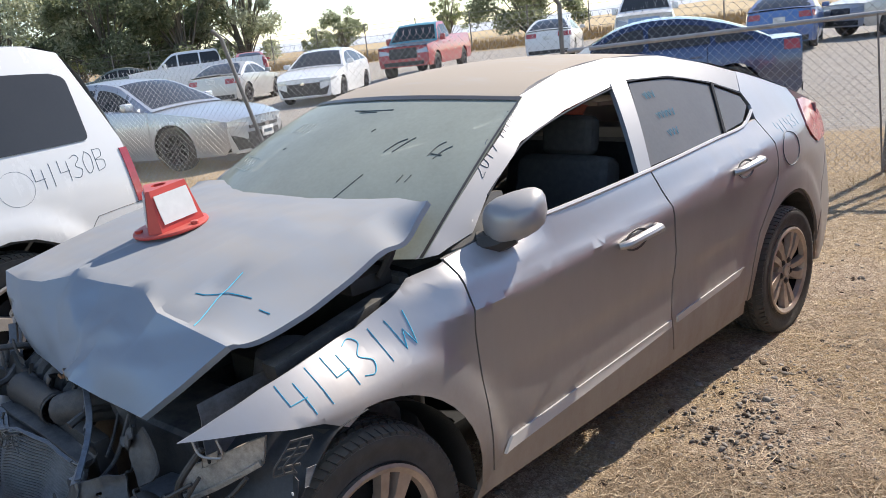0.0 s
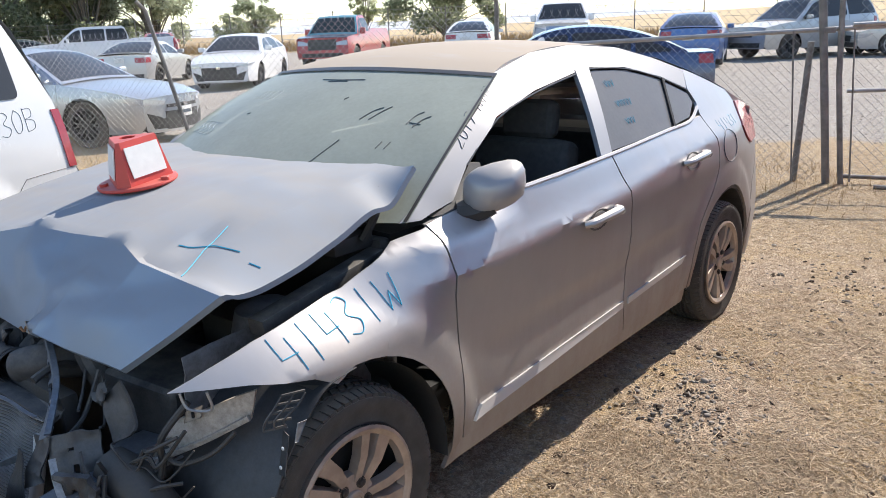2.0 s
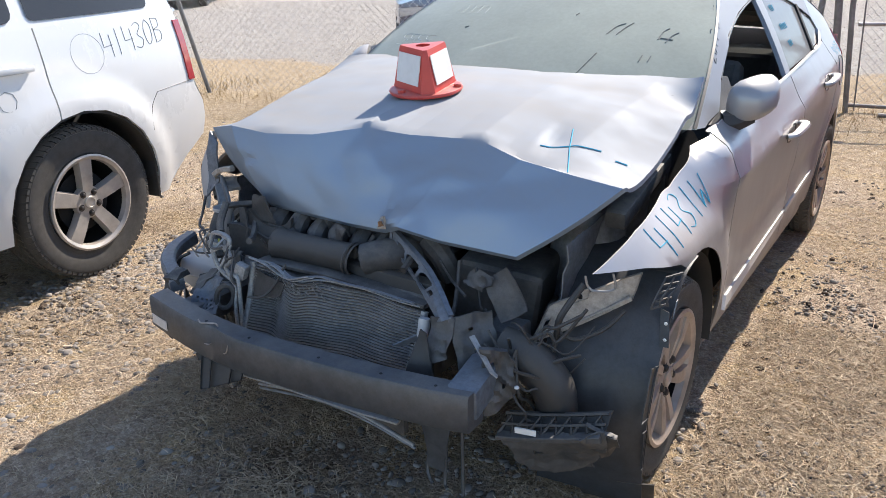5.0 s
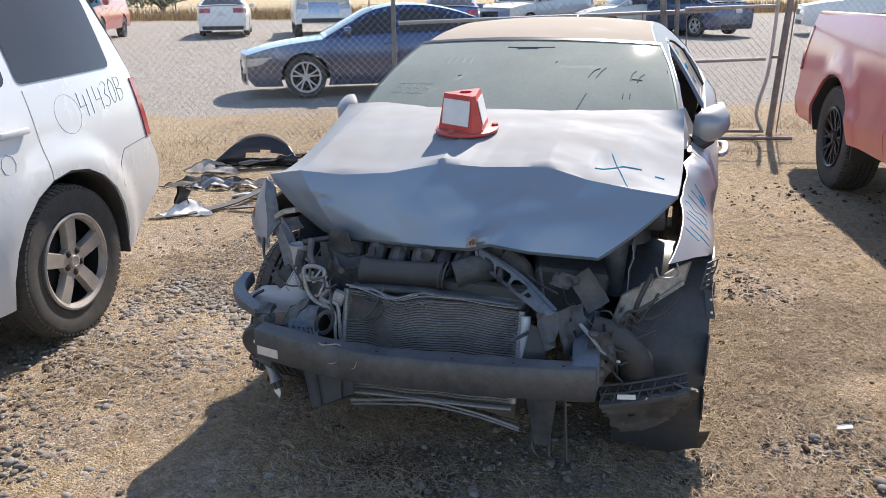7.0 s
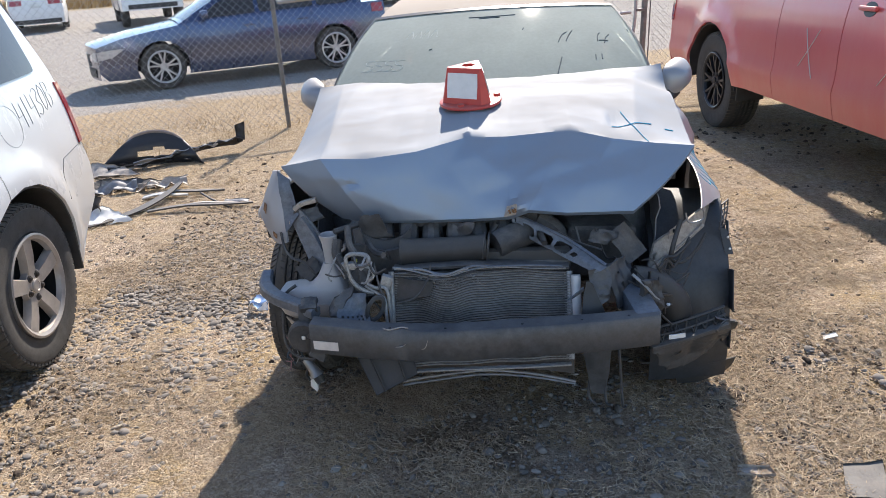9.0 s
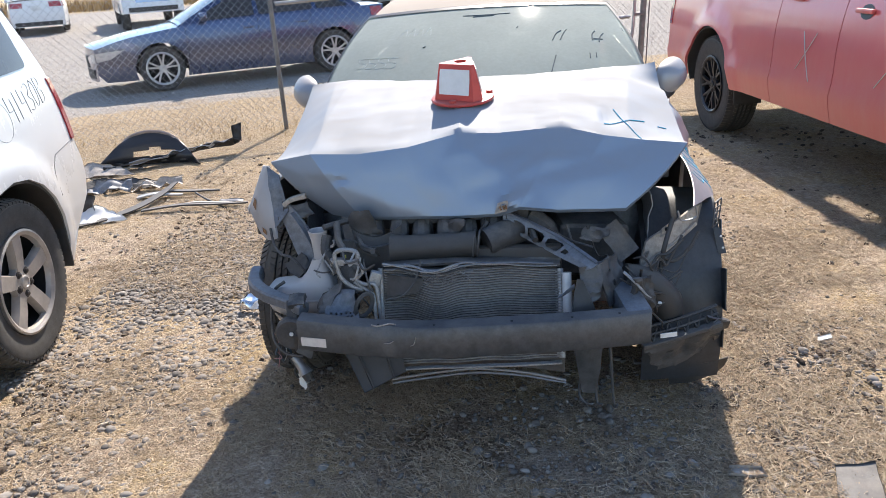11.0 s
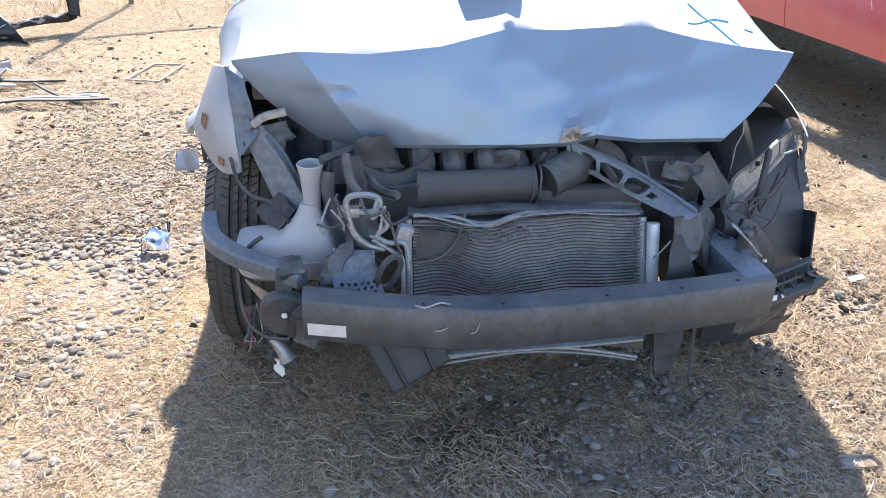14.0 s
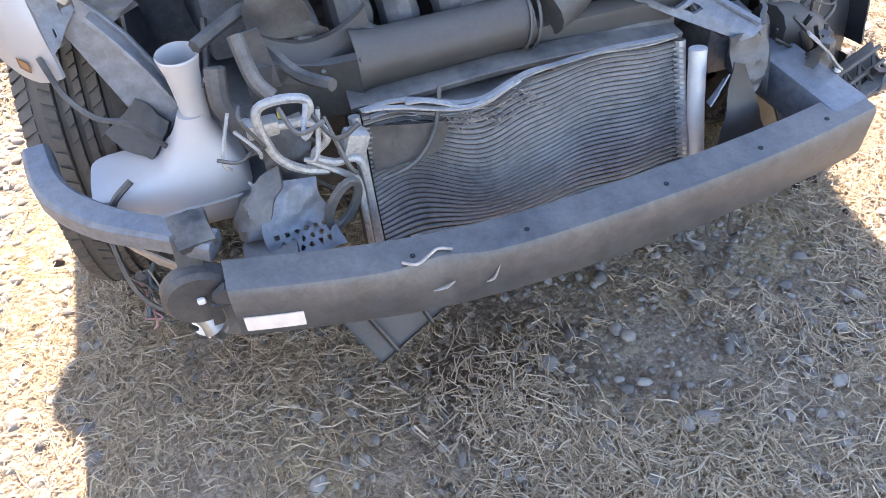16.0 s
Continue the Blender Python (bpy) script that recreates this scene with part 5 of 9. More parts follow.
def make_truck():
    s = pickup(RED, zb=0.46, W=1.02, wheel=(0.43, 0.25, 0.28, "mesh", DARK_ALLOY), grooves=True, handle_drop=0.12, handle_mat=RED, bumper_mat=CHROME, flare=0.03, seams=[0.58, 1.64, 2.52], handle_back=0.24, shelf=(0.70, 0.028),
               shoulder=[(-0.95, 1.18), (-0.4, 1.24), (0.5, 1.28), (2.4, 1.34), (2.5, 1.41), (4.85, 1.40)], pillars=[1.64],
               roof=[(0.42, 1.27), (0.75, 1.6), (1.1, 1.86), (1.35, 1.92), (2.05, 1.93), (2.32, 1.88), (2.46, 1.38)], rf=1.1, rr=2.3)
    root, sh = vehicle("pickup_truck", "dusty red crew-cab pickup with marker crosses on its doors", "truck", pose(3.35, 0.91, 0, 0, 0, 9.2), s, "", 0.08)
    X = lambda y, z: -sh.side(y, z)
    part("rear_bumper", box((0, 4.98, 0.62), (1.9, 0.2, 0.2), 0.05, None, 3), CHROME, root)
    part("hitch", box((-0.3, 5.05, 0.5), (0.5, 0.14, 0.06), 0.02), BLACK, root)
    part("arch_liner", panel(arc(3.75, 0.43, 0.512, -2, 182, 24) + arc(3.75, 0.43, 0.50, 182, -2, 24), lambda y, z: (X(y, z) + 0.02, y, z), 0.2, (0.26, 0, 0)), BLACK, root)
    part("mud_flap", box((X(3.2, 0.5) + 0.16, 3.2, 0.50), (0.24, 0.02, 0.34), 0.006), BLACK, root)
    for y in (2.02, 1.05):
        part("marker_cross", tubes([[(X(y + a, 0.8 + b) - 0.004, y + a, 0.82 + b) for a, b in line_] for line_ in ([(-0.1, -0.12), (0.0, 0.05), (0.06, 0.2)], [(0.12, -0.06), (-0.02, 0.08), (-0.12, 0.2)])], 0.003, 4, 2), MARK_PALE, root, "pale hand-marked cross")
    # flat black discs stand in for the shade in the handle recesses
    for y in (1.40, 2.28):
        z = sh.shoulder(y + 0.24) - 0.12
        part("handle_cup_shade", panel([(y + 0.07 * math.cos(t), z - 0.008 + 0.045 * math.sin(t)) for t in np.linspace(0, 5.9, 14)], lambda yy, zz: (X(yy, zz) - 0.003, yy, zz), 0.1, (0.004, 0, 0)), TRIM_BLACK, root, "flat black disc for the shaded cup behind the handle")
    # near-black strips behind the seams darken them like shade
    for y in (0.58, 1.64, 2.52):
        part("door_gap_shade", panel([(y - 0.007, 0.50), (y + 0.007, 0.50), (y + 0.007, 1.26), (y - 0.007, 1.26)], lambda yy, zz: (X(yy, zz) + 0.012, yy, zz), 0.1, (0.004, 0, 0)), DARK, root)


make_suv()
make_truck()

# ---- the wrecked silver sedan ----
# silver tinted blue and darker, for sky reflected in the shaded front
BONNET_PAINT = paint("dusty_sky_tinted_bonnet_paint", (0.25, 0.315, 0.40), 0.6, 0.46, 0.08, 0.62, 0.0, 0.0, (0.315, 0.29, 0.26))
ROOF_PAINT = paint("dusty_roof_paint", (0.40, 0.40, 0.41), 0.45, 0.48, 0.3, 0.75, 0.0, 0.2, (0.40, 0.33, 0.255))
FRAME_PAINT = paint("dusty_frame_paint", (0.30, 0.30, 0.31), 0.65, 0.42, 0.14, 0.12, 0.0, 0.0, (0.30, 0.265, 0.225))
LOBE_PAINT = paint("scuffed_silver_paint", (0.40, 0.41, 0.43), 0.5, 0.42, 0.3, 0.1, 0.0, 0.0, (0.36, 0.30, 0.24))
TRIM_SILVER = paint("trim_silver_paint", (0.60, 0.59, 0.58), 0.3, 0.4, 0.2, 0.1, 0.3, 0.1, (0.40, 0.34, 0.28))
CX = -0.075
wreck = thing("wrecked_sedan", "dusty silver sedan with a crumpled bonnet and torn-off front bumper", "car", pose(CX, 0, 0))


def char_line(y):
    return float(np.interp(y, [0.3, 0.88, 1.5, 2.02, 2.5, 3.4], [0.845, 0.866, 0.897, 0.955, 0.985, 1.0]))


def wx(y, z):
    """Half width of the sedan at a place on its side."""
    q = min(z, 1.02)
    full = 0.894 - (0.30 * (0.52 - q) ** 2 if q < 0.52 else 0.07 * (q - 0.52) + 0.62 * max(0.0, q - 0.78) ** 2)
    ends = min(1.0, max(0.0, (0.5 - y) / 0.3, (y - 2.9) / 0.3))
    slim = min(0.866, full) if q > 0.52 else full - 0.028
    w = slim + (full - slim) * ends
    d = char_line(y) - z
    if 0.2 < y < 3.2:
        # the side is undercut below its crease
        fade = min(1, (y - 0.2) / 0.3, (3.2 - y) / 0.4)
        w += (0.036 * math.exp(-d / 0.30) if d > 0 else 0.036 * math.exp(d / 0.06)) * fade - 0.006 * fade
        e = z - (0.40 + 0.02 * y)
        if 0 < e < 0.2 and 0.5 < y < 2.3:
            w -= 0.007 * math.sin(math.pi * (1 - e / 0.2) ** 0.6) * min(1, (y - 0.5) / 0.25, (2.3 - y) / 0.15)
    if z > 1.02:
        w -= 0.56 * (z - 1.02) + 0.35 * (z - 1.02) ** 2
    if z > 0.93:
        s = min(1, (z - 0.93) / 0.09)
        w -= 0.17 * max(0, 0.9 - y) * s * s * (3 - 2 * s)
    if y < 0.42 and z > 0.75:
        w -= min(1, (0.42 - y) / 0.36) * (0.62 * (z - 0.75) + 1.1 * (z - 0.75) ** 2)
    w -= 0.55 * max(0, -y) ** 2 * (0.7 if z < 0.6 else 1.0)
    w -= 0.15 * max(0, y - 2.55) ** 2
    flare = 0.0
    for cy in (0.025, 2.70):
        e = min(1.0, max(0.0, (0.545 - math.hypot(y - cy, z - 0.317)) / 0.06))
        flare = max(flare, 0.010 * e * e * (3 - 2 * e) * min(1.0, max(0.0, (z - 0.22) / 0.2)))
    return w + flare


def left(y, z, out=0.0):
    return (wx(y, z) + out, y, z)


def right(y, z, out=0.0):
    return (-wx(y, z) - out, y, z)


ROOF_LINE = line([(0.40, 1.0), (0.75, 1.205), (1.09, 1.38), (1.4, 1.438), (1.73, 1.455), (2.1, 1.43), (2.40, 1.365), (2.75, 1.265), (3.05, 1.17), (3.34, 1.085), (3.55, 1.06)])
FENDER = [(-0.418, 0.788), (-0.318, 0.815), (-0.203, 0.842), (-0.057, 0.866), (0.106, 0.888), (0.22, 0.925), (0.32, 0.965), (0.443, 0.984), (0.446, 0.9), (0.441, 0.79), (0.465, 0.55), (0.49, 0.30), (0.455, 0.275)] + arc(0.025, 0.317, 0.41, -4, 90, 12) + [(-0.04, 0.70), (-0.105, 0.736), (-0.256, 0.766)]
FRONT_DOOR = [(0.452, 0.988), (0.453, 0.9), (0.447, 0.79), (0.472, 0.55), (0.498, 0.295), (1.598, 0.29), (1.562, 0.45), (1.588, 0.72), (1.535, 1.035), (0.95, 1.02), (0.6, 1.005)]
REAR_DOOR = [(1.606, 0.29), (2.25, 0.30), (2.262, 0.45), (2.32, 0.60), (2.44, 0.735), (2.515, 0.82), (2.525, 0.93), (2.50, 1.09), (2.10, 1.062), (1.545, 1.035), (1.597, 0.72), (1.57, 0.45)]
QUARTER = [(2.508, 1.095), (2.533, 0.93), (2.523, 0.82), (2.45, 0.73), (2.33, 0.60), (2.272, 0.45), (2.262, 0.29)] + arc(2.70, 0.317, 0.405, 183, 12, 16) + [(3.13, 0.50), (3.22, 0.655), (3.30, 0.70), (3.41, 0.81), (3.39, 0.872), (3.18, 0.867), (3.05, 0.922), (2.98, 0.99), (3.09, 1.11), (3.06, 1.17), (2.75, 1.269), (2.624, 1.302), (2.536, 1.213), (2.545, 1.15)]
BUMPER = [(3.105, 0.36), (3.15, 0.24), (3.3, 0.2), (3.40, 0.24), (3.45, 0.4), (3.45, 0.62), (3.42, 0.80), (3.31, 0.695), (3.225, 0.645), (3.14, 0.49)]
TAIL = [(2.99, 0.99), (3.10, 1.105), (3.22, 1.10), (3.36, 1.06), (3.42, 0.96), (3.40, 0.88), (3.18, 0.875), (3.06, 0.93)]
FRAME = [(0.385, 1.0), (0.75, 1.205), (1.09, 1.38), (1.4, 1.438), (1.73, 1.455), (2.1, 1.43), (2.40, 1.365), (2.62, 1.30), (2.53, 1.215), (2.34, 1.285), (2.06, 1.345), (1.76, 1.362), (1.63, 1.35), (1.274, 1.307), (0.961, 1.245), (0.73, 1.128), (0.60, 1.03), (0.45, 1.0)]
B_PILLAR = [(1.455, 1.035), (1.545, 1.04), (1.755, 1.37), (1.635, 1.36)]
FRONT_GLASS = [(0.66, 1.01), (0.74, 1.1), (0.96, 1.23), (1.27, 1.295), (1.63, 1.34), (1.45, 1.035)]
REAR_GLASS = [(1.555, 1.05), (1.765, 1.348), (2.06, 1.333), (2.334, 1.272), (2.172, 1.072)]
QUARTER_GLASS = [(2.195, 1.078), (2.352, 1.266), (2.52, 1.195), (2.52, 1.15), (2.40, 1.095)]
SILL = [(0.46, 0.29), (2.26, 0.292), (2.27, 0.22), (0.42, 0.215)]

def mirror_reach(up, reach, across):
    """Narrows the mirror's shell towards its foot."""
    x = across * reach
    return x if up > 0 else -reach + (x + reach) * (1 - 0.42 * up * up)


for nm, poly, lab in (("fender", FENDER, "silver front fender peeled to a point at its front"), ("door", FRONT_DOOR, "silver front door with the window down"), ("door", REAR_DOOR, "silver rear door"), ("quarter_panel", QUARTER, ""), ("rear_bumper", BUMPER, ""), ("tail_lamp", TAIL, "faded red tail lamp"), ("window_frame", FRAME, ""), ("sill", SILL, "dusty silver sill")):
    for fn, sg in ((left, 1), (right, -1)):
        if nm == "fender" and sg < 0:
            continue
        ob = part(nm, panel(poly, lambda y, z: fn(y, z, {"tail_lamp": 0.008, "sill": -0.01}.get(nm, 0.0)), 0.025 if nm in ("fender", "quarter_panel", "door") else 0.05, ((-0.003 if nm == "fender" else -0.016) * sg, 0, 0)), PALE_LENS if nm == "tail_lamp" else FRAME_PAINT if nm == "window_frame" else SILVER, wreck, lab)
        if nm == "door":
            hy, hz = (1.30, 0.852) if poly is FRONT_DOOR else (2.20, 0.935)
            # the silver cup's shade is put into a dark colour
            part("handle_cup_shade", panel([(hy + 0.078 * math.cos(t), hz - 0.012 + 0.040 * math.sin(t)) for t in np.linspace(0, 5.98, 20)], lambda y, z: fn(y, z, 0.0022 - 0.012 * max(0.0, 1 - math.hypot((y - hy) / 0.078, (z - hz + 0.012) / 0.040))), 0.02, (-0.003 * sg, 0, 0)), BEAM_STEEL, ob, "handle cup coloured dark for its shade")
            bm = tube([fn(hy - 0.115, hz - 0.008, 0.004), fn(hy - 0.095, hz - 0.003, 0.026), fn(hy - 0.03, hz + 0.004, 0.034), fn(hy + 0.05, hz + 0.008, 0.035), fn(hy + 0.1, hz + 0.01, 0.030), fn(hy + 0.118, hz + 0.01, 0.004)], [0.014, 0.018, 0.019, 0.020, 0.019, 0.014], 10, 4, True, 0.85)
            part("handle", bm, SILVER, ob)
            part("key_cover", tube([fn(hy + 0.095, hz + 0.006, 0.034), fn(hy + 0.118, hz + 0.006, 0.022)], [0.021, 0.019], 8, 1, True, 0.8), SILVER, ob)
            trim = [(0.53, 0.345), (1.0, 0.374), (1.555, 0.412), (1.555, 0.440), (1.0, 0.409), (0.58, 0.382)] if poly is FRONT_DOOR else [(1.60, 0.415), (2.14, 0.449), (2.19, 0.478), (1.60, 0.443)]
            # light on the strip's upward tilt is put into its paler colour
            part("door_trim", panel(trim, lambda y, z: fn(y, z, 0.007 + 0.30 * max(0.0, (0.402 if poly is FRONT_DOOR else 0.412) + (0.026 if poly is FRONT_DOOR else 0.014) * (y - 1.0) - z)), 0.025, (-0.012 * sg, 0, -0.001)), TRIM_SILVER, ob, "silver strip low on the door, coloured lighter for its upward tilt")
for fn, sg in ((left, 1), (right, -1)):
    part("pillar_trim", panel(B_PILLAR, lambda y, z: fn(y, z, 0.004), 0.05, (-0.02 * sg, 0, 0)), FRAME_PAINT, wreck)
    part("rear_door_window", panel(REAR_GLASS, lambda y, z: fn(y, z, -0.008), 0.1), GLASS_DUSTY, wreck, "dusty rear door window with blue marker strokes")
    part("quarter_window", panel(QUARTER_GLASS, lambda y, z: fn(y, z, -0.008), 0.1), GLASS_DUSTY, wreck)
    part("window_seal", tube([fn(*p, 0.001) for p in [(0.62, 1.012), (0.95, 1.026), (1.55, 1.042), (2.1, 1.068), (2.36, 1.08), (2.52, 1.13)]], 0.0085, 6, 3), TRIM_SILVER, wreck, "silver moulding under the windows")
    part("window_seal", tube([fn(*p, -0.002) for p in [(0.72, 1.118), (0.961, 1.237), (1.274, 1.299), (1.63, 1.343), (1.76, 1.355), (2.06, 1.338), (2.334, 1.278), (2.53, 1.205)]], 0.004, 6, 3), TRIM_BLACK, wreck)
    part("window_bar", tube([fn(2.183, 1.072, 0.0), fn(2.343, 1.275, 0.0)], 0.009, 6, 1), TRIM_BLACK, wreck)
    part("mirror_sail", panel([(0.50, 1.0), (0.60, 1.03), (0.74, 1.125), (0.78, 1.12), (0.74, 1.0)], lambda y, z: fn(y, z, -0.004), 0.1, (-0.02 * sg, 0, 0)), BLACK, wreck)
    # mirror: shell swept outward and back, glass behind, on a black foot
    c = Vector((sg * 0.862, 0.70, 1.06))
    long, out, up = Vector((sg * 0.52, 0.85, 0.10)).normalized(), Vector((sg * 0.85, -0.52, 0)).normalized(), Vector((0, 0, 1))
    rings = []
    for k in range(10):
        t = k / 9
        r = math.sin(math.pi * (0.06 + 0.50 * t)) ** 0.65
        ring = []
        for j in range(20):
            a = 2 * math.pi * j / 20
            ca, sa = math.cos(a), math.sin(a)
            ring.append(c + out * (0.05 - 0.09 * t) + long * mirror_reach(sa, 0.104 * r, math.copysign(abs(ca) ** 0.62, ca)) + up * ((0.076 + 0.010 * ca) * r * math.copysign(abs(sa) ** 0.62, sa)))
        rings.append(ring)
    mirror = part("door_mirror", loft(rings), MIRROR_GREY, wreck, "silver door mirror shell on a black foot", angle=70)
    part("mirror_foot", tube([(sg * 0.76, 0.62, 0.985), (sg * 0.80, 0.655, 0.99), (sg * 0.85, 0.69, 1.01)], [0.045, 0.04, 0.03], 8, 4), BLACK, mirror)
    g = sheet(6, 4, lambda u, v: c - out * 0.046 + long * 0.085 * (2 * u - 1) + up * 0.056 * (2 * v - 1))
    part("mirror_glass", g, CHROME, mirror)
    part("wheel_well", panel(arc(2.70, 0.317, 0.40, 185, -5, 18) + arc(2.70, 0.317, 0.385, -5, 185, 18), lambda y, z: fn(y, z, -0.01), 0.3, (-0.24 * sg, 0, 0)), BLACK, wreck)

# left fender edge trim and window opening; the right front glass is up
part("front_door_window", panel(FRONT_GLASS, lambda y, z: right(y, z, -0.008), 0.1), GLASS_DUSTY, wreck)


def roof_fn(u, v, lo=1.09, hi=2.40, lift=0.0, inset=0.0):
    y, k = lo + (hi - lo) * v, 2 * u - 1
    z = ROOF_LINE(y)
    return (k * (wx(y, z) - inset), y - 0.10 * (1 - k * k) * (1 - v) ** 2 * (lo == 1.09), z + 0.03 * (1 - k * k) + lift)


part("roof", sheet(14, 16, roof_fn, (0, 0, -0.02)), ROOF_PAINT, wreck, "silver roof under a film of tan dust")
part("rear_window", sheet(12, 8, lambda u, v: roof_fn(u, v, 2.41, 3.05, 0.0, 0.13)), GLASS_DUSTY, wreck)
for sg in (1, -1):
    part("rear_pillar", sheet(2, 8, lambda u, v: (sg * (wx(2.40 + 0.68 * v, ROOF_LINE(2.40 + 0.68 * v)) - 0.15 * (1 - u)), 2.40 + 0.68 * v, ROOF_LINE(2.40 + 0.68 * v) + 0.006 + 0.012 * (1 - u))), SILVER, wreck)
part("boot_lid", sheet(12, 6, lambda u, v: roof_fn(u, v, 3.05, 3.38, 0.0, 0.0), (0, 0, -0.03)), SILVER, wreck)
part("tail_panel", sheet(12, 6, lambda u, v: ((2 * u - 1) * (wx(3.38, 0.8) - 0.02), 3.30 + 0.14 * (1 - (2 * u - 1) ** 2), 0.25 + 0.81 * v)), SILVER, wreck)
part("antenna_fin", loft([[(0.012 * c, 2.26 + 0.075 * s, 1.425) for c, s in ((1, -1), (1, 1), (-1, 1), (-1, -1))], [(0.008 * c, 2.29 + 0.05 * s, 1.45) for c, s in ((1, -1), (1, 1), (-1, 1), (-1, -1))], [(0.003 * c, 2.325 + 0.012 * s, 1.478) for c, s in ((1, -1), (1, 1), (-1, 1), (-1, -1))]]), SILVER, wreck)


def wind_fn(u, v, lift=0.0):
    k = 2 * u - 1
    x = k * (0.749 + (0.592 - 0.749) * v + 0.018 * math.sin(math.pi * v))
    y = 0.40 + 0.69 * v - (0.24 * (1 - v) + 0.10 * v) * (1 - k * k)
    z = 1.0 + 0.378 * v + (0.005 + 0.022 * v) * (1 - k * k) + 0.03 * math.sin(math.pi * v)
    return (x, y - lift * 0.5, z + lift)


part("windscreen", sheet(16, 14, wind_fn), GLASS_WIND, wreck, "windscreen clouded with dust and finger marks")
part("windscreen_band", sheet(20, 1, lambda u, v: wind_fn(u, 0.965 + 0.035 * v, 0.004)), TRIM_BLACK, wreck)
for sg in (0, 1):
    part("windscreen_edge", sheet(1, 14, lambda u, v: wind_fn((0.006 * u) if sg == 0 else 1 - 0.006 * u, v, 0.004)), TRIM_BLACK, wreck)


def finger_marks():
    """Dark swipes through the dust on the glass, and pale marker writing."""
    def strokes(lines, w, mat, nm, lab):
        part(nm, tubes([[wind_fn(u, v, 0.0004) for u, v in l] for l in lines], w, 4, 3), mat, wreck, lab)
    strokes([[(0.42, 0.875), (0.5, 0.872), (0.6, 0.88)], [(0.46, 0.855), (0.54, 0.86)], [(0.735, 0.56), (0.75, 0.62), (0.77, 0.65)], [(0.76, 0.56), (0.775, 0.62), (0.79, 0.66)], [(0.865, 0.54), (0.872, 0.60), (0.885, 0.63)], [(0.885, 0.52), (0.895, 0.57), (0.91, 0.60)], [(0.87, 0.55), (0.90, 0.54)], [(0.70, 0.20), (0.712, 0.28), (0.735, 0.42)], [(0.725, 0.18), (0.738, 0.28)], [(0.84, 0.38), (0.843, 0.42)], [(0.86, 0.38), (0.863, 0.42)], [(0.62, 0.70), (0.625, 0.72)], [(0.3, 0.55), (0.31, 0.56)]], 0.0026, MARK_SMEAR, "dust_swipes", "dark finger swipes through the dust")
    strokes([[(0.12 + 0.035 * k, 0.47), (0.09 + 0.035 * k, 0.465), (0.092 + 0.035 * k, 0.435), (0.118 + 0.035 * k, 0.42), (0.11 + 0.035 * k, 0.385), (0.085 + 0.035 * k, 0.38)] for k in range(4)] + [[(0.2 + 0.03 * k, 0.68), (0.215 + 0.03 * k, 0.76), (0.225 + 0.03 * k, 0.68)] for k in range(4)], 0.0007, MARK_PALE, "marker_writing", "unreadable pale marker strokes")


MARK_SMEAR = plain("wiped_glass_streak", (0.10, 0.11, 0.10), 0.5, 0, 0.2, 60)
finger_marks()
part("marker_number", written("41431W", lambda a, b: left(-0.158 + a * 0.100 - b * 0.012, 0.756 + b * 0.084 + a * 0.0135, 0.0006), 0.0017, 0.72), MARK_BLUE, wreck, "blue hand-marked number on the fender")
part("marker_number", written("41431", lambda a, b: left(2.62 + a * 0.085 + b * 0.01, 1.005 + b * 0.05 + a * 0.002, 0.0003), 0.0012, 0.72), MARK_BLUE, wreck, "small blue number on the quarter panel")
part("fuel_flap_ring", tube([left(2.69 + 0.10 * math.cos(t), 0.926 + 0.078 * math.sin(t), 0.001) for t in np.linspace(0, 6.2832, 26)], 0.0022, 4, 1), MARK_BLACK, wreck, "round fuel flap outline")
part("marker_number", written("2017", lambda a, b: left(0.735 + a * 0.048 - b * 0.022, 1.168 + a * 0.030 + b * 0.030, 0.0005), 0.0014, 0.7), MARK_BLACK, wreck, "dark marker year on the pillar")
part("marker_writing", tubes([[left(0.90 + 0.026 * k, 1.270 + 0.013 * k, 0.0005), left(0.888 + 0.026 * k, 1.292 + 0.013 * k, 0.0005), left(0.916 + 0.026 * k, 1.284 + 0.013 * k, 0.0005)] for k in range(5)], 0.0013, 4, 1), MARK_BLACK, wreck, "unreadable marker strokes")
part("marker_writing", tubes([[left(1.80 + 0.028 * k, zz, -0.004), left(1.81 + 0.028 * k, zz - 0.022, -0.004), left(1.822 + 0.028 * k, zz + 0.004, -0.004)] for zz, n in ((1.30, 3), (1.22, 5), (1.15, 3)) for k in range(n)], 0.0012, 4, 1), MARK_BLUE, wreck, "unreadable blue strokes on the glass")

# ---- crumpled bonnet ----
from mathutils import geometry

RX = [-1.0, -0.75, -0.5, -0.28, -0.05, 0.16, 0.42, 0.62, 0.82, 1.0]
RIDGE = [(-0.74, -0.282, 0.962), (-0.57, -0.350, 1.0), (-0.40, -0.358, 0.995), (-0.22, -0.345, 1.01), (-0.04, -0.305, 1.045), (0.10, -0.27, 1.033), (0.323, -0.25, 1.042), (0.47, -0.285, 1.012), (0.62, -0.265, 0.985), (0.755, -0.255, 0.968)]
LOWER = [(-0.53, -0.292, 0.765), (-0.40, -0.378, 0.77), (-0.27, -0.395, 0.772), (-0.15, -0.40, 0.772), (-0.02, -0.412, 0.775), (0.10, -0.417, 0.78), (0.17, -0.447, 0.812), (0.30, -0.425, 0.79), (0.42, -0.412, 0.785), (0.53, -0.404, 0.782)]


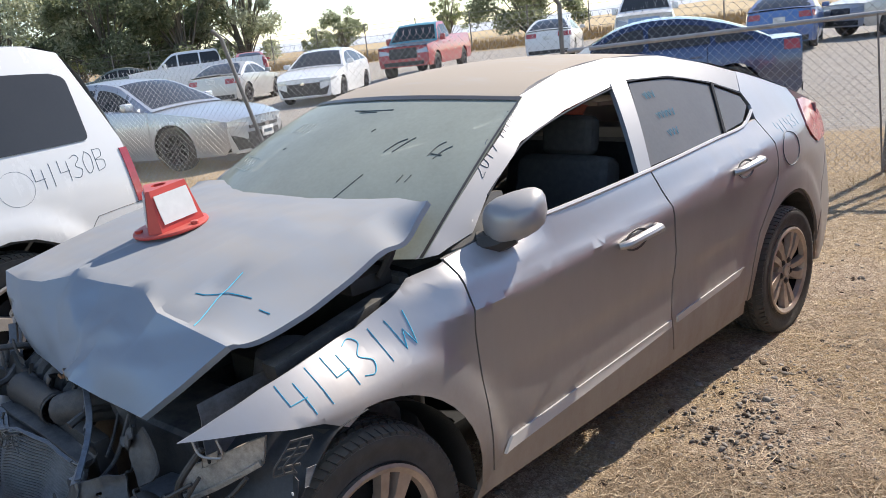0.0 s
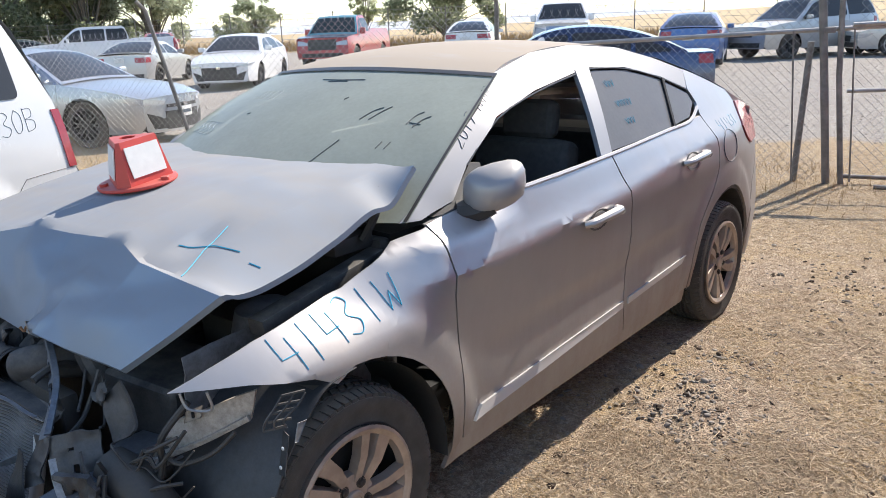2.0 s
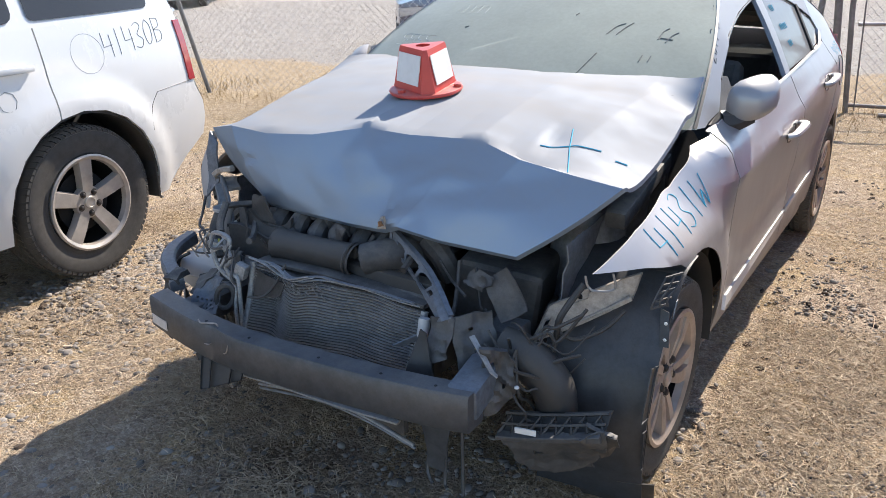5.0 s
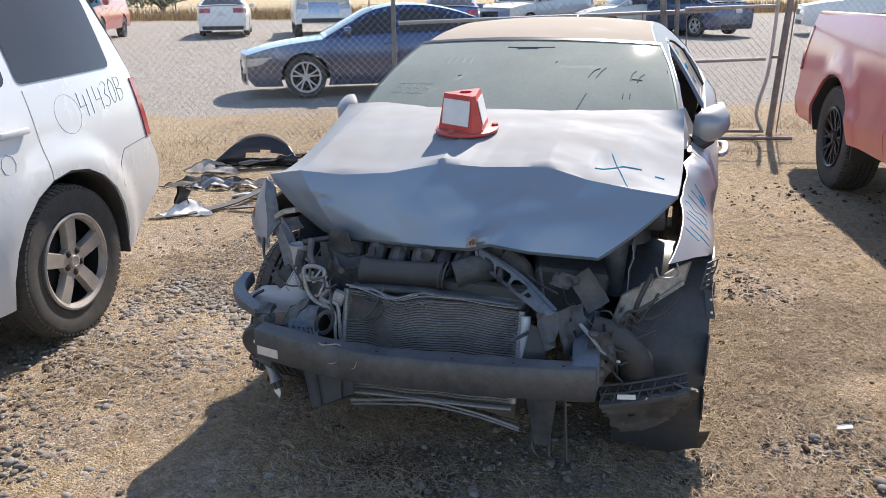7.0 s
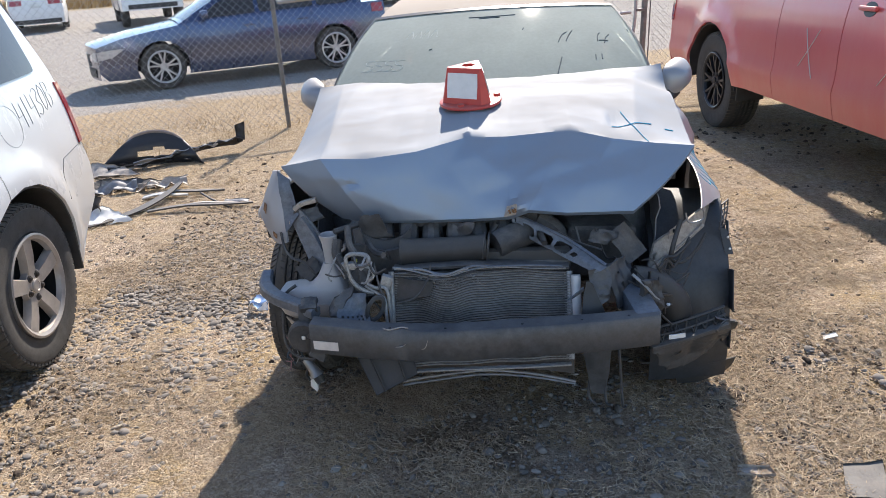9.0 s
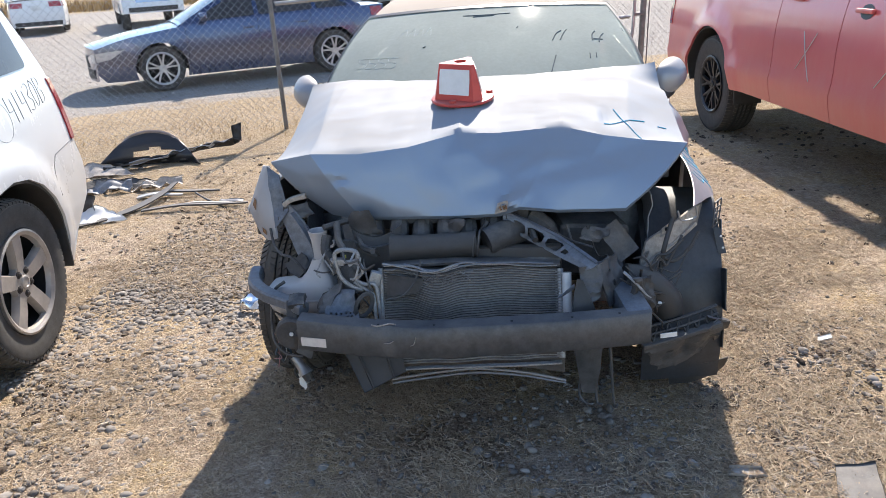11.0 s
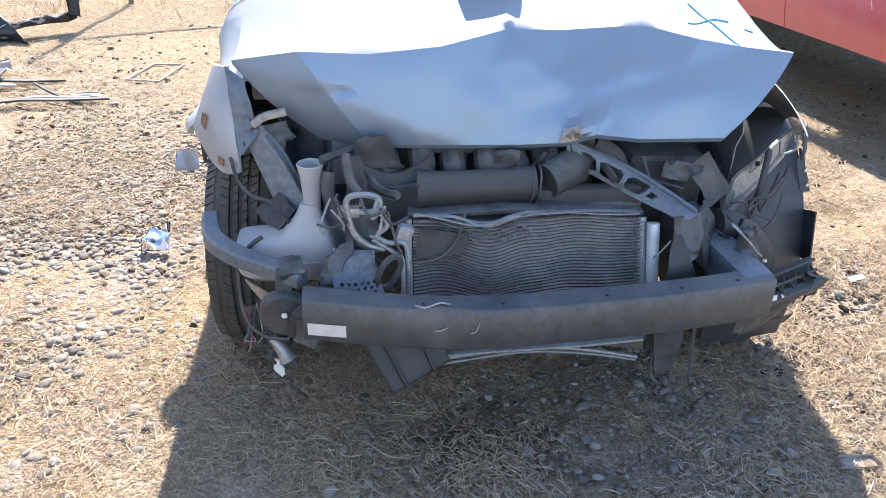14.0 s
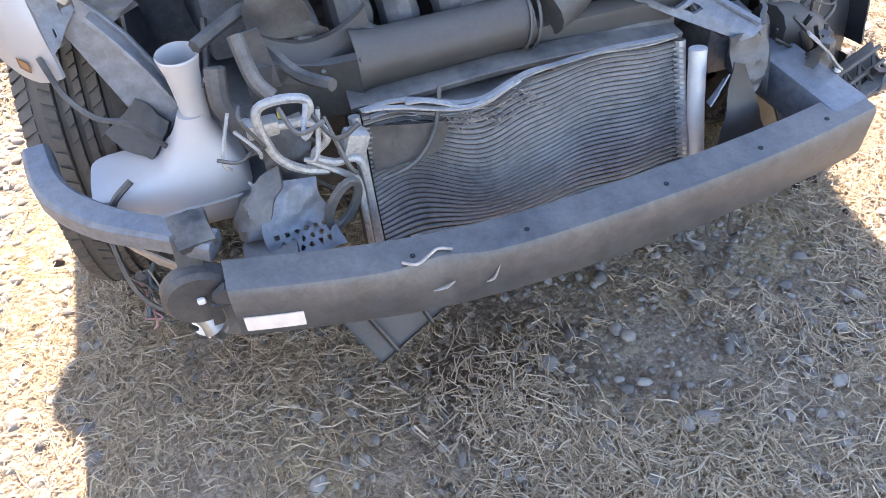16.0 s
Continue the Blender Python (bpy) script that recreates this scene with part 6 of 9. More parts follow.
# Folds of the crushed front: how far each fold point stands forward, by its place across (-1 to 1) and down (0 to 1) the face
FOLDS = [(-0.70, 0.50, 0.011), (-0.80, 0.45, -0.004), (-0.88, 0.30, 0.010), (-0.56, 0.35, 0.004), (-0.36, 0.45, -0.004), (-0.16, 0.30, -0.006), (0.01, 0.22, 0.015), (0.10, 0.40, 0.015), (0.24, 0.58, 0.008),
         (0.20, 0.22, -0.006), (0.36, 0.30, 0.002), (0.45, 0.36, 0.011), (0.56, 0.42, -0.002), (0.66, 0.24, -0.008), (0.60, 0.62, 0.007), (0.40, 0.66, -0.008), (0.72, 0.52, 0.010), (0.30, 0.74, 0.004), (-0.06, 0.70, -0.003),
         (0.12, 0.84, 0.006), (0.20, 0.90, 0.034), (0.33, 0.86, 0.020), (0.48, 0.84, -0.006), (0.86, 0.40, 0.006), (-0.45, 0.85, 0.006), (-0.22, 0.88, -0.004)]
RIM_K = [-1.0, -0.72, -0.5, -0.28, -0.05, 0.16, 0.42, 0.62, 0.82, 1.0]
CAGE = FOLDS + [(k, 0.0, 0.0) for k in RIM_K] + [(k, 1.0, 0.0) for k in RIM_K]
CAGE_PTS, _, CAGE_FACES, *_ = geometry.delaunay_2d_cdt([Vector(p[:2]) for p in CAGE], [], [], 0, 1e-6)


def cage_at(k, t):
    """Depth of the folded sheet: flat facets between the fold points."""
    p = Vector((min(0.9999, max(-0.9999, k)), min(0.9999, max(0.0001, t))))
    for f in CAGE_FACES:
        a, b, c = (CAGE_PTS[i] for i in f)
        d = (b - a).cross(c - a)
        if abs(d) < 1e-9:
            continue
        u, v = (p - a).cross(c - a) / d, (b - a).cross(p - a) / d
        if u >= -1e-6 and v >= -1e-6 and u + v <= 1 + 1e-6:
            za, zb, zc = (CAGE[i][2] for i in f)
            return za + u * (zb - za) + v * (zc - za)
    return 0.0


def creased(k, t):
    """The folds with slightly rounded edges."""
    e = 0.012
    return 0.4 * cage_at(k, t) + 0.15 * sum(cage_at(k + a * e, t + b * e * 1.6) for a, b in ((1, 0), (-1, 0), (0, 1), (0, -1)))


def through_points(P, u):
    return Vector([float(np.interp(u, RX, [p[i] for p in P])) for i in range(3)])


def bonnet_fn(u, v):
    k = 2 * u - 1
    ridge, low = through_points(RIDGE, k), through_points(LOWER, k)
    ky = 0.56 - 0.05 * k * k - 0.06 * max(0, k) ** 3
    rear = Vector((k * 0.77 - 0.03 * max(0, k), ky, 1.135 + 0.012 * (1 - k * k) + 0.028 * max(0, k) ** 8 - 0.01 * max(0, -k) ** 6))
    if v < 0.7:
        t = v / 0.7
        p = rear.lerp(ridge, t)
        p.z += 0.028 * math.sin(math.pi * t) * (1 - 0.6 * k ** 4)
        # side strips folded down along a crease
        edge = max(0.0, abs(k) - (0.86 - 0.14 * t)) / 0.22
        p.z -= 0.062 * edge * math.sin(math.pi * min(1, t * 1.02)) ** 0.6
        if k > 0:
            p.x += 0.012 * edge * math.sin(math.pi * t)
            g = math.exp(-((t - 0.16) / 0.09) ** 2) * max(0, (k - 0.8) / 0.2)
            p.z -= 0.035 * g
        p.z += 0.006 * noise.noise((p.x * 4, p.y * 4, 3)) * t + 0.0022 * noise.noise((p.x * 13, p.y * 9, 8))
        # buckles running back from the ridge's two peaks
        for pk, amp, wide in ((-0.05, 0.012, 0.13), (0.42, 0.010, 0.11), (-0.5, 0.007, 0.12)):
            p.z += amp * max(0.0, t - 0.55) / 0.45 * max(0.0, 1 - abs(k - pk) / wide)
        # bright triangular fold by the marked cross
        g = max(0.0, min(1.0, (k - 0.60) / 0.03)) * max(0.0, 1 - abs(t - 0.80) / 0.13) * max(0.0, 1 - abs(k - 0.66) / 0.10)
        p.z -= 0.016 * g
        dent = max(0.0, t - 0.72) * max(0.0, 1 - abs(k - 0.68) / 0.2)
        p.z -= 0.05 * dent
        return p
    t = (v - 0.7) / 0.3
    p = ridge.lerp(low, t)
    p.y -= 0.012 * math.sin(math.pi * t) + creased(k, t)
    p.z += 0.25 * creased(k, t)
    p.y -= 0.0025 * noise.noise((p.x * 9, p.z * 11, 1)) * math.sin(math.pi * t)
    p.x += 0.012 * (1 if k > 0 else -1) * math.sin(math.pi * t) * abs(k) ** 6
    return p


def make_bonnet():
    bm = sheet(200, 60, bonnet_fn)
    rim(bm, (0, 0.012, -0.014))
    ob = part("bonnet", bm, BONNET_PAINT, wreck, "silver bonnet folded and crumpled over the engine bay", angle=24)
    part("bonnet_underside", sheet(24, 20, lambda u, v: Vector(bonnet_fn(0.03 + 0.94 * u, 0.02 + 0.95 * v)) + Vector((0, 0.02, -0.022))), DUSTY_BLACK, ob)
    tear = shred([Vector(bonnet_fn(0.572, 0.955)) + Vector((0, -0.004, 0)), Vector(bonnet_fn(0.622, 0.955)) + Vector((0, -0.004, 0)), Vector(bonnet_fn(0.628, 0.999)) + Vector((0, -0.006, 0)), Vector(bonnet_fn(0.568, 0.999)) + Vector((0, -0.005, 0))], 0.003, 0.014, 0.008, 3, 12, [(0.3, 0.6, 0.08, 0.1), (0.62, 0.45, 0.07, 0.08)])
    part("torn_edge", tear, BEIGE_STEEL, ob, "torn lip with bare rusty metal")
    part("rust_spot", tubes([[Vector(bonnet_fn(u, 0.97)) + Vector((0, -0.012, 0)), Vector(bonnet_fn(u + 0.01, 0.985)) + Vector((0, -0.012, 0))] for u in (0.58, 0.60, 0.612)], 0.0035, 5, 2), RUST, ob)
    cross = [[(0.815, 0.605), (0.85, 0.585), (0.885, 0.565), (0.915, 0.545)], [(0.845, 0.50), (0.865, 0.58), (0.895, 0.685)], [(0.945, 0.555), (0.965, 0.545)]]
    fine_cross = [[(a + (c - a) * k / 12, b + (d - b) * k / 12) for (a, b), (c, d) in zip(l, l[1:]) for k in range(12)] + l[-1:] for l in cross]
    part("marker_cross", tubes([[Vector(bonnet_fn(u, v)) + Vector((0, -0.0005, 0.0016)) for u, v in l] for l in fine_cross], 0.0016, 4, 1), MARK_BLUE, ob, "blue hand-marked cross")


make_bonnet()

# wheels: left front and both rear stand straight, the right front shows its tread
for at, lf, tn in (((0.862, 0.026, 0.312), True, 0), ((0.868, 2.69, 0.315), True, 0), ((-0.868, 2.69, 0.317), False, 0), ((-0.87, 0.0, 0.317), False, 0)):
    wheel(wreck, at, lf, 0.317, 0.213, 0.205, "ten", DUSTY_ALLOY, True, tn)

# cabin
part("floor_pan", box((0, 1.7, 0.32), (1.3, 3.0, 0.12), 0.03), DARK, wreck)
part("firewall", box((0, 0.38, 0.62), (1.36, 0.05, 0.66), 0.02), DUSTY_BLACK, wreck)
part("dashboard", sheet(8, 6, lambda u, v: ((2 * u - 1) * 0.66, 0.42 + 0.42 * v, 0.97 - 0.30 * max(0, v - 0.55) ** 1.2 - 0.02 * (2 * u - 1) ** 2), (0, 0, -0.2)), BLACK, wreck)
part("rear_shelf", box((0, 2.75, 0.98), (1.2, 0.6, 0.04), 0.01), BLACK, wreck)
part("steering_wheel", tube([(0.34 + 0.18 * math.cos(t), 0.92 - 0.07 * math.sin(t), 0.95 + 0.165 * math.sin(t)) for t in np.linspace(0, 6.2832, 24)], 0.014, 7, 1), BLACK, wreck)
for sg in (1, -1):
    seat = part("seat", box((sg * 0.36, 1.25, 0.48), (0.5, 0.5, 0.16), 0.06, None, 3), SEAT, wreck)
    part("backrest", box((sg * 0.36, 1.56, 0.78), (0.48, 0.14, 0.6), 0.06, (-14, 0, 0), 3), SEAT, seat)
    part("headrest", box((sg * 0.36, 1.66, 1.15), (0.26, 0.1, 0.17), 0.05, (-10, 0, 0), 3), SEAT, seat)
    part("inner_door_card", panel([(0.5, 0.33), (1.55, 0.33), (1.53, 0.99), (0.6, 0.97)], lambda y, z: (sg * (wx(y, z) - 0.07), y, z), 0.3), BLACK, wreck)
    part("inner_door_card", panel([(1.62, 0.33), (2.25, 0.33), (2.45, 0.99), (1.6, 0.99)], lambda y, z: (sg * (wx(y, z) - 0.07), y, z), 0.3), BLACK, wreck)
part("rear_seat", box((0, 2.35, 0.72), (1.2, 0.18, 0.6), 0.07, (-18, 0, 0), 3), SEAT, wreck)
part("headlining", sheet(8, 8, lambda u, v: Vector(roof_fn(0.04 + 0.92 * u, v)) + Vector((0, 0.04, -0.03))), SEAT, wreck)
part("inner_mirror", box((0.0, 0.98, 1.29), (0.22, 0.03, 0.07), 0.015), BLACK, wreck)

# ---- open engine bay of the wreck ----
def prism(outline, y0, y1, bevel=0.01, back=None):
    """A solid with the given outline in x and z, from y0 to y1."""
    bm = bmesh.new()
    a = [bm.verts.new((x, y0, z)) for x, z in outline]
    f = bm.faces.new(a)
    ret = bmesh.ops.extrude_face_region(bm, geom=[f])
    for v in ret["geom"]:
        if isinstance(v, bmesh.types.BMVert):
            v.co.y = y1
    if bevel:
        bmesh.ops.bevel(bm, geom=bm.edges[:], offset=bevel, segments=2, profile=0.6, affect="EDGES")
    return bm


def bar(p, q, w, h, bevel=0.004, up=(0, 0, 1)):
    """A box beam from p to q, w wide and h high."""
    p, q = Vector(p), Vector(q)
    d = (q - p).normalized()
    s = d.cross(Vector(up)).normalized()
    u = s.cross(d)
    bm = box((0, 0, 0), (w, (q - p).length, h), bevel)
    m = Matrix((s, d, u)).transposed().to_4x4()
    bmesh.ops.transform(bm, matrix=Matrix.Translation((p + q) / 2) @ m, verts=bm.verts)
    return bm


def rail(pts, w, h, per=4, up=(0, 0, 1)):
    """A pressed steel rail of oblong section along a curve; w and h may taper, one for each point."""
    path = curve_points(pts, per)
    at = np.linspace(0, len(pts) - 1, len(path))
    ws = np.interp(at, range(len(pts)), w if isinstance(w, list) else [w] * len(pts))
    hs = np.interp(at, range(len(pts)), h if isinstance(h, list) else [h] * len(pts))
    rings = []
    for i, p in enumerate(path):
        d = (path[min(i + 1, len(path) - 1)] - path[max(i - 1, 0)]).normalized()
        s = d.cross(Vector(up)).normalized()
        u = s.cross(d)
        a, b, c = ws[i] / 2, hs[i] / 2, min(ws[i], hs[i]) * 0.16
        rings.append([p + s * x + u * z for x, z in ((a, b - c), (a - c, b), (-a + c, b), (-a, b - c), (-a, -b + c), (-a + c, -b), (a - c, -b), (a, -b + c))])
    return loft(rings)


def plate(pts, thick=0.003, crumple=0.0, seed=0, n=5):
    """A bent steel sheet between four corners."""
    a, b, c, d = [Vector(p) for p in pts]
    nrm = (b - a).cross(d - a).normalized()

    def fn(u, v):
        p = a.lerp(b, u).lerp(d.lerp(c, u), v)
        return p + nrm * crumple * noise.noise((p.x * 14 + seed, p.y * 14, p.z * 14))
    bm = sheet(n, n, fn)
    rim(bm, nrm * thick)
    return bm


def beam_y(x):
    return -0.805 + 0.168 * max(0, x + 0.12) ** 2 + 0.26 * max(0, -0.12 - x) ** 2


def beam_top(x):
    return 0.529 + 0.02 * max(0, -x - 0.3) + 0.018 * max(0, x - 0.2) + 0.003 * math.sin(x * 9)


def make_beam():
    rings = []
    for k in range(41):
        x = -0.565 + (0.578 + 0.565) * k / 40
        y, zt = beam_y(x), beam_top(x)
        zb = zt - 0.106
        dent = 0.014 * math.exp(-((x + 0.25) / 0.05) ** 2)
        rings.append([(x, y + 0.006 + dent, zt), (x, y + dent, zt - 0.008), (x, y + 0.3 * dent, (zt + zb) / 2), (x, y, zb + 0.008), (x, y + 0.006, zb), (x, y + 0.07, zb), (x, y + 0.075, zb + 0.008), (x, y + 0.075, zt - 0.008), (x, y + 0.07, zt)])
    ob = part("bumper_beam", loft(rings), BEAM_STEEL, wreck, "bare dark steel bumper beam", angle=40)
    part("sticker", sheet(4, 1, lambda u, v: (-0.555 + 0.088 * u, beam_y(-0.555 + 0.088 * u) - 0.003, 0.450 + 0.031 * v), (0, 0.002, 0)), plain("faded_sticker", (0.60, 0.55, 0.51), 0.6, 0, 0.12, 45), ob, "faded white paper sticker")
    for x0, z0, dx, dz in ((-0.27, 0.475, 0.035, 0.012), (-0.185, 0.468, 0.022, 0.032)):
        part("paint_chip", tube([(x0, beam_y(x0) - 0.002, z0), (x0 + dx * 0.6, beam_y(x0) - 0.003, z0 + dz * 0.2), (x0 + dx, beam_y(x0 + dx) - 0.002, z0 + dz)], [0.001, 0.004, 0.001], 6, 4, True, 0.4), BEIGE_STEEL, ob)
    part("torn_lip", tube([(x, beam_y(x) + 0.02 + 0.012 * math.sin(x * 70), beam_top(x) + 0.004) for x in (-0.31, -0.29, -0.27, -0.25, -0.23)], 0.0025, 5, 3), BEIGE_STEEL, ob, "pale torn steel lip")
    # near-black discs on the steel stand in for shaded bolt holes
    for x in (-0.29, -0.107, 0.14, 0.33, 0.48):
        part("bolt_hole", spun([(0.0005, 0.001), (0.0045, 0.001), (0.0045, -0.003)], 10, (x, beam_y(x) + 0.03, beam_top(x))), DARK, ob)
    part("crash_box", bar((0.545, -0.70, 0.492), (0.505, -0.43, 0.506), 0.085, 0.085, 0.012), BLUE_BRACKET, wreck, "blue-grey crash box")
    part("crash_box", bar((-0.50, -0.74, 0.455), (-0.47, -0.42, 0.47), 0.09, 0.075, 0.012), BEAM_STEEL, wreck)
    for sg in (1, -1):
        part("chassis_rail", bar((sg * 0.48, -0.42, 0.50), (sg * 0.50, 0.40, 0.48), 0.10, 0.12, 0.01), PRIMER_STEEL, wreck)


def cond_fn(u, v):
    x = -0.30 + 0.59 * u
    z = 0.635 - 0.31 * v - 0.028 * u * (1 - v)
    g = math.exp(-((u - 0.38) / 0.16) ** 2 - ((v - 0.25) / 0.4) ** 2)
    g2 = math.exp(-((u - 0.12) / 0.1) ** 2 - ((v - 0.45) / 0.3) ** 2)
    y = -0.545 + 0.045 * u - 0.045 * g + 0.05 * g2 - 0.12 * v + 0.004 * math.sin(u * 19 + v * 3)
    z += 0.013 * g * math.sin((u - 0.38) * 16) - 0.03 * g2 * (0.5 - u) - 0.006 * math.sin(u * 7) * (1 - v)
    return Vector((x, y, z))


def make_cooling():
    cond = part("condenser", sheet(40, 30, cond_fn, (0, 0.02, 0)), FIN_ALU, wreck, "bent aluminium condenser with combed fins")
    bm = bmesh.new()
    for k in range(38):
        v = 0.015 + 0.97 * k / 37
        prev = None
        for i in range(41):
            u = i / 40
            p = cond_fn(u, v)
            q = [bm.verts.new(p + Vector((0, dy, dz))) for dy, dz in ((-0.001, -0.0022), (-0.0065, -0.0012), (-0.0065, 0.0012), (-0.001, 0.0022))]
            if prev:
                for j in range(3):
                    bm.faces.new((prev[j], prev[j + 1], q[j + 1], q[j]))
            prev = q
    fins = part("fin_pack", bm, FIN_EDGE, cond)
    fins["kind"] = "stuff"
    for k, (off, u0, u1, wav) in enumerate(((0.010, 0.0, 1.0, 0.004), (0.022, 0.12, 0.98, 0.004), (0.020, 0.0, 0.42, 0.008))):
        part("frame_strip", rail([cond_fn(u, 0) + Vector((0, -0.004 - 0.012 * k, off + wav * math.sin(u * 14 + k))) for u in np.linspace(u0, u1, 13)], 0.010, 0.0035, 3), PRIMER_STEEL if k == 1 else TUBE_ALU, cond, "bent dusty aluminium strip")
    part("frame_strip", rail([cond_fn(u, 1) + Vector((0.01, -0.01, -0.012)) for u in np.linspace(0, 1.0, 5)], 0.02, 0.006, 3), TUBE_ALU, cond)
    r = random.Random(11)
    for k in range(26):
        u, v = r.uniform(0.22, 0.5), r.uniform(0.02, 0.12)
        c = cond_fn(u, v) + Vector((0, -0.01, 0))
        part("curled_fin", tube([c, c + Vector((0.004, -0.006, 0.006)), c + Vector((0.009, -0.004, -0.002)), c + Vector((0.013, -0.007, 0.005))], 0.0014, 4, 3), FIN_EDGE, cond)
    for k in range(34):
        u = r.uniform(0.05, 0.46)
        c = cond_fn(u, 0.0) + Vector((0, r.uniform(-0.016, -0.004), r.uniform(-0.030, 0.004)))
        part("curled_fin", tube([c, c + Vector((0.005, -0.006, r.uniform(0.0, 0.008))), c + Vector((0.012, -0.003, -0.003)), c + Vector((0.018, -0.006, r.uniform(-0.003, 0.006)))], 0.0012, 4, 3), TUBE_ALU, cond)
    for k in range(3):
        part("frame_strip", rail([cond_fn(u, 0) + Vector((0, -0.010 - 0.006 * k, -0.004 + 0.011 * k + 0.005 * math.sin(u * 23 + 2 * k))) for u in np.linspace(0.02 + 0.05 * k, 0.52 - 0.04 * k, 8)], 0.010, 0.0035, 3), (PRIMER_STEEL, DUSTY_BLACK, TUBE_ALU)[k], cond)
    # dark sheet stands in for the shaded hollow where fins are missing
    part("crushed_core", shred([cond_fn(0.01, 0.03) + Vector((0, -0.014, 0)), cond_fn(0.24, 0.04) + Vector((0, -0.012, 0)), cond_fn(0.22, 0.2) + Vector((0, -0.012, 0)), cond_fn(0.01, 0.3) + Vector((0, -0.012, 0))], 0.003, 0.012, 0.012, 3), FIN_ALU, cond, "crushed corner of the core, its shaded hollow laid in as dark sheet")
    part("header_tube", tube([cond_fn(1, v) + Vector((0.012, 0, 0)) for v in (0, 0.3, 0.6, 1)], 0.011, 10, 3), TUBE_ALU, cond)
    part("receiver_drier", tube([(0.322, -0.53, 0.60), (0.325, -0.558, 0.49), (0.328, -0.59, 0.39)], 0.0165, 12, 2), DRIER, cond, "pale aluminium receiver tube")
    part("header_tube", tube([cond_fn(0, v) + Vector((-0.012, 0, 0)) for v in (0, 0.3, 0.6, 1)], 0.010, 10, 3), TUBE_ALU, cond)
    part("header_comb", tubes([[cond_fn(1, v) + Vector((-0.006, -0.008, 0)), cond_fn(1, v) + Vector((0.014, -0.010, 0))] for v in np.linspace(0.03, 0.97, 30)], 0.0028, 4, 1), FIN_EDGE, cond)["kind"] = "stuff"
    part("low_bar", tube([(-0.30, -0.58, 0.222), (-0.15, -0.585, 0.250), (0.0, -0.585, 0.266), (0.165, -0.585, 0.251), (0.315, -0.58, 0.216)], 0.0065, 8, 5, True, 0.7), TUBE_ALU, wreck, "bowed thin lower rail")
    part("low_bar", tube([(-0.30, -0.577, 0.205), (-0.15, -0.58, 0.230), (0.0, -0.58, 0.247), (0.165, -0.58, 0.235), (0.315, -0.575, 0.203)], 0.0045, 8, 5), PRIMER_STEEL, wreck)
    part("radiator_foot", sheet(30, 10, lambda u, v: (-0.29 + 0.60 * u, -0.62 + 0.004 * math.sin(v * 31), 0.40 - 0.13 * v + 0.03 * math.sin(math.pi * u) * v), (0, 0.02, 0)), FIN_ALU, wreck, "dark ribbed foot of the radiator")
    part("fan_shroud", box((0.0, -0.44, 0.45), (0.62, 0.05, 0.44), 0.015), BLACK, wreck)
    duct = part("air_duct", lathe_along([(-0.285, -0.452, 0.672), (-0.24, -0.452, 0.673), (-0.10, -0.452, 0.678), (0.02, -0.452, 0.684)], [0.054, 0.047, 0.045, 0.046]), BLACK, wreck, "dusty black air duct with a cut open end")
    for k in range(2):
        part("duct_rib", tube([(0.008 + 0.016 * k + 0.0475 * 0.12 * math.cos(t), -0.452 + 0.0485 * math.sin(t), 0.683 + 0.0485 * math.cos(t)) for t in np.linspace(0, 6.2832, 21)], 0.0034, 5, 1), DUSTY_BLACK, duct)
    part("duct_tail", tube([(0.05, -0.45, 0.688), (0.10, -0.42, 0.70), (0.15, -0.36, 0.70), (0.17, -0.28, 0.68)], [0.046, 0.05, 0.052, 0.05], 14, 5), DUSTY_BLACK, wreck)
    part("shroud_lip", shred([(-0.452, -0.462, 0.765), (-0.425, -0.462, 0.770), (-0.405, -0.47, 0.668), (-0.438, -0.47, 0.672)], 0.006, 0.006, 0.004, 5, 10), BEAM_STEEL, wreck)
    part("upper_shroud", sheet(18, 8, lambda u, v: (-0.44 + 0.19 * u, -0.43 - 0.03 * v, (0.755 - 0.045 * math.sin(math.pi * u) ** 0.8) * (1 - v) + (0.675 - 0.055 * u) * v), (0, 0.012, 0)), BLACK, wreck, "scalloped upper fan shroud")
    part("core_seal", sheet(24, 4, lambda u, v: cond_fn(u, 0).lerp(Vector((-0.31 + 0.62 * u, -0.462, 0.628 + 0.008 * math.sin(9 * u))), v) + Vector((0, 0.004, 0.006 - 0.012 * math.sin(math.pi * v))), (0, 0, -0.004)), DUSTY_BLACK, wreck, "dusty torn seal over the radiator")
    part("top_gasket", rail([(-0.31, -0.50, 0.632), (-0.2, -0.505, 0.636), (-0.05, -0.50, 0.640), (0.1, -0.49, 0.632), (0.30, -0.48, 0.616)], 0.05, 0.012, 4), DUSTY_BLACK, wreck)
    for k, (x, z) in enumerate(((-0.36, 0.735), (-0.27, 0.745), (-0.19, 0.73), (-0.10, 0.745), (-0.02, 0.73), (0.07, 0.74))):
        part("manifold_boss", tube([(x, -0.33, z), (x + 0.006, -0.385, z - 0.03), (x, -0.40, z - 0.085)], [0.03, 0.036, 0.026], 10, 4), DUSTY_BLACK, wreck)
    part("fan_cowl", sheet(8, 5, lambda u, v: (-0.46 + 0.18 * u, -0.50 + 0.05 * math.sin(3.1 * u), 0.70 - 0.1 * v + 0.02 * math.cos(5 * u)), (0, 0.02, 0)), DUSTY_BLACK, wreck)


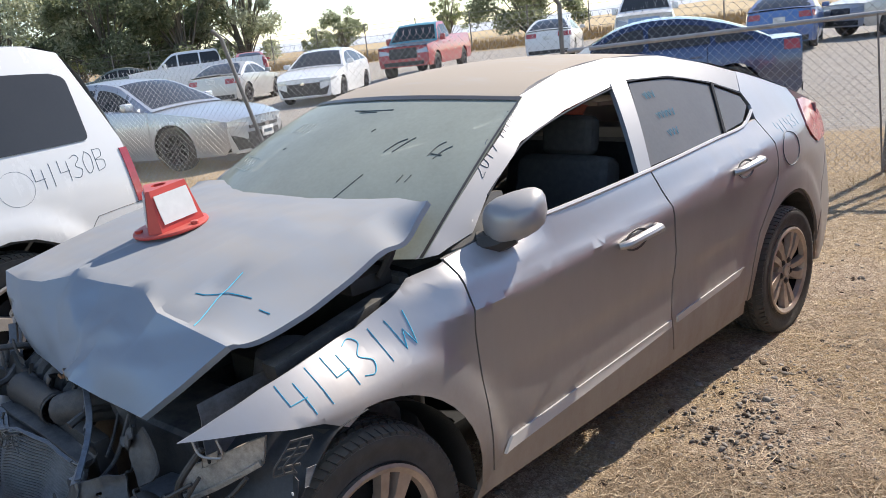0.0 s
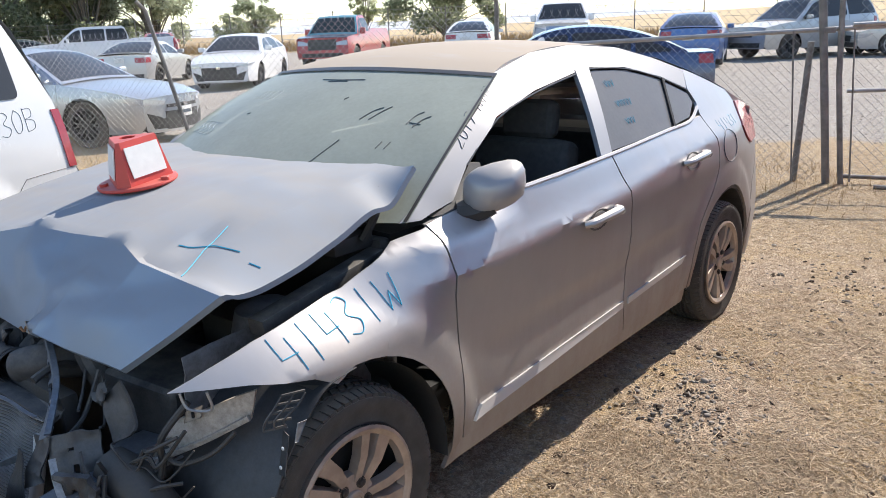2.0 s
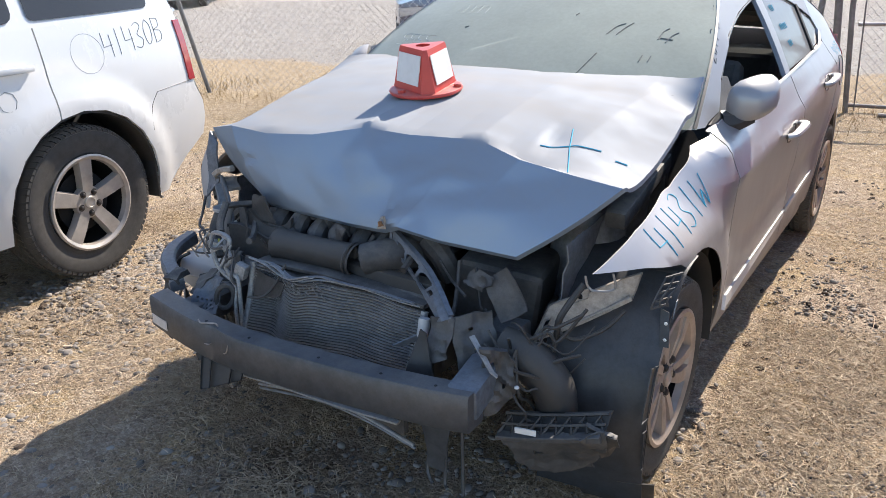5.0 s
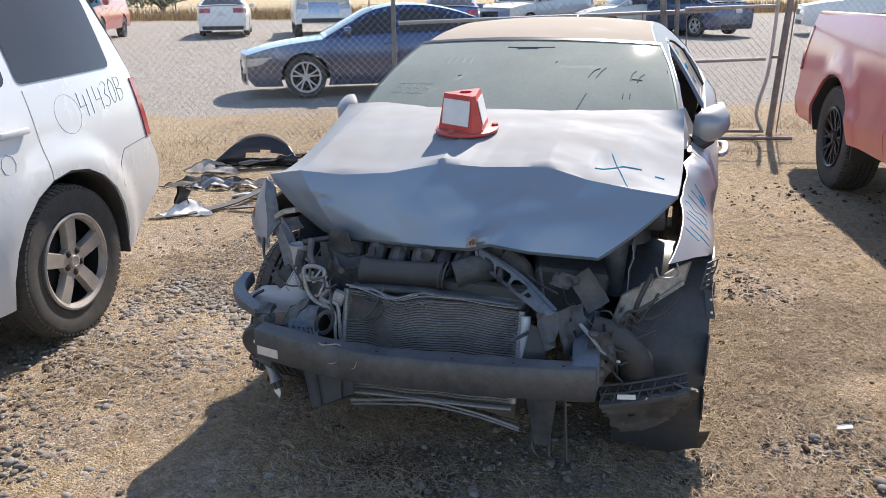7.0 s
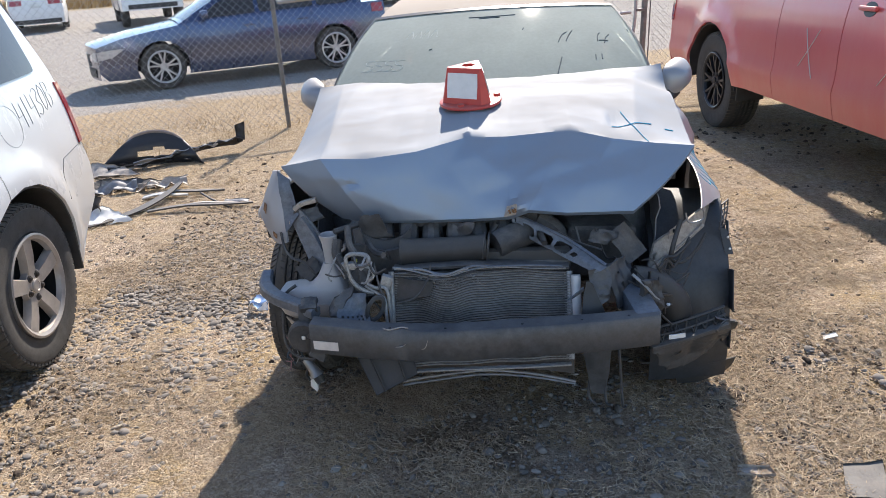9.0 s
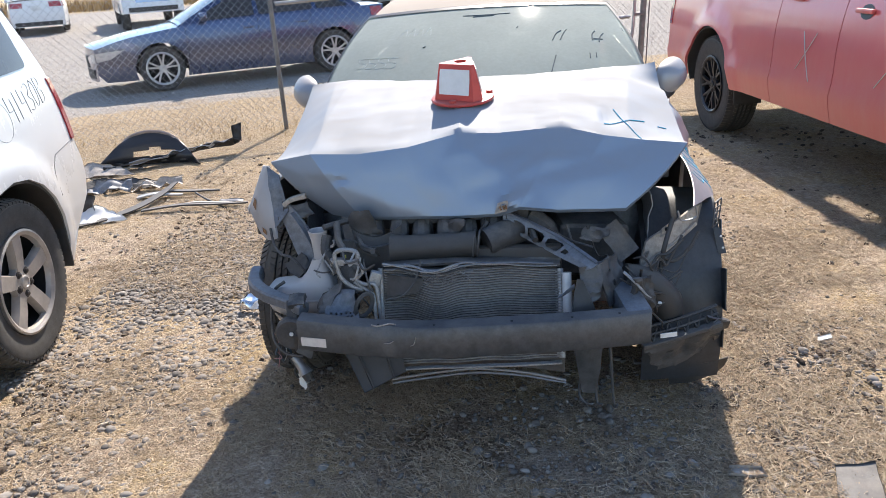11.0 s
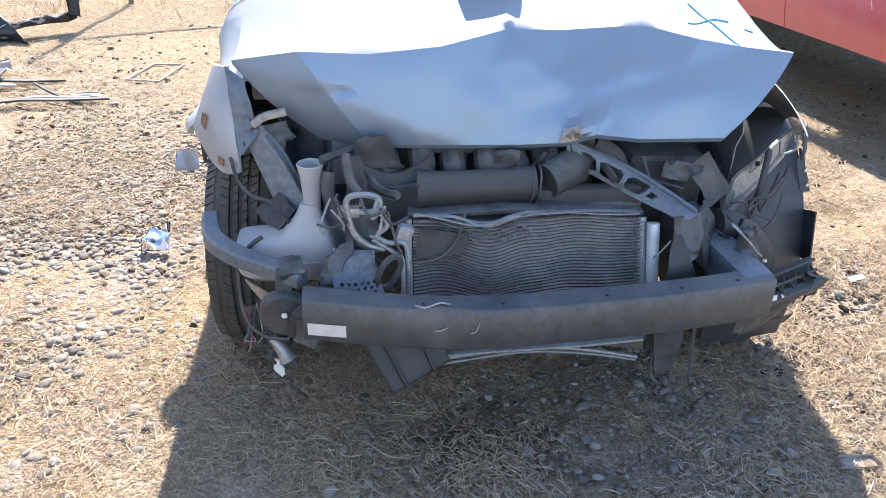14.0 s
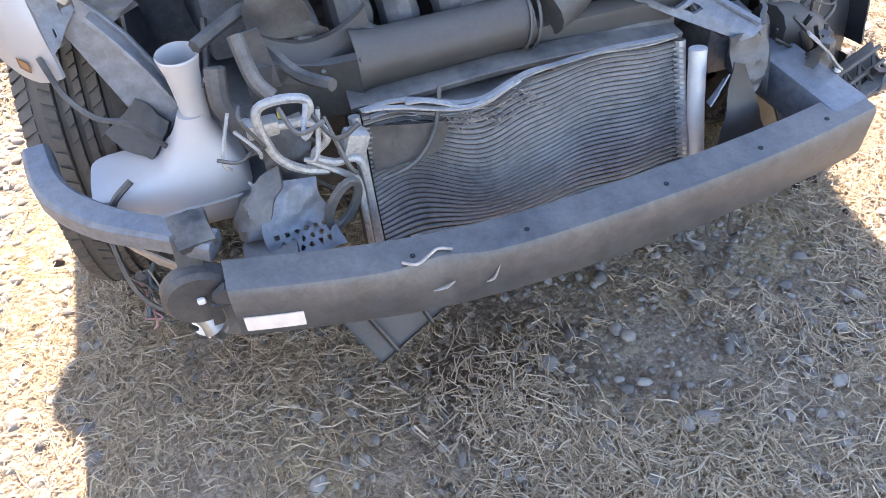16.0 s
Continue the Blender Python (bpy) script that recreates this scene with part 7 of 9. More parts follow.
def make_reservoir():
    rings = []
    for z, x0, x1, y0, y1 in ((0.64, -0.578, -0.534, -0.465, -0.42), (0.615, -0.59, -0.528, -0.47, -0.418), (0.59, -0.604, -0.516, -0.48, -0.412), (0.566, -0.628, -0.505, -0.492, -0.40), (0.554, -0.69, -0.498, -0.50, -0.385), (0.545, -0.745, -0.494, -0.505, -0.375), (0.50, -0.757, -0.488, -0.51, -0.37), (0.46, -0.742, -0.485, -0.505, -0.37), (0.438, -0.715, -0.495, -0.49, -0.38), (0.432, -0.68, -0.52, -0.46, -0.40)):
        ring = []
        for k in range(28):
            t = 2 * math.pi * k / 28
            c, q = math.cos(t), math.sin(t)
            e = 0.36 if z < 0.57 else 0.6 if z < 0.6 else 0.9
            ring.append(((x0 + x1) / 2 + (x1 - x0) / 2 * math.copysign(abs(c) ** e, c), (y0 + y1) / 2 + (y1 - y0) / 2 * math.copysign(abs(q) ** e, q) - 0.006 * math.exp(-((z - 0.5) / 0.02) ** 2) * math.sin(7 * t), z))
        rings.append(ring)
    ob = part("washer_tank", loft(rings), TANK, wreck, "milky plastic washer tank with a funnel neck", angle=50)
    part("tank_neck", spun([(0.022, -0.13), (0.023, -0.08), (0.027, -0.03), (0.034, 0.0), (0.0325, 0.003), (0.026, -0.02), (0.019, -0.1)], 24, (-0.550, -0.438, 0.742)), TANK, ob)
    part("neck_hook", tube([(-0.525, -0.44, 0.69), (-0.505, -0.44, 0.682), (-0.494, -0.44, 0.69), (-0.494, -0.44, 0.706)], 0.0055, 7, 4), TANK, ob)
    part("tank_rib", tube([(-0.675, -0.497, 0.573), (-0.708, -0.511, 0.552), (-0.718, -0.515, 0.52), (-0.712, -0.515, 0.49)], 0.006, 6, 4), BLACK, ob)
    part("tank_seam", tube([(-0.755, -0.44, 0.50), (-0.72, -0.507, 0.498), (-0.62, -0.514, 0.502), (-0.51, -0.508, 0.50)], 0.0035, 6, 4), TANK, ob)
    part("sensor_cover", shred([(-0.70, -0.395, 0.60), (-0.645, -0.375, 0.645), (-0.595, -0.41, 0.605), (-0.64, -0.45, 0.56)], 0.012, 0.02, 0.010, 8, 16), BLACK, wreck, "dark torn rubber cover")
    part("wire", tube([(-0.76, -0.33, 0.72), (-0.74, -0.37, 0.67), (-0.70, -0.42, 0.65), (-0.66, -0.44, 0.645), (-0.63, -0.45, 0.62), (-0.61, -0.44, 0.58)], 0.005, 6, 5), DUSTY_BLACK, wreck)
    part("support_arm", rail([(-0.822, -0.36, 0.56), (-0.80, -0.46, 0.548), (-0.73, -0.545, 0.545), (-0.64, -0.60, 0.538), (-0.57, -0.64, 0.528)], [0.045, 0.05, 0.05, 0.048, 0.045], [0.05, 0.046, 0.042, 0.040, 0.038]), BLUE_BRACKET, wreck, "bent blue-grey support arm")
    part("support_strap", bar((-0.612, -0.625, 0.555), (-0.618, -0.655, 0.44), 0.04, 0.016, 0.004, (0, 1, 0)), DUSTY_BLACK, wreck)
    part("strap_cap", shred([(-0.63, -0.59, 0.565), (-0.575, -0.59, 0.57), (-0.565, -0.645, 0.545), (-0.62, -0.65, 0.54)], 0.02, 0.025, 0.008, 4, 10), DUSTY_BLACK, wreck)
    horn = lathe([(0.001, 0.0), (0.05, 0.0), (0.058, 0.008), (0.06, 0.03), (0.05, 0.04), (0.001, 0.042)], 24)
    bmesh.ops.transform(horn, matrix=Matrix.Translation((-0.618, -0.67, 0.445)) @ Euler((0, 0, radians(90))).to_matrix().to_4x4(), verts=horn.verts)
    h = part("horn", horn, DUSTY_BLACK, wreck, "round black horn")
    part("horn_bolt", box((-0.615, -0.674, 0.45), (0.014, 0.008, 0.014), 0.005), LABEL_WHITE, h)
    part("horn_bracket", plate([(-0.60, -0.70, 0.46), (-0.565, -0.70, 0.45), (-0.565, -0.68, 0.39), (-0.61, -0.68, 0.39)], 0.004, 0.004), DUSTY_BLACK, wreck)
    part("beige_shield", plate([(-0.73, -0.50, 0.45), (-0.60, -0.60, 0.42), (-0.60, -0.58, 0.37), (-0.69, -0.50, 0.38)], 0.004, 0.01), BEIGE_STEEL, wreck, "torn beige plate")
    part("beige_shield", plate([(-0.59, -0.60, 0.42), (-0.545, -0.62, 0.43), (-0.55, -0.60, 0.38), (-0.585, -0.59, 0.38)], 0.004, 0.008), BEIGE_STEEL, wreck)
    part("horn_mouth", rail([(-0.585, -0.685, 0.475), (-0.565, -0.69, 0.445), (-0.562, -0.695, 0.405), (-0.57, -0.70, 0.385)], [0.03, 0.045, 0.055, 0.06], 0.02, 4, (0, 1, 0)), DUSTY_BLACK, h)
    lamp = part("bulb_socket", tube([(-0.673, -0.52, 0.285), (-0.655, -0.525, 0.262), (-0.640, -0.53, 0.240), (-0.630, -0.535, 0.222)], [0.013, 0.017, 0.020, 0.028], 14, 3), GALV, wreck, "dangling silvery bulb socket")
    part("lamp_plug", tube([(-0.630, -0.535, 0.224), (-0.617, -0.54, 0.200)], [0.02, 0.017], 10, 1), BLACK, lamp)
    part("socket_cord", tube([(-0.665, -0.52, 0.25), (-0.68, -0.51, 0.215), (-0.672, -0.50, 0.185)], 0.005, 6, 4), DUSTY_BLACK, lamp)
    part("broken_clip", shred([(-0.693, -0.475, 0.185), (-0.668, -0.48, 0.178), (-0.645, -0.485, 0.128), (-0.662, -0.48, 0.118)], 0.005, 0.02, 0.014, 6, 10), LABEL_WHITE, wreck, "broken white clip")
    part("wire_connector", box((-0.722, -0.50, 0.262), (0.05, 0.022, 0.024), 0.005, (0, 20, 10)), DUSTY_BLACK, wreck, "dusty plastic wire connector")
    part("wire_connector", box((-0.715, -0.50, 0.345), (0.035, 0.025, 0.045), 0.006, (0, -12, 0)), BLACK, wreck)
    rose = plain("faded_pink_wire", (0.30, 0.16, 0.17), 0.6)
    rw = random.Random(77)
    for k in range(12):
        a = Vector((rw.uniform(-0.745, -0.690), rw.uniform(-0.53, -0.49), rw.uniform(0.34, 0.40)))
        b = Vector((rw.uniform(-0.745, -0.670), rw.uniform(-0.53, -0.49), rw.uniform(0.235, 0.285)))
        mids = [a.lerp(b, q) + Vector((rw.uniform(-0.02, 0.025), rw.uniform(-0.03, 0.0), rw.uniform(-0.02, 0.015))) for q in (0.3, 0.65)]
        part("wire", tube([a] + mids + [b], rw.choice((0.0018, 0.0024, 0.0038)), 5, 5), rw.choice((MARK_BLACK, rose, TUBE_ALU, DUSTY_BLACK)), wreck)
    part("wire", tube([(-0.75, -0.46, 0.47), (-0.735, -0.53, 0.37), (-0.69, -0.56, 0.32), (-0.62, -0.57, 0.31)], 0.005, 6, 6), DUSTY_BLACK, wreck)


def make_pipes():
    part("coolant_pipe", tube([(-0.49, -0.53, 0.665), (-0.455, -0.56, 0.67), (-0.41, -0.575, 0.672), (-0.385, -0.575, 0.68), (-0.385, -0.57, 0.705), (-0.42, -0.57, 0.715), (-0.455, -0.57, 0.708), (-0.46, -0.575, 0.68), (-0.445, -0.58, 0.62), (-0.41, -0.58, 0.585), (-0.37, -0.585, 0.575)], 0.0078, 8, 4), TUBE_ALU, wreck, "looped pale aluminium pipe")
    part("coolant_pipe", tube([(-0.41, -0.575, 0.672), (-0.375, -0.585, 0.668), (-0.365, -0.59, 0.64), (-0.39, -0.59, 0.615), (-0.36, -0.6, 0.60), (-0.325, -0.605, 0.60), (-0.315, -0.61, 0.55), (-0.312, -0.615, 0.42)], 0.0066, 8, 4), TUBE_ALU, wreck)
    part("coolant_pipe", tube([(-0.40, -0.58, 0.60), (-0.35, -0.60, 0.575), (-0.33, -0.61, 0.56), (-0.328, -0.62, 0.50), (-0.325, -0.622, 0.40)], 0.0058, 8, 4), TUBE_ALU, wreck)
    part("pipe_block", box((-0.455, -0.565, 0.67), (0.05, 0.026, 0.026), 0.006), TUBE_ALU, wreck)
    part("pipe_block", box((-0.325, -0.585, 0.615), (0.04, 0.03, 0.05), 0.008, (0, 20, 10)), TUBE_ALU, wreck)
    part("yellow_tag", box((-0.425, -0.574, 0.692), (0.010, 0.005, 0.012), 0.002), plain("yellow_tag", (0.34, 0.36, 0.06), 0.6), wreck)
    part("hose", tube([(-0.50, -0.50, 0.745), (-0.505, -0.52, 0.70), (-0.49, -0.53, 0.665), (-0.465, -0.55, 0.62)], 0.017, 9, 4), DUSTY_BLACK, wreck)
    part("hose", tube([(-0.46, -0.50, 0.79), (-0.45, -0.54, 0.74), (-0.43, -0.56, 0.715)], 0.012, 9, 4), DUSTY_BLACK, wreck)
    part("pulley_belt", rail([(-0.362 + 0.026 * math.cos(t) + 0.012 * math.sin(t), -0.628 + 0.012 * math.cos(t), 0.535 + 0.042 * math.sin(t)) for t in np.linspace(0, 6.2832, 17)], 0.014, 0.012, 1, (0, 1, 0)), DUSTY_BLACK, wreck, "dusty rubber belt loop")
    dots = [(0.14 + 0.14 * i + 0.05 * (j % 2), 0.66 + 0.11 * j, 0.034, 0.034) for i in range(6) for j in range(3)]
    part("bracket_plate", shred([(-0.495, -0.575, 0.575), (-0.395, -0.60, 0.58), (-0.375, -0.655, 0.485), (-0.49, -0.675, 0.475)], 0.003, 0.02, 0.010, 3, 52, dots), BLUE_BRACKET, wreck, "perforated blue-grey bracket")
    part("bracket_plate", shred([(-0.48, -0.62, 0.50), (-0.43, -0.64, 0.51), (-0.42, -0.69, 0.40), (-0.47, -0.69, 0.40)], 0.004, 0.02, 0.01, 5), BEAM_STEEL, wreck)
    part("torn_bracket", shred([(-0.545, -0.60, 0.50), (-0.50, -0.58, 0.575), (-0.455, -0.585, 0.60), (-0.49, -0.64, 0.51)], 0.005, 0.04, 0.02, 7), BEAM_STEEL, wreck, "torn dark bracket")
    part("torn_bracket", shred([(-0.47, -0.53, 0.62), (-0.40, -0.54, 0.64), (-0.38, -0.56, 0.56), (-0.46, -0.56, 0.55)], 0.005, 0.05, 0.02, 19), DUSTY_BLACK, wreck)
    for k in range(12):
        r = random.Random(100 + k)
        a = Vector((r.uniform(-0.52, -0.36), r.uniform(-0.60, -0.54), r.uniform(0.54, 0.72)))
        b = a + Vector((r.uniform(-0.07, 0.07), r.uniform(-0.05, 0.0), r.uniform(-0.10, 0.02)))
        part("cable", tube([a, (a + b) / 2 + Vector((r.uniform(-0.02, 0.02), -0.02, r.uniform(-0.03, 0.03))), b], r.choice((0.003, 0.004, 0.008)), 6, 5), r.choice((BLACK, DUSTY_BLACK, TUBE_ALU)), wreck)
    for k in range(6):
        r = random.Random(300 + k)
        x, z = r.uniform(-0.45, 0.42), r.uniform(0.66, 0.78)
        part("torn_bracket", shred([(x, -0.40, z), (x + r.uniform(0.05, 0.12), -0.43, z + r.uniform(-0.03, 0.03)), (x + r.uniform(0.04, 0.1), -0.44, z - r.uniform(0.04, 0.09)), (x - 0.02, -0.43, z - r.uniform(0.03, 0.07))], 0.004, 0.05, 0.025, k, 10), DUSTY_BLACK, wreck)
    for k in range(14):
        r = random.Random(k)
        x = -0.5 + 0.9 * k / 13
        a = Vector((x, -0.36 + r.uniform(-0.06, 0.06), 0.70 + r.uniform(-0.05, 0.05)))
        b = a + Vector((r.uniform(-0.18, 0.18), r.uniform(-0.16, -0.04), r.uniform(-0.12, 0.04)))
        part("cable", tube([a, (a + b) / 2 + Vector((0, 0, r.uniform(-0.08, 0.04))), b], r.choice((0.004, 0.006, 0.011)), 6, 6), r.choice((BLACK, DUSTY_BLACK, DUSTY_BLACK)), wreck)
    part("loose_cable", tube([(-0.17, -0.55, 0.66), (-0.19, -0.58, 0.60), (-0.23, -0.595, 0.555), (-0.29, -0.60, 0.54)], 0.004, 6, 5), DUSTY_BLACK, wreck)


def make_supports():
    # diagonal upper tie bar: a pressed plate with large rounded openings, its end folded down
    lower = curve_points([(0.11, -0.40, 0.712), (0.165, -0.42, 0.698), (0.275, -0.48, 0.652), (0.385, -0.562, 0.618)], 30)
    upper = curve_points([(0.11, -0.39, 0.782), (0.15, -0.405, 0.766), (0.325, -0.48, 0.692), (0.425, -0.56, 0.638)], 30)

    def tie_fn(u, v):
        k = min(len(lower) - 1, int(round(u * (len(lower) - 1))))
        return lower[k].lerp(upper[k], v) + Vector((0, -0.006 * math.sin(math.pi * v) + 0.003 * noise.noise((u * 6, v * 3, 2)), 0))
    bm = sheet(len(lower) - 1, 26, tie_fn)
    bm.faces.ensure_lookup_table()
    nu = len(lower) - 1
    gone = []
    for k, f in enumerate(bm.faces):
        u, v = (k // 26 + 0.5) / nu, (k % 26 + 0.5) / 26
        if any((abs(u - cu) / ru) ** 4 + (abs(v - cv) / rv) ** 4 < 1 for cu, cv, ru, rv in ((0.36, 0.5, 0.052, 0.30), (0.49, 0.5, 0.056, 0.31), (0.625, 0.5, 0.056, 0.31), (0.25, 0.5, 0.026, 0.14), (0.72, 0.45, 0.025, 0.16), (0.16, 0.72, 0.02, 0.12))):
            gone.append(f)
    bmesh.ops.delete(bm, geom=gone, context="FACES")
    rim(bm, (0, 0.007, 0))
    tie = part("tie_bar", bm, BLUE_BRACKET, wreck, "pressed steel tie bar with rounded openings, hanging askew")
    part("tie_bar_flange", rail([tie_fn(u, 1.0) + Vector((0, 0.004, 0.002)) for u in (0.02, 0.3, 0.6, 0.98)], 0.016, 0.006, 4), BLUE_BRACKET, tie)
    part("lamp_panel", shred([(0.365, -0.565, 0.63), (0.44, -0.56, 0.64), (0.435, -0.59, 0.53), (0.36, -0.60, 0.50)], 0.004, 0.025, 0.008, 2), BEAM_STEEL, wreck, "creased support panel")
    part("shield", shred([(0.352, -0.60, 0.605), (0.372, -0.605, 0.600), (0.455, -0.655, 0.40), (0.315, -0.665, 0.39)], 0.004, 0.008, 0.003, 4), BLACK, wreck, "black pointed plastic shield")
    part("shield_flap", shred([(0.29, -0.64, 0.555), (0.345, -0.605, 0.585), (0.35, -0.59, 0.565), (0.30, -0.615, 0.545)], 0.003, 0.006, 0.004, 6, 8), BLUE_BRACKET, wreck)
    part("cast_plate", shred([(0.47, -0.43, 0.545), (0.61, -0.42, 0.56), (0.70, -0.43, 0.45), (0.54, -0.45, 0.40)], 0.03, 0.06, 0.02, 8, 20, [(0.25, 0.4, 0.06, 0.06), (0.6, 0.3, 0.05, 0.05), (0.8, 0.7, 0.06, 0.05)]), BEIGE_STEEL, wreck, "blotchy tan mounting plate")
    part("lock_panel", prism([(-0.3, 0.80), (0.2, 0.80), (0.2, 0.74), (-0.3, 0.73)], -0.36, -0.30, 0.012), DUSTY_BLACK, wreck)
    # inner aprons and towers
    for sg in (1, -1):
        part("inner_apron", plate([(sg * 0.63, 0.36, 0.86), (sg * 0.63, -0.30, 0.80), (sg * 0.60, -0.30, 0.46), (sg * 0.60, 0.36, 0.46)], 0.004, 0.02, 5 * sg, 8), PRIMER_STEEL, wreck)
        part("strut_tower", spun([(0.001, 0.0), (0.05, 0.0), (0.09, -0.02), (0.11, -0.1), (0.13, -0.3)], 20, (sg * 0.56, 0.02, 0.84)), PRIMER_STEEL, wreck)
        part("upper_rail", bar((sg * 0.66, 0.36, 0.90), (sg * 0.69, -0.12, 0.83), 0.06, 0.05, 0.008), PRIMER_STEEL if sg < 0 else DUSTY_BLACK, wreck)
    brace = part("beige_brace", shred([(0.815, -0.225, 0.742), (0.605, -0.345, 0.640), (0.578, -0.385, 0.545), (0.800, -0.235, 0.665)], 0.010, 0.006, 0.003, 3, 18, [(0.92, 0.6, 0.05, 0.10)]), BEIGE_STEEL, wreck, "beige brace with bolt holes")
    part("brace_tab", plate([(0.705, -0.305, 0.700), (0.665, -0.328, 0.680), (0.660, -0.332, 0.650), (0.700, -0.309, 0.668)], 0.004, 0.001, 2, 4), BEIGE_STEEL, brace)
    # near-black block drawn for the shaded hole
    part("brace_hole", box((0.684, -0.322, 0.674), (0.014, 0.008, 0.014), 0.004, (0, 0, -30)), DARK, brace)
    part("brace_lip", rail([(0.798, -0.245, 0.668), (0.69, -0.315, 0.600), (0.585, -0.39, 0.548)], 0.012, 0.014, 4), BEIGE_STEEL, brace)
    part("brace_hose", tube([(0.70, -0.34, 0.72), (0.665, -0.40, 0.64), (0.655, -0.40, 0.57), (0.64, -0.42, 0.50), (0.60, -0.44, 0.455)], 0.009, 8, 5), BLACK, wreck)
    part("brace_hose", tube([(0.655, -0.40, 0.60), (0.70, -0.38, 0.575), (0.76, -0.33, 0.60), (0.80, -0.29, 0.65)], 0.006, 8, 5), BLACK, wreck)
    part("lamp_loop", tube([(0.775, -0.335, 0.765), (0.782, -0.33, 0.722), (0.745, -0.345, 0.712), (0.722, -0.36, 0.722), (0.712, -0.365, 0.755)], 0.0035, 7, 4), GALV, wreck)
    part("diagonal_leg", rail([(-0.70, -0.315, 0.79), (-0.655, -0.34, 0.72), (-0.60, -0.38, 0.61), (-0.575, -0.40, 0.55)], [0.06, 0.085, 0.095, 0.07], 0.010, 4, (0, 1, 0.3)), PRIMER_STEEL, wreck, "flat pressed steel leg")
    part("leg_flange", rail([(-0.665, -0.352, 0.785), (-0.615, -0.378, 0.715), (-0.56, -0.415, 0.61), (-0.545, -0.43, 0.56)], 0.008, 0.024, 4, (0, 1, 0.3)), PRIMER_STEEL, wreck)
    part("lamp_bracket", shred([(-0.757, -0.29, 0.95), (-0.712, -0.30, 0.915), (-0.682, -0.335, 0.79), (-0.735, -0.345, 0.725)], 0.006, 0.014, 0.004, 6, 18, [(0.75, 0.72, 0.05, 0.04), (0.3, 0.9, 0.04, 0.03)]), BLUE_BRACKET, wreck, "pressed blue-grey lamp bracket")
    part("lamp_bracket", shred([(-0.70, -0.325, 0.80), (-0.61, -0.31, 0.81), (-0.59, -0.32, 0.765), (-0.725, -0.345, 0.73)], 0.008, 0.04, 0.012, 16), BEAM_STEEL, wreck)
    part("cross_stay", rail([(-0.695, -0.335, 0.81), (-0.665, -0.332, 0.83), (-0.61, -0.328, 0.842)], 0.022, 0.018, 4), BEIGE_STEEL, wreck)
    def lobe(u, v):
        a, b = Vector((-0.752, -0.275, 0.945)).lerp(Vector((-0.735, -0.345, 0.685)), v), Vector((-0.80, -0.20, 0.93)).lerp(Vector((-0.862, -0.245, 0.775)), v ** 0.8)
        puff = math.sin(math.pi * min(1.0, u * 0.9 + 0.05)) * math.sin(math.pi * (0.08 + 0.84 * v))
        return a.lerp(b, u) + Vector((-0.012, -0.030, 0.0)) * puff + Vector((0, 0, -0.05 * v * v * math.sin(math.pi * u))) + Vector((0, -0.006, 0)) * noise.noise((u * 3, v * 4, 6))
    part("fender_lobe", sheet(16, 18, lobe, (0.004, 0.006, 0)), LOBE_PAINT, wreck, "smooth folded silver lobe of the crushed fender")
    part("rust_patch", shred([lobe(0.66, 0.50) + Vector((-0.002, -0.003, 0)), lobe(0.84, 0.52) + Vector((-0.002, -0.003, 0)), lobe(0.82, 0.68) + Vector((-0.002, -0.003, 0)), lobe(0.68, 0.66) + Vector((-0.002, -0.003, 0))], 0.002, 0.003, 0.008, 4, 10), RUST, wreck)
    part("rust_patch", shred([lobe(0.30, 0.86) + Vector((-0.001, -0.003, 0)), lobe(0.40, 0.84) + Vector((-0.001, -0.003, 0)), lobe(0.42, 0.90) + Vector((-0.001, -0.003, 0)), lobe(0.31, 0.92) + Vector((-0.001, -0.003, 0))], 0.002, 0.003, 0.006, 5, 8), RUST, wreck)
    part("hanging_clip", shred([(-0.85, -0.22, 0.76), (-0.825, -0.225, 0.765), (-0.83, -0.22, 0.66), (-0.855, -0.215, 0.66)], 0.01, 0.006, 0.003, 4, 12, [(0.5, 0.6, 0.2, 0.07), (0.5, 0.85, 0.2, 0.07)]), BLACK, wreck, "black clip with slots")
    # engine, battery and covers in the dark
    part("engine_cover", box((-0.08, -0.10, 0.72), (0.56, 0.36, 0.10), 0.03, (4, 0, 0), 3), DUSTY_BLACK, wreck)
    part("engine_block", box((-0.08, -0.12, 0.48), (0.62, 0.36, 0.42), 0.04, None, 3), DUSTY_BLACK, wreck)
    part("air_box", box((0.40, -0.20, 0.60), (0.26, 0.26, 0.2), 0.03, (0, 6, 12), 3), DUSTY_BLACK, wreck)
    part("battery", box((0.40, 0.08, 0.66), (0.26, 0.18, 0.2), 0.012), BLACK, wreck)
    part("fuse_box", box((-0.44, -0.16, 0.68), (0.16, 0.22, 0.14), 0.02, (0, 0, 8)), PRIMER_STEEL, wreck)
    part("intake_runner", tube([(0.2, -0.33, 0.74), (0.26, -0.34, 0.70), (0.28, -0.32, 0.64)], 0.035, 10, 4), DUSTY_BLACK, wreck)
    for k in range(4):
        part("manifold_runner", tube([(-0.28 + 0.11 * k, -0.28, 0.76), (-0.28 + 0.11 * k, -0.34, 0.74), (-0.28 + 0.11 * k, -0.35, 0.68)], 0.026, 9, 4), DUSTY_BLACK, wreck)
    part("scuttle", box((0, 0.28, 0.95), (1.3, 0.16, 0.05), 0.015), BLACK, wreck)
    part("wiper_arm", tube([(0.45, 0.22, 0.99), (0.2, 0.26, 1.035), (-0.1, 0.28, 1.05)], 0.008, 6, 3), BLACK, wreck)
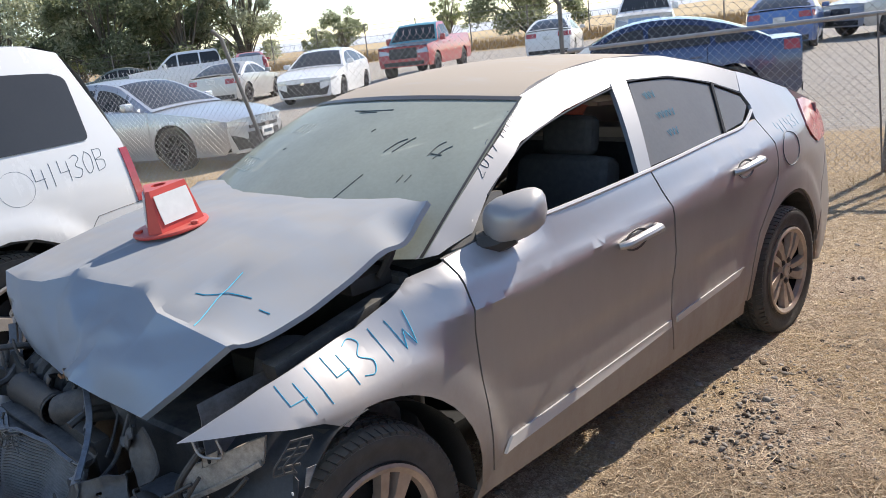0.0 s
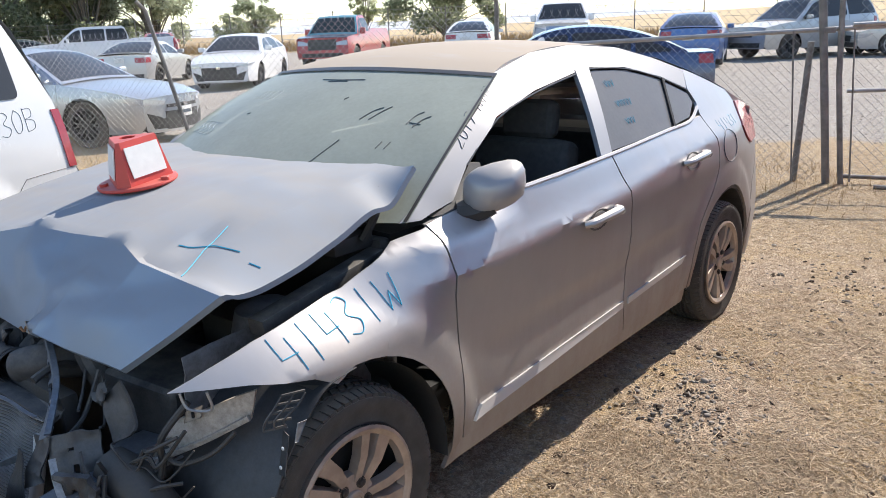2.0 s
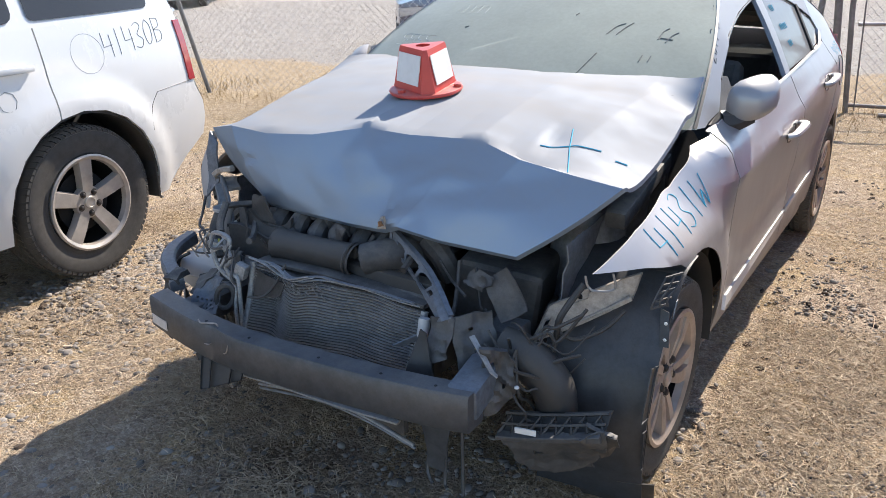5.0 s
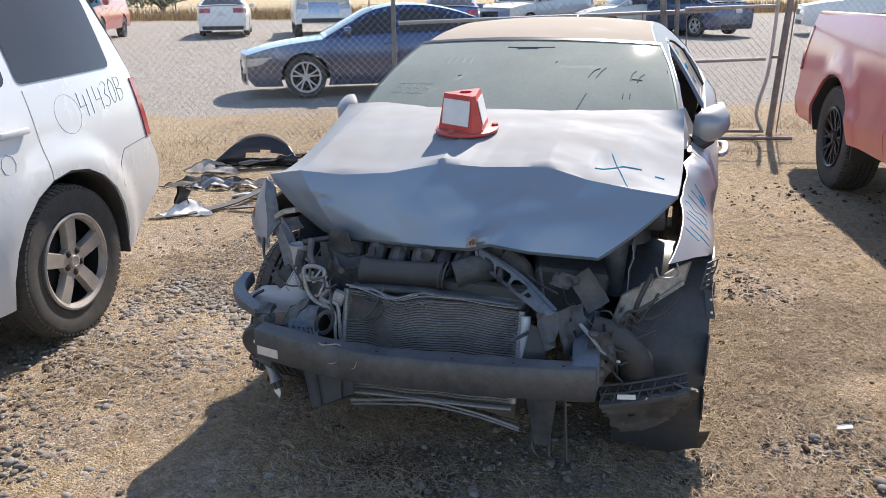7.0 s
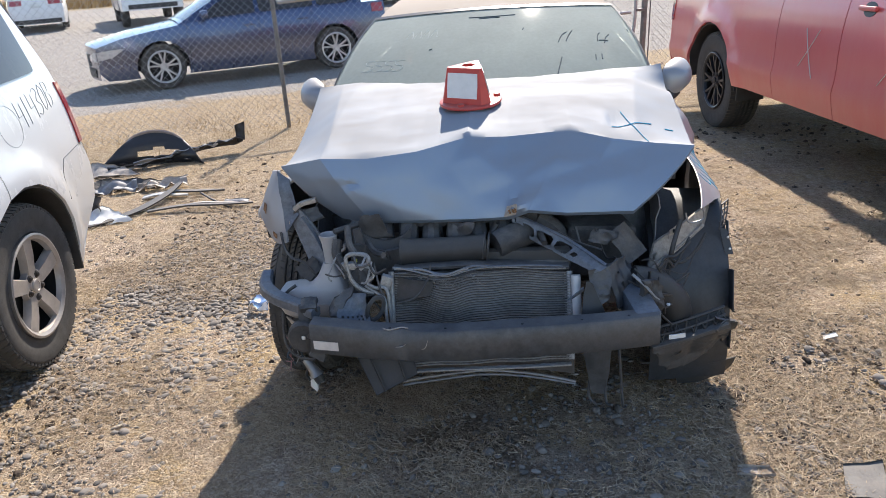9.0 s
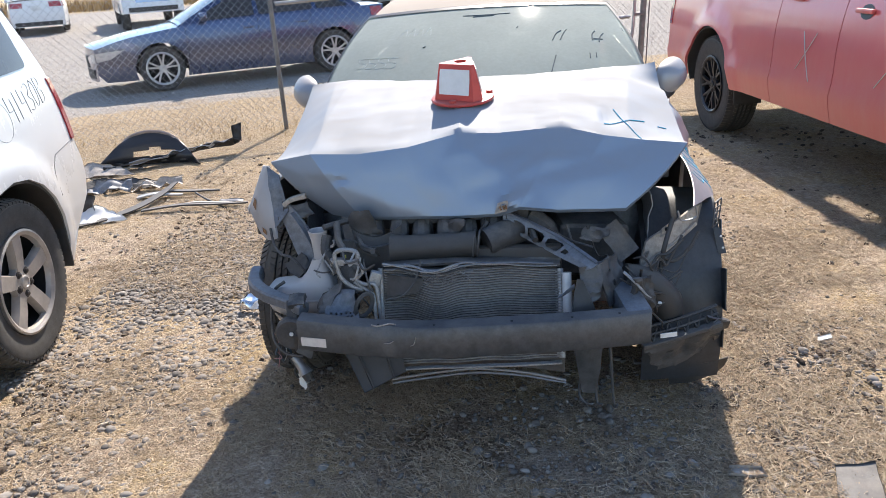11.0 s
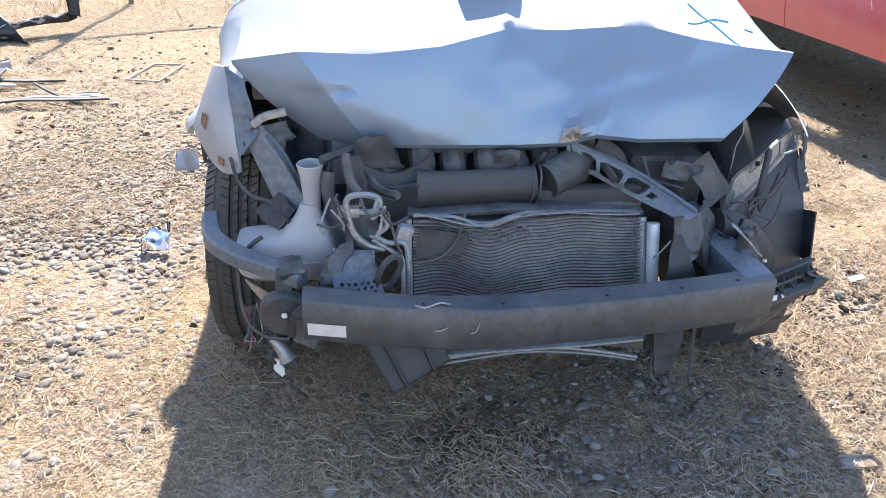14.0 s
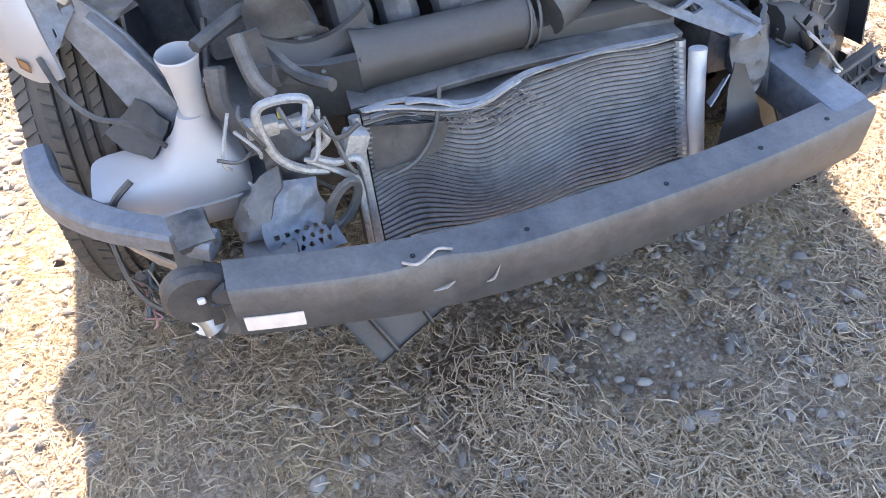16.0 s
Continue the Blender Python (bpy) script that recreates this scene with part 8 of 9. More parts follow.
    part("bonnet_hinge", tube([(0.66, 0.30, 0.96), (0.68, 0.34, 1.03), (0.66, 0.38, 1.10)], 0.013, 6, 3), BLACK, wreck)


def make_left_corner():
    prof = [(0.02, 0.722), (-0.08, 0.706), (-0.165, 0.640), (-0.228, 0.562), (-0.285, 0.45), (-0.315, 0.32), (-0.312, 0.20), (-0.285, 0.07)]
    path = curve_points([(0, y, z) for y, z in prof], 5)

    def liner(u, v):
        p = path[min(len(path) - 1, round(v * (len(path) - 1)))]
        bulge = 0.075 * (1 - u) ** 1.3 * min(1, v * 3)
        return (0.60 + 0.295 * u, p.y - bulge - 0.012 * math.sin(3 * u) * v + 0.006 * noise.noise((u * 4, v * 6, 0)), p.z + 0.02 * (1 - u))
    ob = part("wheel_liner", sheet(12, len(path) - 1, liner, (0, 0.004, 0)), LINER, wreck, "exposed black wheel arch liner")
    part("liner_flange", plate([(0.893, -0.262, 0.50), (0.893, -0.325, 0.52), (0.893, -0.365, 0.372), (0.893, -0.302, 0.36)], 0.004, 0.004, 3), LINER, ob)
    part("liner_flange", plate([(0.893, -0.310, 0.325), (0.893, -0.338, 0.33), (0.893, -0.335, 0.21), (0.893, -0.308, 0.20)], 0.004, 0.004, 4), LINER, ob)
    part("liner_flange", plate([(0.868, -0.205, 0.64), (0.893, -0.21, 0.635), (0.912, -0.245, 0.55), (0.885, -0.24, 0.545)], 0.003, 0.002, 6), LINER, ob)
    for x, z in ((0.893, 0.61), (0.899, 0.57)):
        pin = lathe([(0.0005, 0.003), (0.0045, 0.002), (0.005, 0.0)], 8)
        bmesh.ops.transform(pin, matrix=Matrix.Translation((x, -0.232 - 0.4 * (0.6 - z), z)) @ Euler((0, 0, radians(-90))).to_matrix().to_4x4(), verts=pin.verts)
        part("push_pin", pin, LABEL_WHITE, ob)
    part("liner_scuff", plate([(0.898, -0.155, 0.655), (0.902, -0.185, 0.66), (0.902, -0.20, 0.615), (0.898, -0.185, 0.61)], 0.002, 0.004, 5), PRIMER_STEEL, ob, "pale scuffed corner")
    part("liner_foot", plate([(0.70, -0.33, 0.12), (0.93, -0.30, 0.15), (0.91, -0.22, 0.03), (0.72, -0.29, 0.03)], 0.004, 0.015, 4), BLACK, ob)
    # lattice clip under the fender edge
    lat = bmesh.new()
    a0, b0 = Vector((0.872, -0.20, 0.728)), Vector((0.855, -0.25, 0.652))
    for k in range(3):
        o = Vector((0.016 * k, 0.022 * k, 0.0))
        add_bm(lat, tube([a0 + o, a0.lerp(b0, 0.35) + o + Vector((0, -0.004, 0)), a0.lerp(b0, 0.7) + o * 0.8 + Vector((0, -0.012, 0)), b0 + o], 0.0028, 5, 3))
    for k in range(5):
        q = a0.lerp(b0, k / 4)
        add_bm(lat, bar(q, q + Vector((0.032, 0.044, 0.006 - 0.004 * (k % 2))), 0.005, 0.005, 0.0))
    part("bumper_clip", lat, DUSTY_BLACK, wreck, "broken black lattice clip")
    # lower corner: air guide elbow, grille shard and headlamp remains
    part("air_guide", tube([(0.52, -0.46, 0.55), (0.60, -0.45, 0.52), (0.67, -0.43, 0.44), (0.68, -0.42, 0.33)], [0.05, 0.058, 0.06, 0.055], 12, 5), BLACK, wreck, "dusty black air guide elbow")
    part("lamp_housing", shred([(0.535, -0.60, 0.60), (0.605, -0.555, 0.585), (0.625, -0.54, 0.44), (0.565, -0.60, 0.42)], 0.02, 0.05, 0.02, 6, 22, [(0.35, 0.3, 0.07, 0.06), (0.6, 0.62, 0.06, 0.05)]), DUSTY_BLACK, wreck, "smashed lamp housing")
    part("side_support", shred([(0.42, -0.56, 0.635), (0.50, -0.47, 0.645), (0.53, -0.48, 0.50), (0.455, -0.57, 0.49)], 0.008, 0.02, 0.008, 12, 18, [(0.45, 0.25, 0.05, 0.05), (0.5, 0.6, 0.08, 0.10)]), BEAM_STEEL, wreck, "bent radiator side support with holes")
    part("side_strip", rail([(0.505, -0.585, 0.62), (0.545, -0.60, 0.585), (0.575, -0.605, 0.55), (0.59, -0.60, 0.535)], 0.016, 0.004, 4), TUBE_ALU, wreck, "bent pale strip")
    part("bolt_cap", spun([(0.0005, 0.006), (0.006, 0.004), (0.007, 0.0)], 10, (0.628, -0.565, 0.497)), LABEL_WHITE, wreck)
    part("bent_flap", shred([(0.44, -0.41, 0.70), (0.50, -0.40, 0.745), (0.575, -0.42, 0.64), (0.51, -0.45, 0.60)], 0.006, 0.02, 0.004, 17, 12), DUSTY_BLACK, wreck, "bent dark plastic flap")
    r = random.Random(41)
    for k in range(7):
        a, b = Vector((r.uniform(0.48, 0.56), r.uniform(-0.50, -0.44), r.uniform(0.52, 0.62))), Vector((r.uniform(0.66, 0.76), r.uniform(-0.40, -0.35), r.uniform(0.50, 0.68)))
        mids = [a.lerp(b, q) + Vector((r.uniform(-0.02, 0.02), r.uniform(-0.05, 0.0), r.uniform(-0.06, 0.02))) for q in (0.25, 0.5, 0.75)]
        part("cable", tube([a] + mids + [b], r.choice((0.0024, 0.003, 0.005)), 6, 6), BLACK, wreck)
    def shard_fn(u, v):
        return Vector((0.575 + 0.265 * u, -0.565 + 0.06 * u + 0.05 * v, 0.338 + 0.055 * u * u + 0.045 * v + 0.008 * math.sin(3 * u)))
    shard = part("grille_shard", rail([shard_fn(u, 0) for u in (0, 0.25, 0.5, 0.75, 1.0)], [0.035, 0.03, 0.03, 0.03, 0.04], [0.012, 0.012, 0.014, 0.016, 0.02], 4), DUSTY_BLACK, wreck, "scuffed edge of the broken lower grille")
    webs = [[shard_fn(k / 7, 0.1), shard_fn((k + 0.5) / 7, 0.9), shard_fn((k + 1) / 7, 0.1)] for k in range(7)]
    part("shard_ribs", tubes(webs + [[shard_fn(u, 0.95) for u in (0, 0.3, 0.6, 1.0)], [shard_fn(u, 0.5) for u in (0, 0.3, 0.6, 1.0)]], 0.0055, 5, 1), BLACK, shard)
    part("shard_back", sheet(12, 3, lambda u, v: shard_fn(u, v) + Vector((0, 0.02, -0.004)), (0, 0.006, -0.004)), BLACK, shard)
    skin = shred([shard_fn(0.0, 0) + Vector((0.0, 0.004, -0.004)), shard_fn(1.0, 0) + Vector((0.015, 0.0, 0.012)), (0.815, -0.44, 0.235), (0.640, -0.49, 0.205)], 0.004, 0.030, 0.020, 14, 20, [(0.3, 0.45, 0.08, 0.06)])
    part("bumper_corner", skin, DUSTY_BLACK, wreck, "torn dusty black bumper corner")
    part("corner_fin", shred([(0.835, -0.505, 0.405), (0.872, -0.49, 0.40), (0.862, -0.45, 0.34), (0.83, -0.47, 0.30)], 0.006, 0.02, 0.018, 9, 10), BLACK, wreck, "jagged black plastic edge")
    part("torn_lug", shred([(0.80, -0.52, 0.42), (0.865, -0.50, 0.405), (0.85, -0.48, 0.345), (0.80, -0.50, 0.34)], 0.014, 0.03, 0.02, 6, 12, [(0.5, 0.5, 0.1, 0.1)]), BLACK, wreck, "torn black mounting lug")
    part("white_label", bar((0.632, -0.575, 0.380), (0.688, -0.566, 0.383), 0.004, 0.016, 0.0), LABEL_WHITE, wreck)
    for k in range(3):
        part("hanging_strap", tube([(0.36 + 0.05 * k, -0.56, 0.40), (0.37 + 0.05 * k, -0.57, 0.28), (0.36 + 0.06 * k, -0.58, 0.16 - 0.02 * k), (0.39 + 0.05 * k, -0.60, 0.13)], 0.005, 5, 4), BEAM_STEEL, wreck)
    part("hanging_bracket", plate([(0.33, -0.61, 0.42), (0.45, -0.60, 0.42), (0.42, -0.58, 0.16), (0.37, -0.58, 0.17)], 0.004, 0.02, 2), BEAM_STEEL, wreck)
    shield = part("splash_shield", plate([(-0.45, -0.66, 0.40), (-0.36, -0.76, 0.27), (-0.22, -0.72, 0.33), (-0.26, -0.62, 0.42)], 0.006, 0.006, 1), BLACK, wreck, "torn black splash shield with ribs")
    for k in (1, 3):
        a, b = Vector((-0.44, -0.675, 0.385)).lerp(Vector((-0.262, -0.635, 0.41)), k / 4), Vector((-0.362, -0.762, 0.275)).lerp(Vector((-0.225, -0.724, 0.332)), k / 4)
        part("shield_rib", bar(a + Vector((0, -0.006, -0.003)), b + Vector((0, -0.006, -0.003)), 0.005, 0.010, 0.001), BLACK, shield)
    for k in range(7):
        a, b = Vector((r.uniform(0.50, 0.62), r.uniform(-0.53, -0.48), r.uniform(0.54, 0.63))), Vector((r.uniform(0.60, 0.72), r.uniform(-0.47, -0.40), r.uniform(0.28, 0.48)))
        mids = [a.lerp(b, q) + Vector((r.uniform(-0.04, 0.04), r.uniform(-0.06, 0.01), r.uniform(-0.04, 0.02))) for q in (0.3, 0.6, 0.8)]
        part("wire", tube([a] + mids + [b], r.choice((0.0025, 0.0035, 0.005)), 5, 6), BLACK, wreck)


make_beam()
make_cooling()
make_reservoir()
make_pipes()
make_supports()
make_left_corner()

# crushed right fender, and the black well behind the right front wheel
RIGHT_FENDER = [(-0.15, 0.755), (-0.185, 0.735), (-0.225, 0.80), (-0.20, 0.885), (-0.1, 0.905), (0.09, 0.91), (0.17, 0.95), (0.21, 1.0), (0.40, 1.005), (0.425, 0.9), (0.44, 0.79), (0.465, 0.55), (0.49, 0.30), (0.455, 0.275)] + arc(0, 0.317, 0.41, -4, 100, 12)
part("fender", panel(RIGHT_FENDER, lambda y, z: (-wx(y, z) - 0.03 * math.exp(-((y + 0.15) / 0.1) ** 2 - ((z - 0.75) / 0.08) ** 2) + 0.02 * noise.noise((y * 9, z * 9, 2)) * max(0, 0.2 - y) * 3, y, z), 0.04, (0.016, 0, 0)), LOBE_PAINT, wreck, "crushed silver right fender with rust on its edge")
for sg in (1, -1):
    part("wheel_well", sheet(4, 14, lambda u, v: (sg * (0.60 + 0.27 * u), 0.40 * math.cos(radians(-5 + 110 * v)), 0.317 + 0.40 * math.sin(radians(-5 + 110 * v)))), BLACK, wreck)


# ---- loose things ----
def bonnet_height(x, y):
    best = min((((p.x - (x - CX)) ** 2 + (p.y - y) ** 2, p.z) for p in (Vector(bonnet_fn(i / 60, 0.7 * j / 60)) for i in range(61) for j in range(61))), key=lambda a: a[0])
    return best[1]


def make_marker_cone():
    """Three-sided red roof marker with white cards, on a round flange."""
    cx, cy = -0.122, 0.03
    z0 = bonnet_height(cx, cy)
    root = thing("roof_marker", "red three-sided plastic marker with blank white cards, standing on the bonnet", "marker", pose(cx, cy, z0 + 0.004, 6, 0, 0))
    corners = [(-0.1455, -0.0205), (0.0905, -0.1158), (0.0550, 0.1363)]
    top = [(-0.0931, -0.0131), (0.0579, -0.0741), (0.0352, 0.0872)]

    def rounded(tri, cut):
        out = []
        for i in range(3):
            p, a, b = Vector(tri[i]), Vector(tri[i - 1]), Vector(tri[(i + 1) % 3])
            out += [p + (a - p).normalized() * cut, p + (b - p).normalized() * cut]
        return out
    rings = [[(*p, z) for p in rounded([((a[0] + (b[0] - a[0]) * t), (a[1] + (b[1] - a[1]) * t)) for a, b in zip(corners, top)], 0.046 - 0.032 * min(1, t))] for t, z in ((0, 0.006), (0.5, 0.07), (0.97, 0.134), (1.03, 0.140))]
    hole = [(0.026 * math.cos(t), 0.026 * math.sin(t), 0.141) for t in (radians(190 + 60 * k) for k in range(6))]
    bm = loft(rings + [hole, [(p[0], p[1], 0.10) for p in hole]], True, False)
    body = part("shell", bm, CONE_RED, root, angle=30)
    # near-black disc puts shade into the top opening
    part("hole_floor", spun([(0.0005, 0), (0.027, 0)], 12, (0.0, 0.0, 0.12)), DARK, body)
    part("flange", spun([(0.001, 0.008), (0.112, 0.008), (0.120, 0.005), (0.122, 0.0), (0.120, -0.005), (0.001, -0.005)], 40, (0, 0, 0)), CONE_RED, root)
    for kx, ky in ((0.102, 0.035), (-0.03, -0.096)):
        part("foot_knob", spun([(0.013, 0.005), (0.013, 0.015), (0.011, 0.017), (0.0005, 0.017)], 12, (kx, ky, 0.0)), CONE_RED, root)
    for i, j in ((0, 1), (1, 2), (2, 0)):
        a, b = Vector((*corners[i], 0.008)), Vector((*corners[j], 0.008))
        c, d = Vector((*top[j], 0.14)), Vector((*top[i], 0.14))
        n = (b - a).cross(d - a).normalized()

        def card(u, v):
            w = 0.24 - 0.09 * v
            u, v = w + (1 - 2 * w) * u, 0.16 + 0.70 * v
            return a.lerp(b, u).lerp(d.lerp(c, u), v) + n * 0.004
        part("card", sheet(2, 2, card, -n * 0.003), LABEL_WHITE, root, "blank white card")


make_marker_cone()


def crumpled(name, label, category, pts, mat, m, thick=0.006, bend=0.03, seed=0, n=10):
    bm = plate(pts, thick, bend, seed, n)
    ob = part(name, bm, mat)
    ob.matrix_basis = m
    return tagged(ob, label, category, "broken parts on the ground")


def make_debris():
    # black bumper cover standing on its edge like a shell, with an open slot; a pale tube stands in for its lit upper
    # rim
    def cover(u, v):
        a = math.pi * (0.02 + 0.96 * u)
        wide, high = 0.50 + 0.02 * noise.noise((3 * u, 0, 1)), 0.34 * (0.86 + 0.14 * math.sin(a))
        return (-wide * math.cos(a) * (0.62 + 0.38 * (1 - v) ** 0.5), 0.20 * math.sin(a) * (1 - v) + 0.20 * v * v + 0.02 * noise.noise((5 * u, 4 * v, 2)), 0.015 + high * v * math.sin(a) ** 0.45)
    bm = sheet(36, 12, cover)
    bm.faces.ensure_lookup_table()
    bmesh.ops.delete(bm, geom=[f for k, f in enumerate(bm.faces) if ((k // 12 - 19) / 5.5) ** 2 + ((k % 12 - 4.5) / 1.6) ** 2 < 1], context="FACES")
    rim(bm, (0, 0.012, -0.004))
    ob = part("bumper_cover", bm, TRIM_BLACK)
    ob.matrix_basis = pose(-3.42, 3.74, 0.0, -14, 0, 10)
    part("lit_cover_rim", tube([Vector(cover(u, 1)) + Vector((0, 0.004, 0.004)) for u in np.linspace(0.12, 0.88, 19)], 0.016, 6, 2), DUSTY_ALLOY, ob, "pale tube for the lit upper rim")
    for u in (0.3, 0.45, 0.6, 0.75):
        part("cover_tab", box(Vector(cover(u, 0.15)) + Vector((0, -0.04, 0.01)), (0.05, 0.07, 0.012), 0.003), BLACK, ob)
    tagged(ob, "black bumper cover standing on its edge in straw", "car part", "broken parts on the ground")
    crumpled("bumper_piece", "long black strip of broken bumper with bright edges", "car part", [(-0.55, -0.30, 0.02), (0.50, 0.42, 0.10), (0.54, 0.36, 0.17), (-0.50, -0.38, 0.06)], BLACK, pose(-3.22, 3.92, 0), 0.012, 0.06, 1, 16)
    crumpled("bumper_piece", "silver shard of broken bumper skin", "car part", [(-0.34, -0.22, 0.06), (0.42, 0.34, 0.14), (0.43, 0.31, 0.16), (-0.32, -0.26, 0.08)], PALE_SILVER, pose(-3.20, 3.90, 0), 0.006, 0.05, 2, 14)
    crumpled("bumper_clip", "black plastic clip at the strip's end", "car part", [(-0.03, -0.02, 0.10), (0.05, 0.0, 0.14), (0.06, 0.02, 0.30), (-0.04, 0.0, 0.27)], BLACK, pose(-2.72, 4.28, 0), 0.02, 0.04, 20, 8)
    crumpled("trim_piece", "brown dusty corner of plastic trim on straw", "car part", [(-0.28, -0.10, 0.01), (0.32, -0.02, 0.02), (0.14, 0.08, 0.06), (-0.20, 0.12, 0.10)], BEIGE_STEEL, pose(-3.72, 3.52, 0), 0.008, 0.03, 3)
    # thin black sheet lying flat before the cover
    crumpled("trim_piece", "dark flat sheet lying on straw", "car part", [(-0.55, -0.22, 0.01), (0.36, 0.02, 0.02), (0.42, 0.20, 0.03), (-0.36, 0.10, 0.05)], BLACK, pose(-3.30, 3.05, 0), 0.006, 0.05, 11, 14)
    crumpled("panel_shard", "grey crumpled plastic shard", "car part", [(-0.26, -0.08, 0.02), (0.16, -0.02, 0.03), (0.12, 0.10, 0.10), (-0.16, 0.06, 0.09)], PRIMER_STEEL, pose(-3.30, 2.92, 0), 0.006, 0.06, 9, 14)
    crumpled("panel_shard", "pale beige crumpled plastic shard by the strips", "car part", [(-0.20, -0.07, 0.02), (0.24, 0.02, 0.03), (0.20, 0.12, 0.09), (-0.16, 0.05, 0.05)], BEIGE_STEEL, pose(-2.98, 2.98, 0), 0.006, 0.06, 10, 14)
    crumpled("panel_shard", "white pointed shard of body panel", "car part", [(-0.25, -0.12, 0.01), (0.20, 0.02, 0.015), (0.06, 0.10, 0.05), (-0.12, 0.16, 0.10)], LABEL_WHITE, pose(-2.98, 2.10, 0), 0.006, 0.035, 4, 14)
    crumpled("trim_piece", "small black knob of torn plastic", "car part", [(-0.06, -0.02, 0.06), (0.06, -0.02, 0.05), (0.05, 0.04, 0.17), (-0.03, 0.04, 0.19)], BLACK, pose(-3.12, 2.20, 0), 0.02, 0.06, 21, 8)
    bow = part("trim_strip", rail([(-0.32, -0.42, 0.012), (-0.10, -0.24, 0.02), (0.06, 0.02, 0.035), (0.14, 0.30, 0.06), (0.17, 0.55, 0.09)], [0.02, 0.07, 0.085, 0.07, 0.03], 0.012, 8), BLACK)
    bow.matrix_basis = pose(-2.90, 2.32, 0.0)
    tagged(bow, "long curved black plastic trim strip", "car part", "broken parts on the ground")
    for (x0, y0, x1, y1), w, mat, lab, sd in (((-3.00, 2.74, -2.36, 2.84), 0.05, DUSTY_BLACK, "short dark strip of trim on straw", 5), ((-2.98, 2.68, -2.62, 2.72), 0.06, PALE_SILVER, "pale splintered strip beside dark trim", 6), ((-2.76, 2.30, -1.98, 2.42), 0.045, DUSTY_BLACK, "long thin dusty rail lying on straw", 7), ((-2.55, 2.36, -2.1, 2.43), 0.03, BEIGE_STEEL, "thin pale splinter on the dusty rail", 8)):
        piece = part("trim_strip", rail([(0, 0, 0.015), ((x1 - x0) * 0.35, (y1 - y0) * 0.35 + 0.015, 0.035), ((x1 - x0) * 0.7, (y1 - y0) * 0.7 - 0.01, 0.03), (x1 - x0, y1 - y0, 0.02)], [w, w * 1.1, w * 0.9, w * 0.4], 0.012, 6), mat)
        piece.matrix_basis = pose(x0, y0, 0.004 * (sd - 4))
        tagged(piece, lab, "car part", "broken parts on the ground")
    rod = part("wire_rod", tube([(-0.18, 0.15, 0.06), (-0.05, 0.02, 0.045), (0.17, -0.14, 0.01)], 0.008, 6, 4), DUSTY_BLACK)
    rod.matrix_basis = pose(-2.30, 2.50, 0.0)
    tagged(rod, "thin bent rod resting on trim strips", "car part", "broken parts on the ground")
    crumpled("lamp_fragment", "small chrome lamp fragment on gravel", "car part", [(-0.06, -0.03, 0.02), (0.05, -0.04, 0.03), (0.06, 0.04, 0.10), (-0.04, 0.05, 0.09)], CHROME, pose(-1.30, 0.52, 0), 0.004, 0.05, 12)
    crumpled("lamp_fragment", "small pale lamp shell on gravel", "car part", [(-0.05, -0.04, 0.01), (0.06, -0.03, 0.02), (0.05, 0.04, 0.09), (-0.05, 0.04, 0.08)], PALE_SILVER, pose(-1.34, 1.36, 0), 0.004, 0.04, 13)
    crumpled("metal_scrap", "dusty metal scrap lying on straw", "car part", [(-0.1, -0.04, 0.01), (0.1, -0.02, 0.02), (0.1, 0.04, 0.03), (-0.08, 0.05, 0.02)], PRIMER_STEEL, pose(-2.15, 2.5, 0), 0.004, 0.03, 14)
    crumpled("vent_shard", "grey plastic shard with dark slots on gravel", "car part", [(-0.07, -0.10, 0.015), (0.06, -0.11, 0.02), (0.07, 0.08, 0.03), (-0.05, 0.06, 0.02)], DUSTY_BLACK, pose(1.12, -0.86, 0, 0, 0, -8), 0.006, 0.01, 15)
    crumpled("glass_chip", "small pale plastic chip on dirt", "car part", [(-0.03, -0.02, 0.01), (0.03, -0.015, 0.02), (0.03, 0.015, 0.025), (-0.02, 0.02, 0.015)], LABEL_WHITE, pose(1.35, 0.12, 0), 0.004, 0.01, 16)
    crumpled("flat_stone", "flat pale stone at the shadow's edge", "stone", [(-0.06, -0.02, 0.01), (0.06, -0.02, 0.01), (0.05, 0.02, 0.015), (-0.05, 0.02, 0.015)], BEIGE_STEEL, pose(0.80, -0.82, 0), 0.012, 0.01, 17)

    frame_at = pose(-1.83, 3.04, 0.012, 0, 0, -14)
    bm = rail([(-0.13, -0.19, 0), (0.09, -0.19, 0), (0.09, 0.19, 0.01), (-0.13, 0.19, 0), (-0.13, -0.19, 0)], 0.014, 0.012, 1)
    ob = part("scrap_frame", bm, BEIGE_STEEL, None)
    ob.matrix_basis = frame_at
    tagged(ob, "thin pale rectangular frame lying on straw", "car part", "broken parts on the ground")


make_debris()

# ---- fence ----
FENCE_AT, FENCE_WAY, FENCE_OUT = Vector((0.33, 6.64, 0)), Vector((0.927, 0.375, 0)), Vector((-0.375, 0.927, 0))


def on_fence(s, z, off=0.0):
    p = FENCE_AT + FENCE_WAY * s + FENCE_OUT * off
    return Vector((p.x, p.y, ground_z(p.x, p.y) + z))


